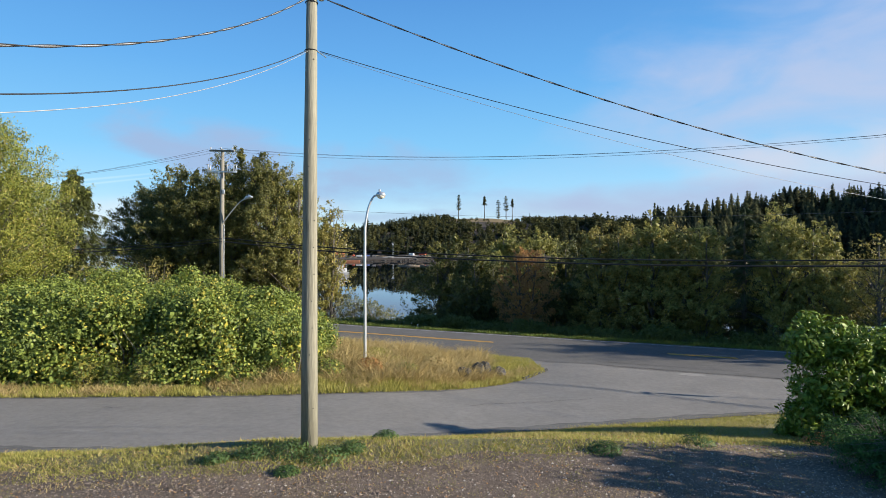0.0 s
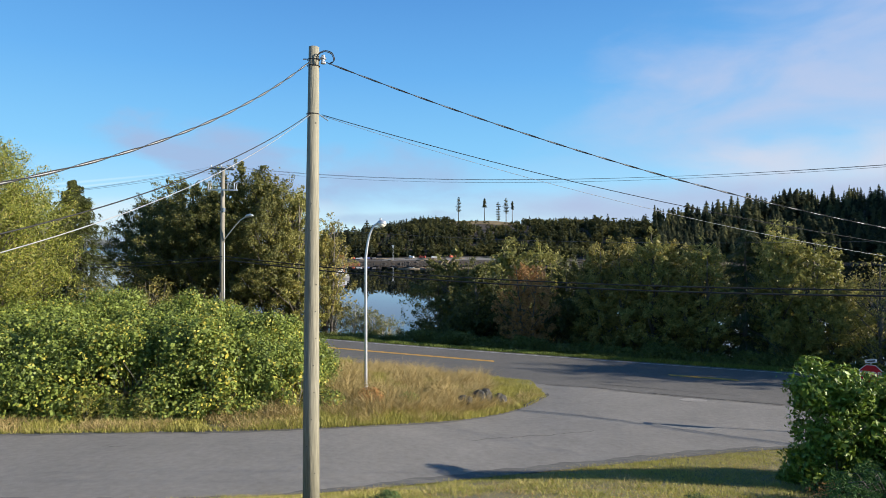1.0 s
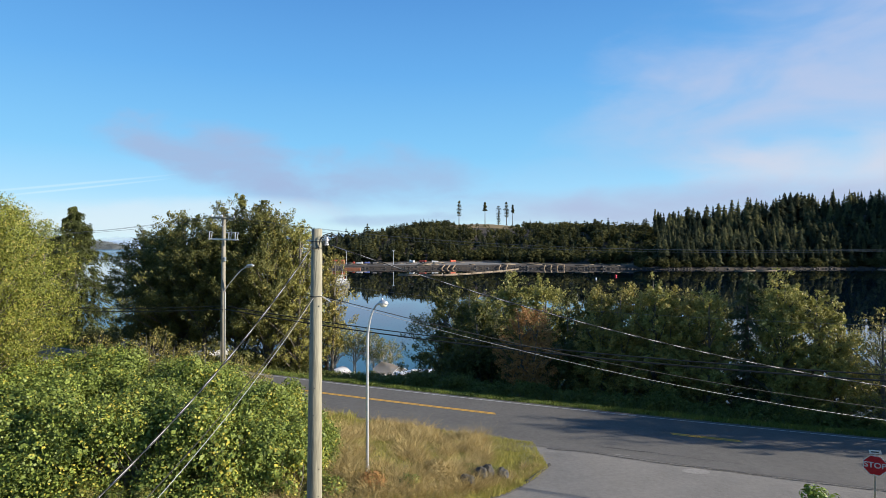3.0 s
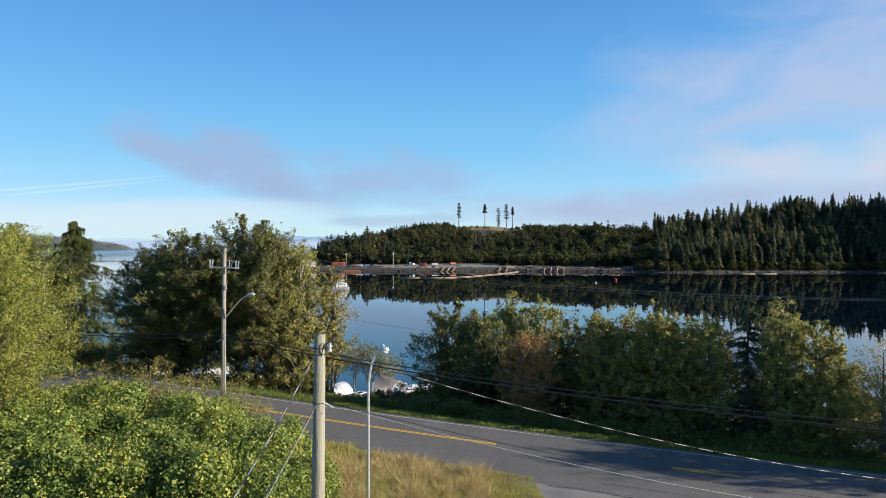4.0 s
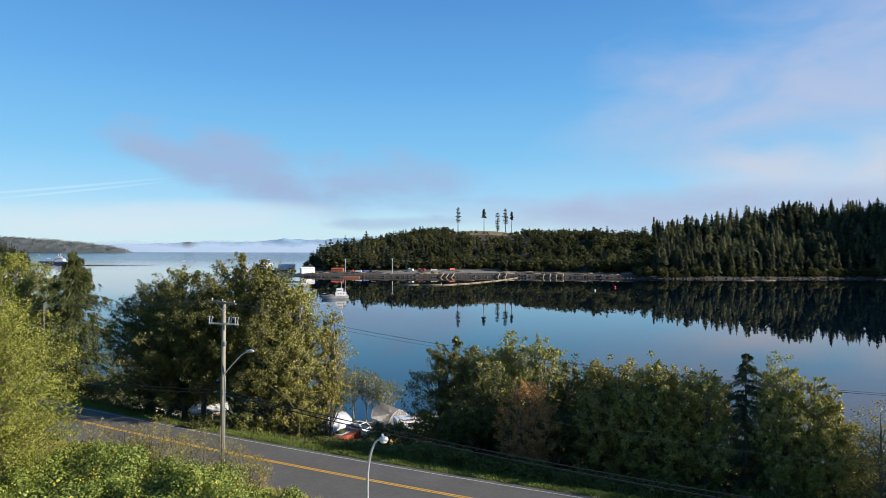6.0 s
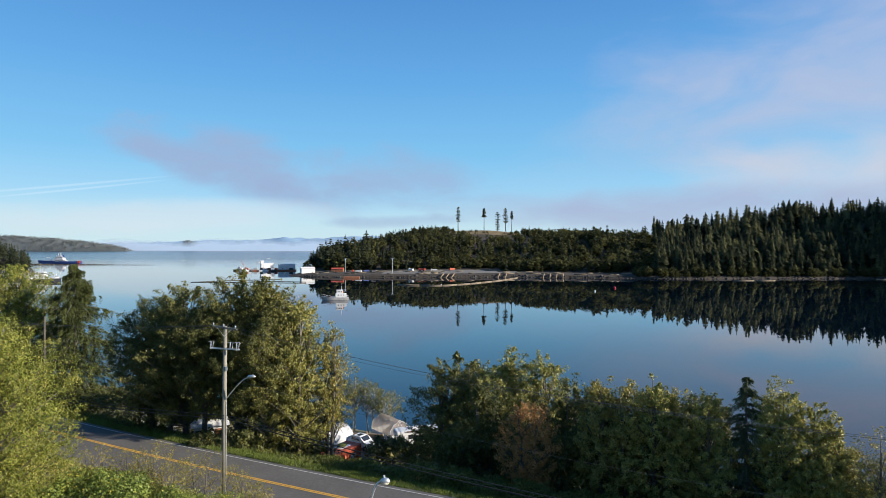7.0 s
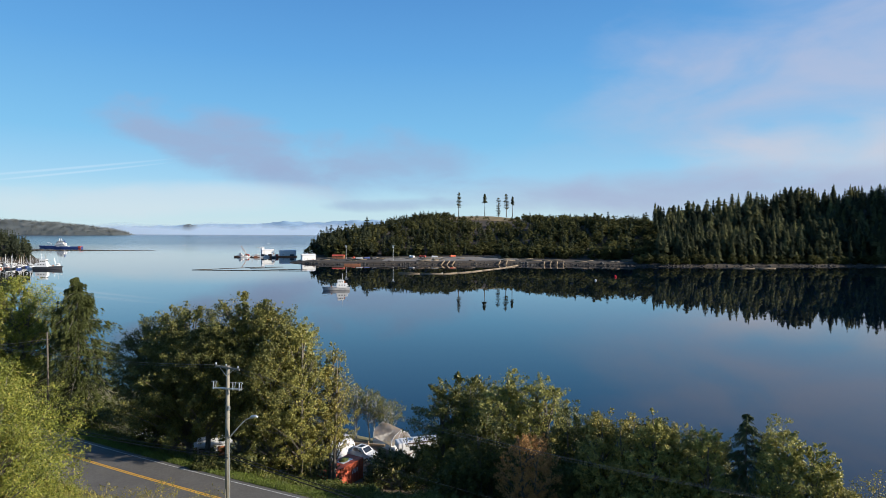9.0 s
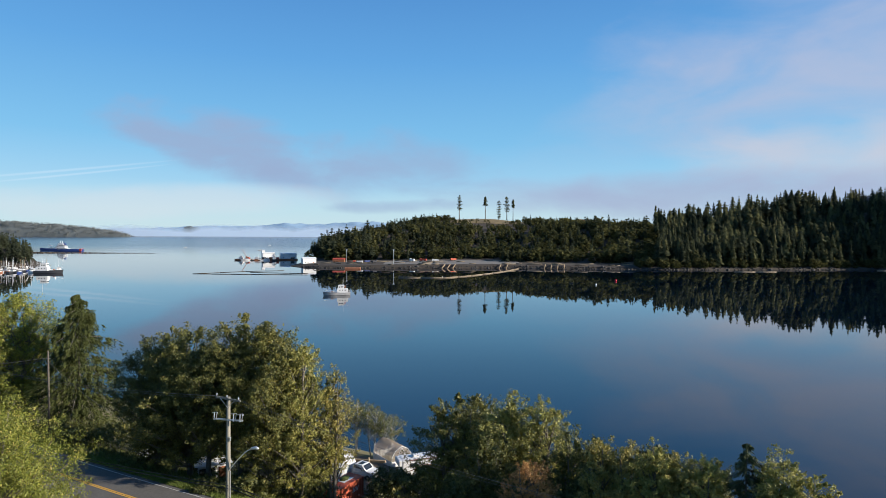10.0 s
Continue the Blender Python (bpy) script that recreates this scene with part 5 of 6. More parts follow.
def hang(a, b, sag, n=40):
    a, b = Vector(a), Vector(b)
    return [a.lerp(b, k) - Vector((0, 0, 4 * sag * k * (1 - k))) for k in np.linspace(0, 1, n)]


def cable(name, a, b, sag, radius, label, mat=mat_cable, category="cable"):
    ob = new(name, bm_mesh(name, tube(hang(a, b, sag), radius, 6), mat, True))
    return tagged(ob, label, category)


def twisted_cable(a, b, sag, label):
    """Bare neutral strand with two black conductors wound about it."""
    root = thing("service_cable", 0, 0, 0, label, "cable")
    line = hang(a, b, sag, 260)
    part("neutral_strand", tube(line[::6] + [line[-1]], 0.006, 6), mat_alu, root, "bare aluminium strand", True)
    for phase in (0.0, math.pi):
        pts = []
        run = 0.0
        for i, p in enumerate(line):
            if i:
                run += (p - line[i - 1]).length
            w = run / 0.62 * 2 * math.pi * 0.55 + phase
            d = (line[min(i + 1, len(line) - 1)] - line[max(i - 1, 0)]).normalized()
            s = d.cross(Vector((0, 0, 1))).normalized()
            pts.append(p + (s * math.cos(w) + d.cross(s) * math.sin(w)) * 0.01)
        part("conductor", tube(pts, 0.0072, 5), mat_cable, root, "black insulated conductor", True)


twisted_cable((-2.3, 11.5, 8.86), (19.0, 14.6, 4.86), 0.885, "twisted black and bare service cable from the pole")
twisted_cable((-2.6, 11.4, 8.84), (-5.0, 0.2, 5.1), 0.93, "twisted black and bare service cable from the pole")
cable("phone_cable", (-2.4, 11.55, 7.86), (18.5, 13.6, 4.57), 0.633, 0.007, "thin black phone cable from the pole", mat_cable)
cable("phone_cable", (-2.4, 11.55, 7.84), (18.5, 13.8, 4.25), 0.72, 0.004, "thin pale phone cable from the pole", mat_alu)
cable("phone_cable", (-2.6, 11.45, 7.86), (-5.0, -0.2, 4.73), 0.766, 0.007, "thin black phone cable from the pole")
cable("phone_cable", (-2.6, 11.45, 7.84), (-5.0, -0.2, 4.6), 0.85, 0.005, "thin pale phone cable from the pole", mat_alu)
for (dx, dy, dz), sag in (((-1.05, 0.25, 0.1), 2.6), ((0.0, -0.05, 0.12), 2.5), ((0.98, -0.45, 0.02), 2.45)):
    a = (-16.15 + dx, 43.25 + dy, 11.0 + dz)
    cable("power_line", a, (45.0 + dx * 0.6, 11.5 + dy * 2.0, 11.2 + dz * 0.5), sag, 0.0075, "thin bare power line along the road", mat_wire)
    cable("power_line", a, (-70.0 + dx * 0.3, 69.0 + dy * 2, 12.0), 1.6, 0.009, "thin bare power line along the road", mat_wire)
for z, r in ((4.55, 0.032), (4.3, 0.038)):
    cable("telephone_cable", (-15.95, 43.15, z), (45.0, 11.3, z + 0.8), 1.6, r, "thick black telephone cable along the road")
    cable("telephone_cable", (-16.15, 43.15, z), (-70.0, 69.5, z + 0.6), 1.3, r * 0.8, "thick black telephone cable along the road")
cable("power_line", (-16.05, 43.25, 7.3), (45.0, 11.4, 7.6), 2.0, 0.007, "thin bare power line along the road", mat_wire)
cable("service_line", (-51.0, 75.5, 7.1), (-75.0, 66.0, 7.6), 0.8, 0.02, "service cable from the wooden pole", mat_wire)
cable("service_line", (-51.0, 75.5, 6.9), (-80.0, 84.0, 3.6), 0.8, 0.02, "service cable from the wooden pole", mat_wire)
cable("service_line", (-51.0, 75.5, 6.6), (-36.0, 66.0, 2.0), 0.6, 0.015, "service cable from the wooden pole", mat_wire)


# ---- stop sign ----
def stop_sign(x, y, zc):
    z0 = lands(x, y)
    root = thing("stop_sign", x, y, z0, "red octagonal stop sign on a steel post", "road sign", turn=-34)
    h = zc - z0
    part("post", box((0.06, 0.06, h + 0.6), Matrix.Translation((0, 0.04, (h + 0.6) / 2 - 0.1)), 0.006), mat_galv, root)

    def octagon(r, depth, shift):
        bm = bmesh.new()
        bmesh.ops.create_cone(bm, cap_ends=True, segments=8, radius1=r, radius2=r, depth=depth, matrix=Matrix.Translation((0, shift, h)) @ pose(0, 0, 0, 90, 0, 0) @ pose(0, 0, 0, 0, 0, 22.5))
        return bm

    plate = part("plate", octagon(0.415, 0.006, 0.0), mat_paint_white, root, "white border of the sign")
    part("face", octagon(0.385, 0.006, -0.005), mat_red, root, "red sign face")
    curve = bpy.data.curves.new("lettering", "FONT")
    curve.body, curve.size, curve.align_x, curve.align_y, curve.extrude, curve.offset = "STOP", 0.3, "CENTER", "CENTER", 0.002, 0.006
    source = new("lettering", curve)
    me = bpy.data.meshes.new_from_object(source.evaluated_get(bpy.context.evaluated_depsgraph_get()))
    bpy.data.objects.remove(source)
    me.materials.clear()
    me.materials.append(mat_paint_white)
    text = part("lettering", me, mat_paint_white, root, "white letters reading STOP")
    text.matrix_local = pose(0, -0.012, h, 90, 0, 0)
    blade = part("name_plate", box((0.5, 0.012, 0.14), Matrix.Translation((0, 0, h + 0.53)) @ pose(0, 0, 0, 0, -14, -40), 0.004), mat_paint_white, root, "white street name plate")
    part("name_bar", box((0.34, 0.014, 0.05), Matrix.Translation((0, -0.002, h + 0.53)) @ pose(0, 0, 0, 0, -14, -40)), mat_hull_black, blade)


stop_sign(16.95, 23.5, 0.2)

# small white marker post by the hedge
marker = bm_mesh("marker_post", box((0.07, 0.05, 0.5), Matrix.Translation((0, 0, 0.2)), 0.01), mat_porcelain)
ob = new("marker_post", marker)
ob.matrix_world = pose(10.7, 15.2, lands(10.7, 15.2), 0, -4, 0)
tagged(ob, "small grey marker post at the foot of the hedge", "post")


# ---- yard below the road ----
def pickup(x, y, turn):
    z0 = lands(x, y)
    root = thing("pickup_truck", x, y, z0, "white crew-cab pickup truck parked in the yard", "truck", turn=turn)
    side = [(-2.85, 0.55), (-2.85, 1.15), (-0.95, 1.2), (-0.85, 1.72), (-0.6, 1.9), (0.75, 1.9), (1.45, 1.28), (2.75, 1.15), (2.95, 0.95), (2.95, 0.5)]
    bm = bmesh.new()
    for s in (-1, 1):
        ring = [bm.verts.new((a, s * (0.98 if b < 1.3 else 0.78), b)) for a, b in side]
        bm.faces.new(ring)
    bm.verts.ensure_lookup_table()
    n = len(side)
    for i in range(n):
        bm.faces.new([bm.verts[i], bm.verts[(i + 1) % n], bm.verts[n + (i + 1) % n], bm.verts[n + i]])
    bmesh.ops.bevel(bm, geom=bm.edges[:], offset=0.05, segments=2, affect="EDGES")
    body = part("body", bm, mat_paint_white, root)
    part("windscreen", box((0.02, 1.4, 0.75), pose(1.13, 0, 1.6, 0, -48, 0), 0.01), mat_glass_dark, root, "dark windscreen")
    for s in (-1, 1):
        for cx, w in ((0.35, 0.8), (-0.4, 0.65)):
            part("side_window", box((w, 0.02, 0.42), pose(cx, s * 0.86, 1.58, s * 17, 0, 0), 0.01), mat_glass_dark, root)
        part("headlight", box((0.08, 0.35, 0.2), pose(2.93, s * 0.72, 0.95, 0, 0, 0), 0.02), mat_chrome, root)
        part("mirror", box((0.12, 0.2, 0.2), pose(0.95, s * 1.08, 1.35, 0, 0, 0), 0.03), mat_hull_black, root)
        for cx in (-1.75, 1.85):
            wheel = part("wheel", tube([(cx, s * 0.72, 0.4), (cx, s * 1.0, 0.4)], 0.4, 18), mat_rubber, root)
            part("rim", tube([(cx, s * 0.98, 0.4), (cx, s * 1.02, 0.4)], 0.25, 12), mat_chrome, wheel)
    part("grille", box((0.06, 1.1, 0.3), pose(2.96, 0, 0.92, 0, 0, 0), 0.02), mat_hull_black, root)
    part("bumper", box((0.16, 1.95, 0.22), pose(2.98, 0, 0.58, 0, 0, 0), 0.04), mat_chrome, root)
    part("sunroof", box((0.7, 1.0, 0.02), pose(0.1, 0, 1.9, 0, 0, 0)), mat_glass_dark, root)
    part("truck_bed", box((1.75, 1.6, 0.04), pose(-1.9, 0, 1.17, 0, 0, 0)), mat_rubber, root)


def arch(width, height, n=14):
    return [(-width / 2 * math.cos(a), height * math.sin(a) ** 0.85) for a in np.linspace(0, math.pi, n)]


def greenhouse(x, y, turn):
    z0 = lands(x, y)
    root = thing("greenhouse", x, y, z0, "small plastic-film greenhouse on white boarded walls", "greenhouse", turn=turn)
    L, W, base = 5.2, 3.6, 1.1
    for s in (-1, 1):
        for k in range(5):
            part("wall_board", box((L, 0.05, 0.2), Matrix.Translation((0, s * W / 2, 0.11 + k * 0.22)), 0.01), mat_paint_white, root)
            part("wall_board", box((0.05, W, 0.2), Matrix.Translation((s * L / 2, 0, 0.11 + k * 0.22)), 0.01), mat_paint_white, root)
    line = [(-W / 2, base), (-W / 2 * 0.96, base + 0.7), (-W / 2 * 0.62, base + 1.5), (0, base + 2.05), (W / 2 * 0.62, base + 1.5), (W / 2 * 0.96, base + 0.7), (W / 2, base)]
    for i in range(7):
        a = -L / 2 + i * L / 6
        part("rib", tube([(a, p, q) for p, q in line], 0.045, 6), mat_timber if i not in (0, 6) else mat_paint_white, root)
    bm = bmesh.new()
    rows = [[bm.verts.new((a, p * 1.02, q + 0.03)) for p, q in line] for a in (-L / 2, L / 2)]
    for i in range(len(line) - 1):
        bm.faces.new([rows[0][i], rows[0][i + 1], rows[1][i + 1], rows[1][i]])
    part("film_cover", bm, mat_film, root, "cloudy plastic film cover", True)
    for s in (-1, 1):
        bm = bmesh.new()
        bm.faces.new([bm.verts.new((s * (L / 2 - 0.02), p, q)) for p, q in line])
        part("end_film", bm, mat_film, root)
        for p in (-0.9, 0.9):
            part("stud", tube([(s * L / 2, p, base), (s * L / 2, 0, base + 1.9)], 0.04, 4), mat_paint_white, root)


def caravan(x, y, turn):
    z0 = lands(x, y)
    root = thing("travel_trailer", x, y, z0, "white travel trailer with brown swoosh stripes", "trailer", turn=turn)
    part("body", box((7.0, 2.45, 2.3), Matrix.Translation((0, 0, 1.85)), 0.18), mat_paint_white, root, smooth=False)
    part("stripe", tube([(-3.3, -1.24, 1.2), (-2.0, -1.25, 1.5), (-0.5, -1.25, 2.2), (0.6, -1.25, 2.0), (2.0, -1.25, 1.3), (3.3, -1.24, 1.25)], 0.07, 6), mat_brown_stripe, root)
    part("stripe", tube([(-3.52, -0.9, 1.1), (-3.53, -0.3, 1.9), (-3.53, 0.4, 2.2), (-3.53, 0.9, 1.6)], 0.09, 6), mat_brown_stripe, root)
    for cx in (-1.8, 1.4):
        part("window", box((1.1, 0.04, 0.6), Matrix.Translation((cx, -1.24, 2.2)), 0.02), mat_glass_dark, root)
    part("end_window", box((0.04, 1.1, 0.6), Matrix.Translation((-3.5, 0.5, 2.35)), 0.02), mat_glass_dark, root)
    part("roof_vent", box((0.5, 0.5, 0.2), Matrix.Translation((0.6, 0, 3.08)), 0.05), mat_hull_black, root)
    part("air_conditioner", box((0.9, 0.7, 0.3), Matrix.Translation((-1.2, 0, 3.12)), 0.08), mat_paint_white, root)
    part("front_cap", box((0.8, 2.3, 0.9), Matrix.Translation((-3.6, 0, 2.5)), 0.16), mat_paint_white, root)
    for s in (-1, 1):
        for cx in (0.3, 1.15):
            part("wheel", tube([(cx, s * 1.0, 0.35), (cx, s * 1.22, 0.35)], 0.35, 14), mat_rubber, root)
    part("awning", tube([(-2.6, -1.3, 2.95), (2.6, -1.3, 2.95)], 0.09, 8), mat_brown_stripe, root)
    part("tow_bar", tube([(-3.5, 0, 0.55), (-4.6, 0, 0.5)], 0.06, 6), mat_hull_black, root)


def container(x, y, turn):
    z0 = lands(x, y)
    root = thing("shipping_container", x, y, z0, "faded orange-red steel shipping container under trees", "container", turn=turn)
    L, W, H = 6.06, 2.44, 2.6
    part("floor_frame", box((L, W, 0.18), Matrix.Translation((0, 0, 0.1)), 0.01), mat_orange, root)
    part("roof", box((L, W, 0.06), Matrix.Translation((0, 0, H - 0.03)), 0.01), mat_orange, root)
    for s in (-1, 1):
        bm = bmesh.new()
        line = [(-L / 2 + 0.05 + k * 0.135, s * (W / 2 - (0.02 if k % 4 < 2 else 0.07))) for k in range(45)]
        low = [bm.verts.new((a, b, 0.15)) for a, b in line]
        high = [bm.verts.new((a, b, H - 0.05)) for a, b in line]
        for k in range(44):
            bm.faces.new([low[k], low[k + 1], high[k + 1], high[k]])
        part("side_wall", bm, mat_orange, root)
        part("end_wall", box((0.05, W - 0.1, H - 0.2), Matrix.Translation((s * (L / 2 - 0.04), 0, H / 2)), 0.01), mat_orange, root)
        for q in (-1, 1):
            part("corner_post", box((0.14, 0.14, H), Matrix.Translation((s * (L / 2 - 0.07), q * (W / 2 - 0.07), H / 2)), 0.01), mat_orange, root)
    for k in range(3):
        part("mark_bar", box((0.02, 0.16, 0.5), pose(L / 2 - 0.0, -0.7 + k * 0.3, 1.5, 0, 0, 0)), mat_paint_white, root)
    for k in range(4):
        part("mark_bar", box((0.12, 0.02, 0.6), pose(0.9 + k * 0.3, -W / 2 - 0.012, 1.5, 0, 18, 0)), mat_paint_white, root)
    bm = sphere(1.0, Matrix.Translation((0.9, 0.2, H + 0.14)) @ Matrix.Diagonal((0.8, 0.5, 0.26, 1)), 16, 10)
    for v in bm.verts:
        v.co += Vector((noise.noise(v.co * 3), noise.noise(v.co * 3 + Vector((5, 0, 0))), noise.noise(v.co * 4) * 0.5)) * 0.12
    lump = new("tarpaulin", bm_mesh("tarpaulin", bm, mat_shrub, True))
    lump.matrix_world = root.matrix_world.copy()
    tagged(lump, "crumpled green tarpaulin on the container roof", "tarpaulin")
    board = new("board", bm_mesh("board", box((1.9, 1.2, 0.05), Matrix.Translation((0.9, 0.1, H + 0.03)), 0.01), mat_paint_white))
    board.matrix_world = root.matrix_world.copy()
    tagged(board, "pale board lying on the container roof", "board")


def tent(x, y, turn):
    z0 = lands(x, y)
    root = thing("storage_tent", x, y, z0, "white round-arched storage tent under trees", "tent", turn=turn)
    L, W, H = 7.0, 4.2, 2.9
    line = arch(W, H)
    n = 9
    bm = bmesh.new()
    rows = []
    for i in range(n):
        a = -L / 2 + L * i / (n - 1)
        k = 1.0 if i % 2 == 0 else 0.975
        rows.append([bm.verts.new((a, p * k, q * k)) for p, q in line])
    for r0, r1 in zip(rows, rows[1:]):
        for i in range(len(line) - 1):
            bm.faces.new([r0[i], r0[i + 1], r1[i + 1], r1[i]])
    part("cover", bm, mat_tarp, root, "white tarpaulin cover")
    for s in (0, n - 1):
        bm = bmesh.new()
        a = -L / 2 + L * s / (n - 1)
        bm.faces.new([bm.verts.new((a * 0.995, p, q)) for p, q in line])
        part("end_cover", bm, mat_tarp, root)
    for i in range(0, n, 2):
        a = -L / 2 + L * i / (n - 1)
        part("hoop", tube([(a, p * 1.005, q * 1.005) for p, q in line], 0.04, 6), mat_galv, root)


pickup(-11.9, 83.6, -32)
greenhouse(-8.2, 91.2, -52)
caravan(-3.1, 85.0, 18)
container(-13.2, 74.2, 60)
tent(-16.4, 82.6, 58)
strip("ground_yard", np.arange(-24, 8, 1.0), lambda x: white_line(x) + 17, lambda x: white_line(x) + 41, 0.04, mat_gravel, "dark gravel yard below the road", "ground", 26)
for i, (x, y, s, turn) in enumerate(((-39.5, 79.5, 1.25, 35), (-46.0, 92.0, 1.3, 10))):
    z0 = lands(x, y)
    root = thing("covered_boat", x, y, z0, "boat under a white cover half hidden by trees", "boat", turn=turn)
    part("cover", tube([(-2.6 * s, 0, 0.9), (-1.2 * s, 0, 1.5 * s), (1.0 * s, 0, 1.5 * s), (2.8 * s, 0, 0.9)], [0.5, 1.0 * s, 0.9 * s, 0.15], 12), mat_tarp, root, smooth=True)
    part("trailer_frame", box((5.0 * s, 1.2, 0.15), Matrix.Translation((0, 0, 0.4)), 0.02), mat_galv, root)
    for q in (-1, 1):
        part("wheel", tube([(-0.5, q * 0.7, 0.3), (-0.5, q * 0.9, 0.3)], 0.3, 12), mat_rubber, root)
for x, y in ((-16.6, 88.0), (-14.0, 88.6), (-11.4, 87.6)):
    ob = new("fence_post", bm_mesh("fence_post", tube([(0, 0, -0.3), (0, 0, 1.5)], 0.13, 8), mat_timber, True))
    ob.matrix_world = pose(x, y, lands(x, y))
    tagged(ob, "weathered round timber post at the yard's edge", "post", "posts at the yard's edge")
ob = new("timber_beam", bm_mesh("timber_beam", box((7.5, 0.35, 0.35), None, 0.03), mat_timber))
ob.matrix_world = pose(-12.6, 88.0, lands(-12.6, 88.0) + 0.9, 0, 0, -8)
tagged(ob, "long heavy timber beam along the yard's edge", "timber")
saw = thing("sawhorse", -12.2, 84.5, lands(-12.2, 84.5), "pale timber sawhorse in the yard", "sawhorse", turn=30)
part("top_rail", box((1.6, 0.12, 0.12), Matrix.Translation((0, 0, 1.2)), 0.01), mat_paint_white, saw)
for a in (-0.65, 0.65):
    for b in (-0.35, 0.35):
        part("leg", tube([(a, 0, 1.2), (a * 1.15, b, 0)], 0.05, 4), mat_paint_white, saw)


# ---- boats ----
def hull_mesh(L, W, D, sheer=0.5):
    """A displacement hull with raised bow (towards +x), keel at z below 0."""
    bm = bmesh.new()
    rows = []
    for i in range(13):
        k = i / 12
        half = W / 2 * (1 - max(0, (k - 0.55) / 0.45) ** 2.2) * (0.82 + 0.18 * min(1, k * 5)) + 0.02
        top = D * (0.55 + sheer * max(0, k - 0.25) ** 1.6 + 0.12 * (1 - k))
        x = -L / 2 + L * k
        rows.append([bm.verts.new((x + (0.06 * L * max(0, k - 0.8) / 0.2 if s else 0), q * half, z)) for q, z, s in ((1, top, 1), (0.96, 0.05 * D, 0), (0.55, -0.35 * D, 0), (-0.55, -0.35 * D, 0), (-0.96, 0.05 * D, 0), (-1, top, 1))])
    for r0, r1 in zip(rows, rows[1:]):
        for i in range(5):
            bm.faces.new([r0[i], r0[i + 1], r1[i + 1], r1[i]])
        bm.faces.new([r0[5], r0[0], r1[0], r1[5]])
    bm.faces.new(rows[0])
    bm.faces.new(rows[-1])
    return bm


def work_boat(x, y, L, turn, hull, label, seed, name="fishing_boat", group="", tall=1.0):
    rng = np.random.default_rng(seed)
    root = thing(name, x, y, SEA, label, "boat", group, turn=turn)
    W, D = L * 0.29, L * 0.16
    part("hull", hull_mesh(L, W, D), hull, root)
    part("deck_rail", tube([(-L * 0.48, W * 0.42, D * 1.0), (0, W * 0.5, D * 0.85), (L * 0.36, W * 0.3, D * 1.15), (L * 0.53, 0, D * 1.35), (L * 0.36, -W * 0.3, D * 1.15), (0, -W * 0.5, D * 0.85), (-L * 0.48, -W * 0.42, D * 1.0)], 0.06, 5), mat_paint_white, root)
    cx = -L * 0.2
    cabin = part("deckhouse", box((L * 0.42, W * 0.7, L * 0.16), Matrix.Translation((cx, 0, D * 0.6 + L * 0.08)), 0.06), mat_paint_white, root)
    z1 = D * 0.6 + L * 0.16
    wheel = part("wheelhouse", box((L * 0.24, W * 0.58, L * 0.13), Matrix.Translation((cx + L * 0.05, 0, z1 + L * 0.065)), 0.06), mat_paint_white, root)
    for s in (-1, 1):
        for k in range(3):
            part("window", box((L * 0.04, 0.03, L * 0.04), Matrix.Translation((cx - L * 0.01 + k * L * 0.06, s * W * 0.292, z1 + L * 0.065))), mat_glass_dark, wheel)
            part("window", box((L * 0.04, 0.03, L * 0.035), Matrix.Translation((cx - L * 0.1 + k * L * 0.1, s * W * 0.352, D * 0.6 + L * 0.1))), mat_glass_dark, cabin)
    part("front_window", box((0.03, W * 0.48, L * 0.045), Matrix.Translation((cx + L * 0.172, 0, z1 + L * 0.08))), mat_glass_dark, wheel)
    part("roof", box((L * 0.24, W * 0.64, 0.12), Matrix.Translation((cx + L * 0.05, 0, z1 + L * 0.135)), 0.03), mat_paint_white, root)
    top = z1 + L * 0.135
    part("mast", tube([(cx - L * 0.02, 0, top), (cx - L * 0.03, 0, top + L * 0.26 * tall)], [0.11, 0.05], 7), mat_paint_white, root)
    part("crosstree", tube([(cx - L * 0.025, -W * 0.2, top + L * 0.14 * tall), (cx - L * 0.025, W * 0.2, top + L * 0.14 * tall)], 0.05, 5), mat_paint_white, root)
    part("radar", tube([(cx + L * 0.06, -0.5, top + 0.5), (cx + L * 0.06, 0.5, top + 0.5)], 0.11, 6), mat_paint_white, root)
    part("funnel", tube([(cx - L * 0.1, 0, z1), (cx - L * 0.1, 0, z1 + L * 0.1)], [0.3, 0.26], 10), mat_rust_steel, root)
    part("boom", tube([(cx - L * 0.05, 0, top * 0.95), (-L * 0.46, rng.uniform(-1, 1), top * 1.1)], 0.07, 6), mat_galv, root)
    part("winch", tube([(L * 0.2, -W * 0.18, D * 0.9), (L * 0.2, W * 0.18, D * 0.9)], 0.4, 10), mat_rust_steel, root)
    part("hatch", box((L * 0.12, W * 0.3, 0.5), Matrix.Translation((L * 0.11, 0, D * 0.75)), 0.05), mat_porcelain, root)
    return root


work_boat(-66.5, 368.0, 16.0, 192, mat_hull_grey, "grey-hulled fishing vessel with white house on calm water", 1)


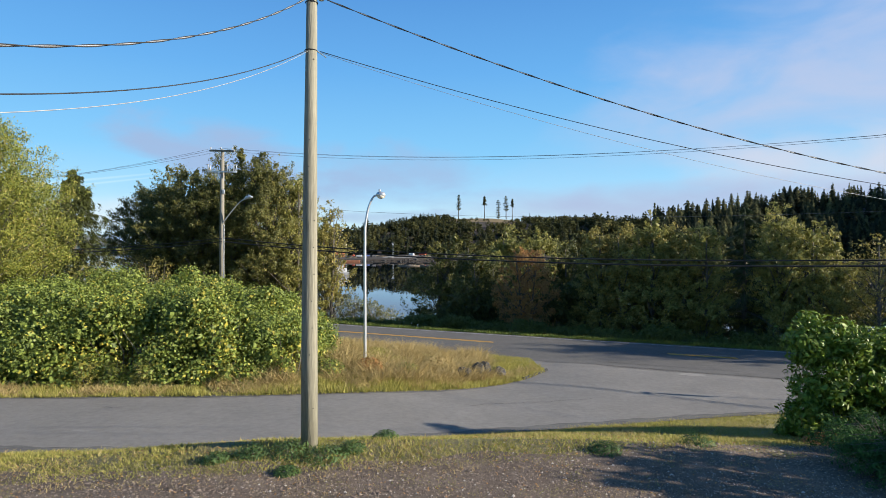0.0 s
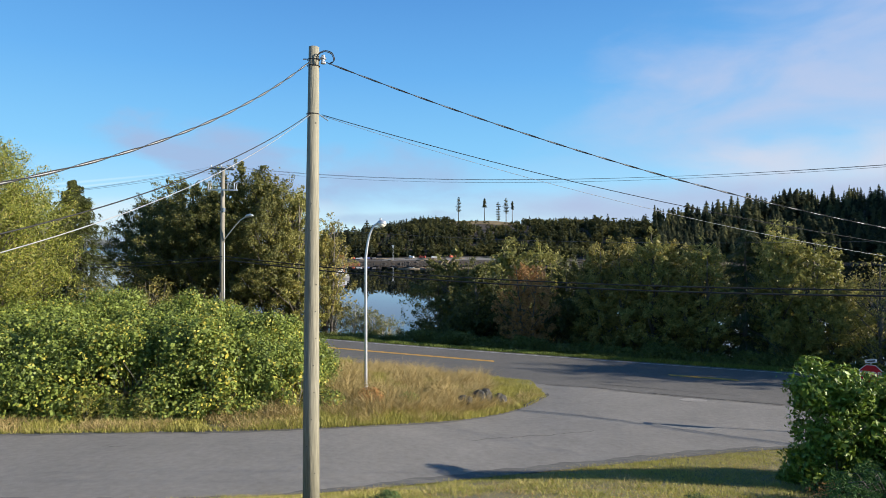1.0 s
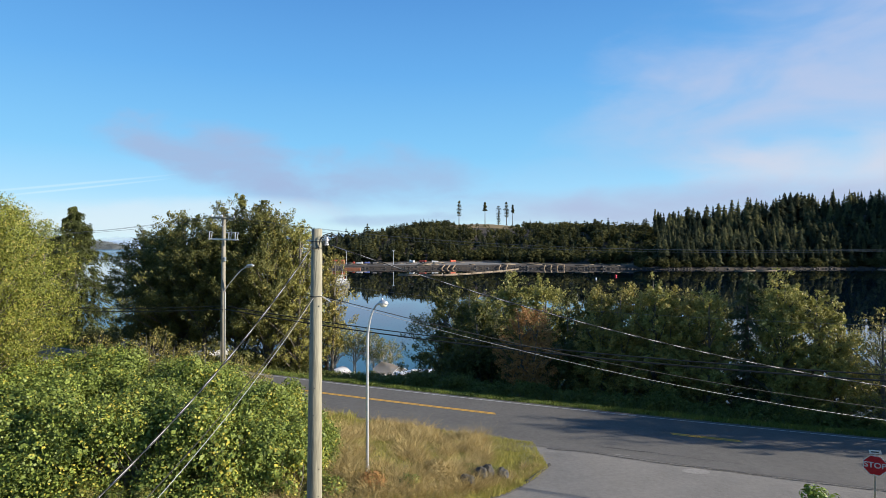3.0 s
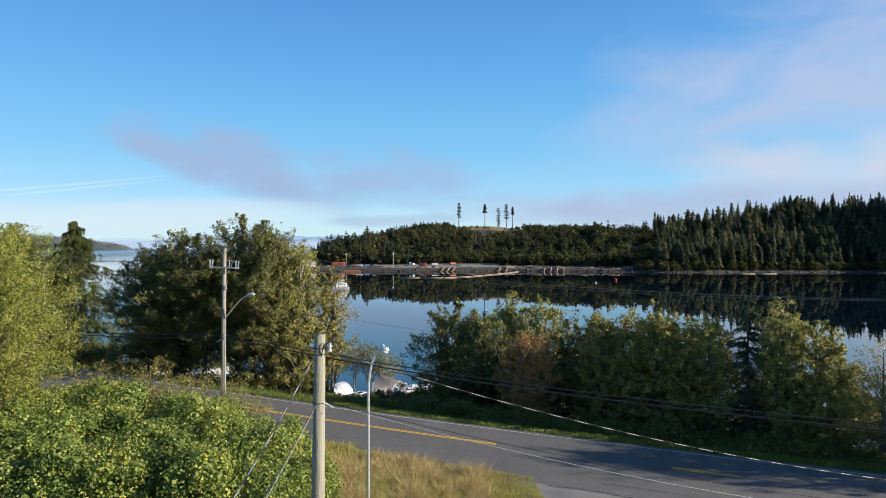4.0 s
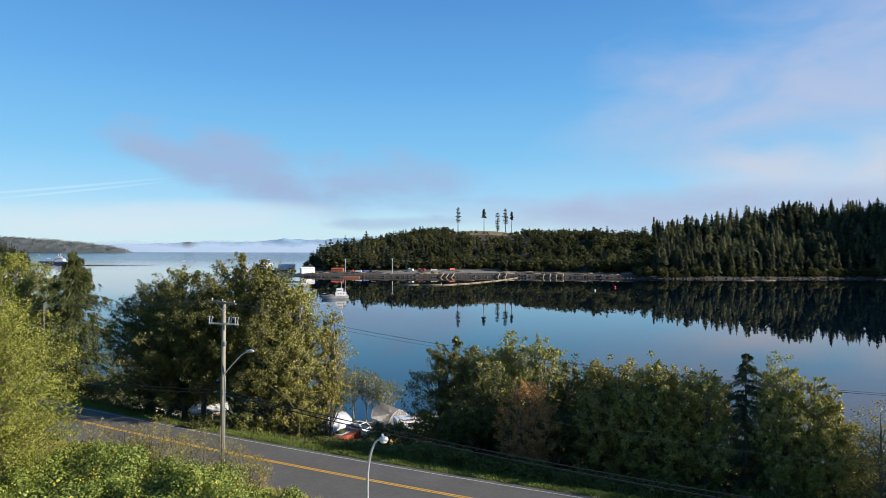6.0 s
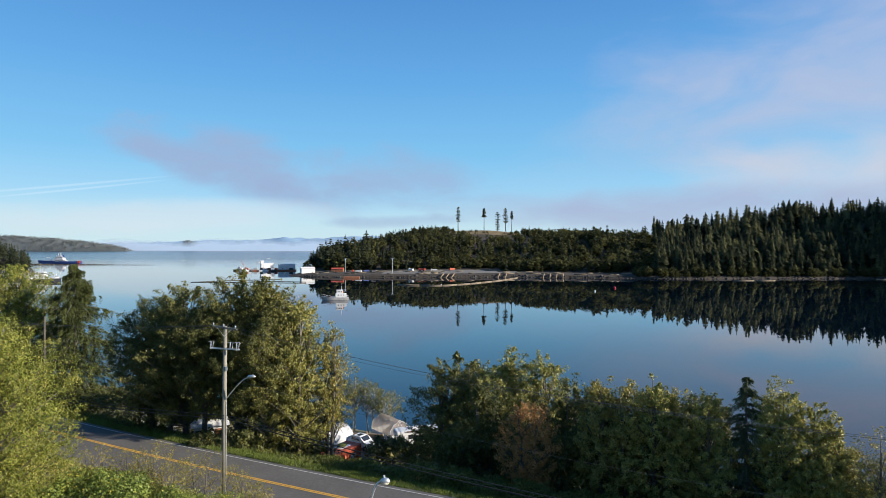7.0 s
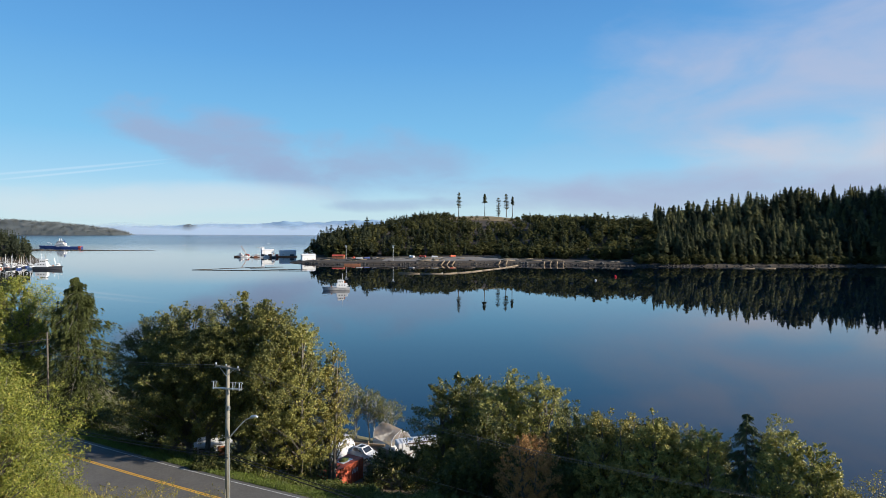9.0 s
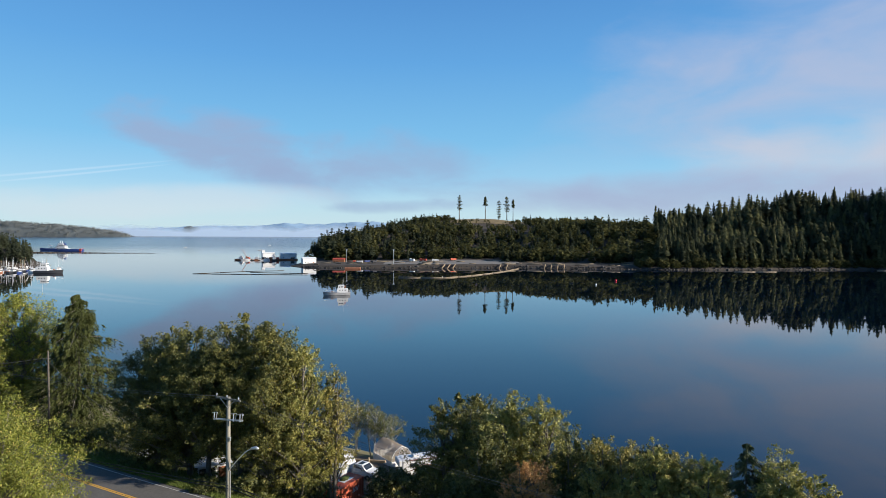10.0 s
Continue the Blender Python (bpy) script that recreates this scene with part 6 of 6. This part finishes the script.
def troller(x, y, L, turn, seed, hull, label):
    """A moored fishing boat with tall trolling poles."""
    rng = np.random.default_rng(seed)
    root = thing("moored_boat", x, y, SEA, label, "boat", "moored fishing fleet", turn=turn)
    W, D = L * 0.3, L * 0.16
    part("hull", hull_mesh(L, W, D), hull, root)
    part("cabin", box((L * 0.3, W * 0.6, L * 0.17), Matrix.Translation((L * 0.08, 0, D * 0.6 + L * 0.085)), 0.1), mat_paint_white, root)
    part("window_band", box((L * 0.31, W * 0.61, L * 0.045), Matrix.Translation((L * 0.08, 0, D * 0.6 + L * 0.12))), mat_glass_dark, root)
    part("mast", tube([(0, 0, D), (0, 0, L * rng.uniform(0.75, 1.0))], [0.16, 0.1], 6), mat_porcelain, root)
    for s in (-1, 1):
        part("trolling_pole", tube([(-L * 0.02, s * W * 0.4, D), (-L * rng.uniform(-0.1, 0.2), s * W * rng.uniform(0.3, 1.5), L * rng.uniform(0.6, 1.05))], [0.1, 0.06], 5), (mat_porcelain, mat_timber, mat_galv)[seed % 3], root)
    part("boom", tube([(0, 0, L * 0.35), (-L * 0.4, 0, L * 0.4)], 0.12, 5), mat_porcelain, root)
    return root


rng_fleet = np.random.default_rng(12)
for i in range(39):
    k = i % 13
    x = -486 + k * 8.2 + rng_fleet.uniform(-2, 2)
    y = 560 + (i // 13) * 16 + rng_fleet.uniform(-5, 5) + (x + 430) * 0.1
    troller(x, y, rng_fleet.uniform(11, 15), rng_fleet.uniform(60, 120), 600 + i, (mat_paint_white, mat_hull_black, mat_hull_grey, mat_rust_steel, mat_hull_blue)[int(rng_fleet.choice(5, p=(0.35, 0.25, 0.2, 0.12, 0.08)))], "moored fishing boat with tall poles in the harbour")
work_boat(-375.0, 560.0, 24.0, 8, mat_hull_black, "black-hulled fishing vessel with white house in the harbour", 5, tall=1.4)


def ship(x, y, L, turn, hull, label, aft=True):
    root = thing("cargo_ship", x, y, SEA, label, "ship", turn=turn)
    W, D = L * 0.16, L * 0.12
    part("hull", hull_mesh(L, W, D, 0.35), hull, root)
    c = -L * 0.28 if aft else L * 0.22
    z = D * 0.6
    for k, (l, w) in enumerate(((0.3, 0.8), (0.24, 0.74), (0.18, 0.66), (0.12, 0.56))):
        h = L * 0.05
        tier = part("deckhouse", box((L * l, W * w, h), Matrix.Translation((c, 0, z + h / 2)), 0.1), mat_paint_white, root)
        part("window_band", box((L * l * 1.005, W * w * 1.01, h * 0.3), Matrix.Translation((c, 0, z + h * 0.62))), mat_glass_dark, tier)
        z += h
    part("mast", tube([(c, 0, z), (c, 0, z + L * 0.1)], [0.6, 0.2], 6), mat_paint_white, root)
    part("funnel", box((L * 0.04, W * 0.3, L * 0.06), Matrix.Translation((c - L * 0.1, 0, z - L * 0.02)), 0.2), mat_hull_blue, root)
    part("crane", tube([(L * 0.05, 0, D * 0.6), (L * 0.05, 0, L * 0.18), (L * 0.2, 0, L * 0.2)], 0.7, 6), mat_paint_white, root)
    part("deck_cargo", box((L * 0.3, W * 0.7, L * 0.03), Matrix.Translation((L * 0.12, 0, D * 0.68)), 0.2), mat_porcelain, root)
    part("stern_block", box((L * 0.09, W * 0.9, D * 0.7), Matrix.Translation((-L * 0.455, 0, D * 0.42)), 0.3), mat_roof, root)


ship(-852.0, 1290.0, 58.0, 175, mat_hull_blue, "blue and white ship moored across the inlet")
ship(-787.0, 1240.0, 60.0, 178, mat_hull_blue, "blue ship with red stern moored across the inlet", False)
bm = bmesh.new()
rng_spit = np.random.default_rng(3)
for i in range(160):
    k = i / 160
    bmesh.ops.create_icosphere(bm, subdivisions=1, radius=1.0, matrix=pose(-880 + k * 330 + rng_spit.uniform(-2, 2), 1130 + rng_spit.uniform(-6, 6), SEA, 0, 0, rng_spit.uniform(0, 360)) @ Matrix.Diagonal((rng_spit.uniform(2, 5), 4, rng_spit.uniform(1.2, 3.4) * (1.15 - k), 1)))
tagged(new("rock_jetty", bm_mesh("rock_jetty", bm, mat_shore)), "low brown rock jetty across the harbour mouth", "jetty", kind="stuff")
for x, y in ((-700, 1600), (-560, 1900), (-420, 1350), (-300, 1500)):
    root = thing("sailing_boat", x, y, SEA, "small white sailing boat far out on the sea", "boat", "far sailing boats")
    part("hull", hull_mesh(9, 2.6, 1.6), mat_paint_white, root)
    part("mast", tube([(0, 0, 0.5), (0, 0, 11)], 0.12, 5), mat_porcelain, root)


# ---- buoys and log booms ----
def buoy(x, y, mat, r, label):
    root = thing("buoy", x, y, SEA, label, "buoy")
    part("float", sphere(r, Matrix.Translation((0, 0, r * 0.5)), 12, 8), mat, root, smooth=True)
    part("top_ring", tube([(0, 0, r * 1.3), (0, 0, r * 2.0)], r * 0.2, 6), mat, root)


buoy(141.7, 486.0, mat_red, 1.0, "round red mooring buoy on the water")
buoy(115.4, 447.0, mat_paint_white, 0.7, "white marker buoy on the water")
buoy(-1.0, 520.0, mat_paint_white, 0.6, "white float on the water")
buoy(-520.0, 2400.0, mat_hull_black, 3.0, "dark channel buoy far out")


def boom_log(a, b, r, mat, label="floating boom log on calm water", group="log boom"):
    ob = new("boom_log", bm_mesh("boom_log", tube([(*a, SEA + r * 0.3), (*b, SEA + r * 0.35)], [r, r * 0.8], 8), mat, True))
    return tagged(ob, label, "log", group)


def boom_line(points, step, r, seed, mat=mat_boom):
    rng = np.random.default_rng(seed)
    for p, q in zip(points, points[1:]):
        p, q = Vector(p), Vector(q)
        n = max(1, round((q - p).length / step))
        for i in range(n):
            a, b = p.lerp(q, (i + 0.01) / n), p.lerp(q, (i + 0.99) / n)
            boom_log((a.x, a.y + rng.uniform(-0.1, 0.1)), (b.x, b.y + rng.uniform(-0.1, 0.1)), r, mat)


boom_line([(-237, 557), (-180, 551), (-126, 547)], 22, 0.32, 1)
boom_line([(-237, 557), (-200, 595), (-165, 610)], 22, 0.28, 2)
boom_line([(-190, 580), (-130, 565)], 22, 0.28, 7)
boom_line([(-40, 520), (0, 512), (25, 540), (60, 600), (83, 655)], 20, 0.7, 3, mat_log)
boom_line([(300, 610), (345, 612)], 20, 0.6, 4, mat_log)
boom_line([(470, 640), (540, 645)], 25, 0.6, 5, mat_log)
boom_line([(-70, 590), (-20, 588), (30, 590)], 20, 0.35, 6)

# ---- far shore furniture ----

def far_strip(name, x0, x1, d0, d1, mat, label, lift=0.3):
    xs = np.arange(x0, x1 + 1, 8.0)
    ds = np.linspace(d0, d1, 5)
    gx, gd = np.meshgrid(xs, ds)
    gy = far_shore(gx) + gd
    z = far_land(gx, gy) + lift
    idx = np.arange(gx.size).reshape(gx.shape)
    f = np.stack([idx[:-1, :-1], idx[:-1, 1:], idx[1:, 1:], idx[1:, :-1]], -1).reshape(-1, 4)
    tagged(new(name, mesh_of(name, np.stack([gx, gy, z], -1).reshape(-1, 3), f, mat)), label, "ground", kind="structure")


far_strip("pavement_log_yard", -70, 90, 18, 75, mat_slab, "pale paved log sorting yard on the far shore")
far_strip("ground_log_yard", -150, 230, 5, 95, mat_shore, "bare earth log yard on the far shore", 0.15)


mat_cut = material("cleared_slope", (0.07, 0.055, 0.028), (0.24, 0.17, 0.075), 0.06, 1.0, bump=0.5, bump_scale=0.4)
far_strip("ground_clearing", 10, 150, 330, 480, mat_cut, "cleared hilltop with dry brown stubble", 0.4)


def far_rocks():
    rng = np.random.default_rng(8)
    n = 2600
    x = rng.uniform(-165, 640, n)
    d = rng.uniform(-4, 6, n)
    y = far_shore(x) + d
    z = far_land(x, y)
    s = rng.lognormal(-0.25, 0.45, n)[:, None]
    corner = np.array([[1, 0, 0], [0, 1, 0], [-1, 0, 0], [0, -1, 0], [0, 0, 0.8], [0, 0, -0.6]])
    v = np.stack([x, y, z], 1)[:, None, :] + corner[None] * s[:, :, None] * rng.uniform(0.5, 1.3, (n, 6, 3))
    tri = np.array([[0, 1, 4], [1, 2, 4], [2, 3, 4], [3, 0, 4], [1, 0, 5], [2, 1, 5], [3, 2, 5], [0, 3, 5]])
    f = (np.arange(n)[:, None, None] * 6 + tri[None]).reshape(-1, 3)
    tagged(new("shore_rocks", mesh_of("shore_rocks", v.reshape(-1, 3), f, mat_rock)), "broken rock along the far waterline", "rocks", kind="stuff")
    # driftwood and stacked logs on the yard
    for i in range(70):
        x = rng.uniform(-150, 220)
        d = rng.uniform(8, 80)
        y = float(far_shore(x)) + d
        w = rng.normal(0, 0.35)
        L = rng.uniform(6, 18)
        z = float(far_land(x, y)) + 0.5
        ob = new("log", bm_mesh("log", tube([(-L / 2, 0, 0), (L / 2, 0, 0)], [0.6, 0.4], 7), mat_log, True))
        ob.matrix_world = pose(x, y, z, 0, 0, math.degrees(w))
        tagged(ob, "bleached log lying on the far log yard", "log", "logs on the log yard")
    for x0 in (-2, 4, 10, 62, 70, 112, 119, 126, 133):
        y = float(far_shore(x0))
        ob = new("log_skid", bm_mesh("log_skid", tube([(0, -6, 0.2), (3.5, 8, 4.2)], 0.55, 6), mat_timber, True))
        ob.matrix_world = pose(x0, y, SEA)
        tagged(ob, "inclined timber skid on the rocky shore", "timber skid", "timber skids")


far_rocks()


def yard_mast(x, d, h):
    y = float(far_shore(x)) + d
    z = float(far_land(x, y))
    root = thing("light_mast", x, y, z, "tall steel floodlight mast on the log yard", "light mast")
    part("pole", tube([(0, 0, -0.5), (0, 0, h)], [0.35, 0.22], 8), mat_galv, root)
    part("lamp_bar", box((3.2, 0.4, 0.5), Matrix.Translation((0, 0, h)), 0.05), mat_galv, root)
    part("lamp_box", box((1.4, 0.8, 1.6), Matrix.Translation((0, -0.3, h - 1.4)), 0.1), mat_paint_white, root)


yard_mast(-58, 30, 17)
yard_mast(-118, 60, 16)


def shed(x, y, z, size, wall, roof, label, turn=0.0, name="shed"):
    root = thing(name, x, y, z, label, "building", turn=turn)
    L, W, H = size
    part("wall", box((L, W, H), Matrix.Translation((0, 0, H / 2)), 0.05), wall, root)
    bm = bmesh.new()
    pts = [(-L / 2 - 0.4, -W / 2 - 0.4, H), (-L / 2 - 0.4, W / 2 + 0.4, H), (-L / 2 - 0.4, 0, H + W * 0.22)]
    a = [bm.verts.new(p) for p in pts]
    b = [bm.verts.new((-p[0], p[1], p[2])) for p in pts]
    bm.faces.new(a)
    bm.faces.new(b)
    for i in range(3):
        bm.faces.new([a[i], a[(i + 1) % 3], b[(i + 1) % 3], b[i]])
    part("roof", bm, roof, root)
    for k in range(2):
        part("window", box((1.0, 0.06, 0.8), Matrix.Translation((-L * 0.32 + k * L * 0.2, -W / 2 - 0.03, 1.7))), mat_glass_dark, root)
    part("door", box((1.0, 0.08, 2.1), Matrix.Translation((L * 0.3, -W / 2 - 0.04, 1.05))), mat_rust_steel, root)


def float_deck(x, y, L, W, label, mat=mat_rust_steel):
    ob = new("barge", bm_mesh("barge", box((L, W, 2.4), Matrix.Translation((0, 0, 0.6)), 0.15), mat))
    ob.matrix_world = pose(x, y, SEA, 0, 0, 2)
    tagged(ob, label, "barge")


shed(-27.6, 69.6, lands(-27.6, 69.6), (3.4, 2.6, 2.5), mat_paint_white, mat_paint_white, "small white shed under the trees beside the road", 25, name="garden_shed")
# dock off the point: barges, sheds, crane
float_deck(-99, 644, 17, 5, "small rust-red barge moored against the log yard")
for x, y, size, turn in ((232, 1010, (14, 9, 10), 20), (262, 1020, (12, 9, 12), 10), (300, 1000, (12, 9, 15), 30)):
    shed(x, y, float(far_land(x, y)) - 0.5, size, mat_timber, mat_rust_steel, "brown house among trees on the far ridge", turn, name="ridge_house")
float_deck(-278, 850, 30, 10, "rust-red barge moored at the dock")
float_deck(-236, 858, 46, 9, "rusty work barge with white sheds")
shed(-254, 856, SEA + 1.8, (17, 7, 8), mat_paint_white, mat_paint_white, "tall white steel tower house on the dock", 28, name="dock_house")
shed(-262, 858, SEA + 1.8, (4, 5, 12), mat_paint_white, mat_porcelain, "white shed on the dock", 28, name="dock_house")
shed(-227, 862, SEA + 1.8, (23, 8, 6.5), mat_paint_white, mat_porcelain, "long white hall on the dock barge", 28, name="dock_house")
shed(-161, 705, SEA + 2.6, (16, 8, 6), mat_paint_white, mat_paint_white, "white hall at the point of land", 28, name="shore_house")
shed(-128, 722, SEA + 3.2, (14, 8, 4), mat_rust_steel, mat_roof, "low shed with red roof at the point", name="shore_house")
work_boat(-240, 840, 18, 95, mat_hull_black, "dark tugboat moored at the dock", 31, name="tugboat", tall=1.5)
work_boat(-292, 846, 15, 170, mat_rust_steel, "rust-red workboat at the end of the dock", 32, name="tugboat")
rng_dock = np.random.default_rng(44)
for i in range(8):
    m = (mat_rust_steel, mat_roof, mat_paint_white, mat_hull_black)[i % 4]
    ob = new("deck_container", bm_mesh("deck_container", box((rng_dock.uniform(3, 6), 2.5, rng_dock.uniform(1.8, 3.2)), Matrix.Translation((0, 0, 1.3)), 0.06), m))
    ob.matrix_world = pose(-290 + i * 10.5, 848 + rng_dock.uniform(-3, 3), SEA + 1.7, 0, 0, rng_dock.uniform(-15, 15))
    tagged(ob, "small steel container on the dock barge", "container", "containers on the dock")
for i in range(5):
    boat = troller(-290 + i * 9, 842 + rng_dock.uniform(-4, 4), rng_dock.uniform(9, 13), rng_dock.uniform(-20, 20), 650 + i, (mat_rust_steel, mat_paint_white, mat_hull_black)[i % 3], "small workboat moored along the dock")
    tagged(boat, group="workboats at the dock")
crane = thing("dock_crane", -284, 852, SEA + 1.8, "small rusty lattice crane on the barge", "crane")
part("cab", box((3, 3, 3), Matrix.Translation((0, 0, 1.5)), 0.2), mat_rust_steel, crane)
part("jib", tube([(0, 0, 3), (-7, 0, 14)], 0.35, 5), mat_rust_steel, crane)
for i, (x, d, m, s) in enumerate(((-100, 45, mat_paint_white, 1.0), (-92, 52, mat_hull_blue, 1.0), (-82, 40, mat_hull_black, 1.2), (-108, 55, mat_roof, 1.0), (-38, 60, mat_paint_white, 1.5), (-25, 66, mat_roof, 1.3), (-10, 62, mat_paint_white, 1.1), (12, 70, mat_orange, 1.2))):
    y = float(far_shore(x)) + d
    root = thing("yard_truck", x, y, float(far_land(x, y)) + 0.3, "parked work truck on the log yard", "truck", "trucks on the log yard", turn=i * 31)
    part("body", box((5.5 * s, 2.3, 1.6 * s), Matrix.Translation((-0.6, 0, 1.5 * s)), 0.12), m, root)
    part("cab", box((1.9, 2.2, 2.2 * s), Matrix.Translation((2.9 * s, 0, 1.5 * s)), 0.25), m, root)
    for cx in (-2.2, 2.6):
        for q in (-1, 1):
            part("wheel", tube([(cx, q * 0.8, 0.5), (cx, q * 1.15, 0.5)], 0.5, 10), mat_rubber, root)

# lone seed trees on the cleared hilltop
def seed_tree(x, y, top, height, bare, radius, seed):
    root = conifer("seed_tree", x, y, top, radius, "tall lone conifer standing on the cleared hilltop", seed, mat_fir, top - height, 11, 0.1, bare, 2.1, 30, 0.35)
    tagged(root, group="lone trees on the hilltop")


for i, (u, top, foot, bare, r) in enumerate(((812, 345, 389, 0.42, 7.0), (858, 348, 386, 0.62, 6.5), (882, 354, 387, 0.1, 6.0), (896, 347, 386, 0.35, 7.0), (907, 353, 386, 0.6, 5.0))):
    y = 1085.0
    seed_tree((u - 784) / 1046 * y - 0.4, y, 23.1 + (415 - top) / 1046 * y, (foot - top) / 1046 * y + 3, bare, r, 700 + i)

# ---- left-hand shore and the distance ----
# Ridge and island carry the haze in their own colour, lifted to grey.
mat_ridge = material("haze_tinted_ridge", (0.085, 0.1, 0.105), (0.13, 0.14, 0.135), 0.02, 1.0, second=0.6)
# Distance haze over the mountains is mixed into this pale blue.
mat_hazed_mountain = material("hazed_far_mountain", (0.20, 0.31, 0.44), (0.25, 0.37, 0.5), 0.002, 1.0)


def ridge(name, y, x0, x1, depth, profile, mat, label):
    """A long low hill, its crest by a height curve."""
    xs = np.linspace(x0, x1, 120)
    ks = np.linspace(-1, 1, 13)
    gx, gk = np.meshgrid(xs, ks)
    crest = np.interp(gx, *zip(*profile))
    rough = np.array([noise.noise(Vector((a * 0.012, b * 3, 1.0))) + 0.5 * noise.noise(Vector((a * 0.05, b * 5, 4.0))) for a, b in zip(gx.ravel(), gk.ravel())]).reshape(gx.shape)
    z = SEA - 3 + (crest + 3 + rough * 0.12 * crest) * np.clip(np.cos(gk * math.pi / 2), 0, 1) ** 0.7
    idx = np.arange(gx.size).reshape(gx.shape)
    f = np.stack([idx[:-1, :-1], idx[:-1, 1:], idx[1:, 1:], idx[1:, :-1]], -1).reshape(-1, 4)
    tagged(new(name, mesh_of(name, np.stack([gx, y + gk * depth, z], -1).reshape(-1, 3), f, mat, True)), label, "backdrop", kind="structure")


HEADLAND = ((-4300, 160), (-3650, 142), (-3223, 122), (-2812, 98), (-2483, 64), (-2330, 38), (-2265, 10), (-2240, 0))
# Headland trees, likewise paled by haze within the colour.
mat_headland = material("haze_tinted_headland_woods", (0.085, 0.1, 0.1), (0.15, 0.152, 0.138), 0.01, 1.0)
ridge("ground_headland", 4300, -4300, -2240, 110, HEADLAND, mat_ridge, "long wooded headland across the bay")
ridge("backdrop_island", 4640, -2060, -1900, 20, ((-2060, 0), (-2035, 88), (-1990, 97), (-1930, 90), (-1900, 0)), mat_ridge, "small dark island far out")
ridge("backdrop_mountains", 4780, -3200, 100, 60, ((-3200, 60), (-2200, 85), (-1900, 100), (-1500, 100), (-1250, 125), (-1100, 112), (-900, 122), (-600, 138), (-400, 120), (-200, 145), (100, 120)), mat_hazed_mountain, "far mountains with pale blue haze in their colour")


def fog_bank():
    m = bpy.data.materials.new("sea_fog")
    m.use_nodes = True
    t = m.node_tree
    t.nodes.clear()
    out = node(t, "ShaderNodeOutputMaterial")
    # The fog is painted on one flat sheet, pale and thinning upwards.
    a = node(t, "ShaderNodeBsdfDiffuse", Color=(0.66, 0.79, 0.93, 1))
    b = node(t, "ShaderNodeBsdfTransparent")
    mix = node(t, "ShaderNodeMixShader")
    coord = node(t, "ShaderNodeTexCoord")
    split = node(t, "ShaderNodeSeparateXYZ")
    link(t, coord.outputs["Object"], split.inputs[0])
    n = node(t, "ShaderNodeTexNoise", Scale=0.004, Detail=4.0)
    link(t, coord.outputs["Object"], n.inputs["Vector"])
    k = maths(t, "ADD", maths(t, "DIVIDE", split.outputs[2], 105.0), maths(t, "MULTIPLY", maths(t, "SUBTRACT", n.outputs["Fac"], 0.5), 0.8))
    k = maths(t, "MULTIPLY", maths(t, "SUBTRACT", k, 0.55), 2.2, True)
    link(t, k, mix.inputs[0])
    link(t, a.outputs[0], mix.inputs[1])
    link(t, b.outputs[0], mix.inputs[2])
    link(t, mix.outputs[0], out.inputs[0])
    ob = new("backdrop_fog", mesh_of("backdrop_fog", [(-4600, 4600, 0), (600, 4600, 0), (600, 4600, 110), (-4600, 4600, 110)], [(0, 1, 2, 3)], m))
    ob.matrix_world = pose(0, 0, SEA)
    tagged(ob, "pale lilac bank of sea fog on the horizon", "backdrop", kind="structure")


fog_bank()


def left_shore(x, y):
    k = np.clip((-x / y - 0.69) / 0.07, 0, 1) * np.clip((y - 655) / 40, 0, 1) * np.clip((800 - y) / 60, 0, 1)
    return SEA - 2 + 26 * k ** 0.7


sheet("ground_left_shore", np.arange(-900, -430, 15.0), np.arange(620, 1000, 15.0), left_shore, mat_shore, "wooded shore beyond the harbour", "land")


def left_woods():
    rng = np.random.default_rng(21)
    needle = [conifer_template(rng) for _ in range(5)]
    y = rng.uniform(664, 790, 420)
    x = -(0.70 + 0.26 * rng.uniform(0, 1, 420) ** 1.2) * y
    woods("harbour_woods", np.stack([x, y, left_shore(x, y) - 1], 1), rng.uniform(10, 24, 420), needle, mat_forest, "dark conifers on the harbour shore", 22, 1.3)

    x = -2250 - 1700 * rng.uniform(0, 1, 1500)
    k = rng.uniform(-0.95, 0.3, 1500)
    crest = np.interp(x, *zip(*HEADLAND))
    z = SEA - 3 + (crest + 3) * np.cos(k * math.pi / 2) ** 0.7 - 7
    broad = [round_template(rng, 24) for _ in range(5)]
    woods("headland_woods", np.stack([x, 4300 + k * 110, z], 1), rng.uniform(12, 24, 1500), broad, mat_headland, "mixed woods on the far headland, haze in their colour", 23, 1.2)


left_woods()
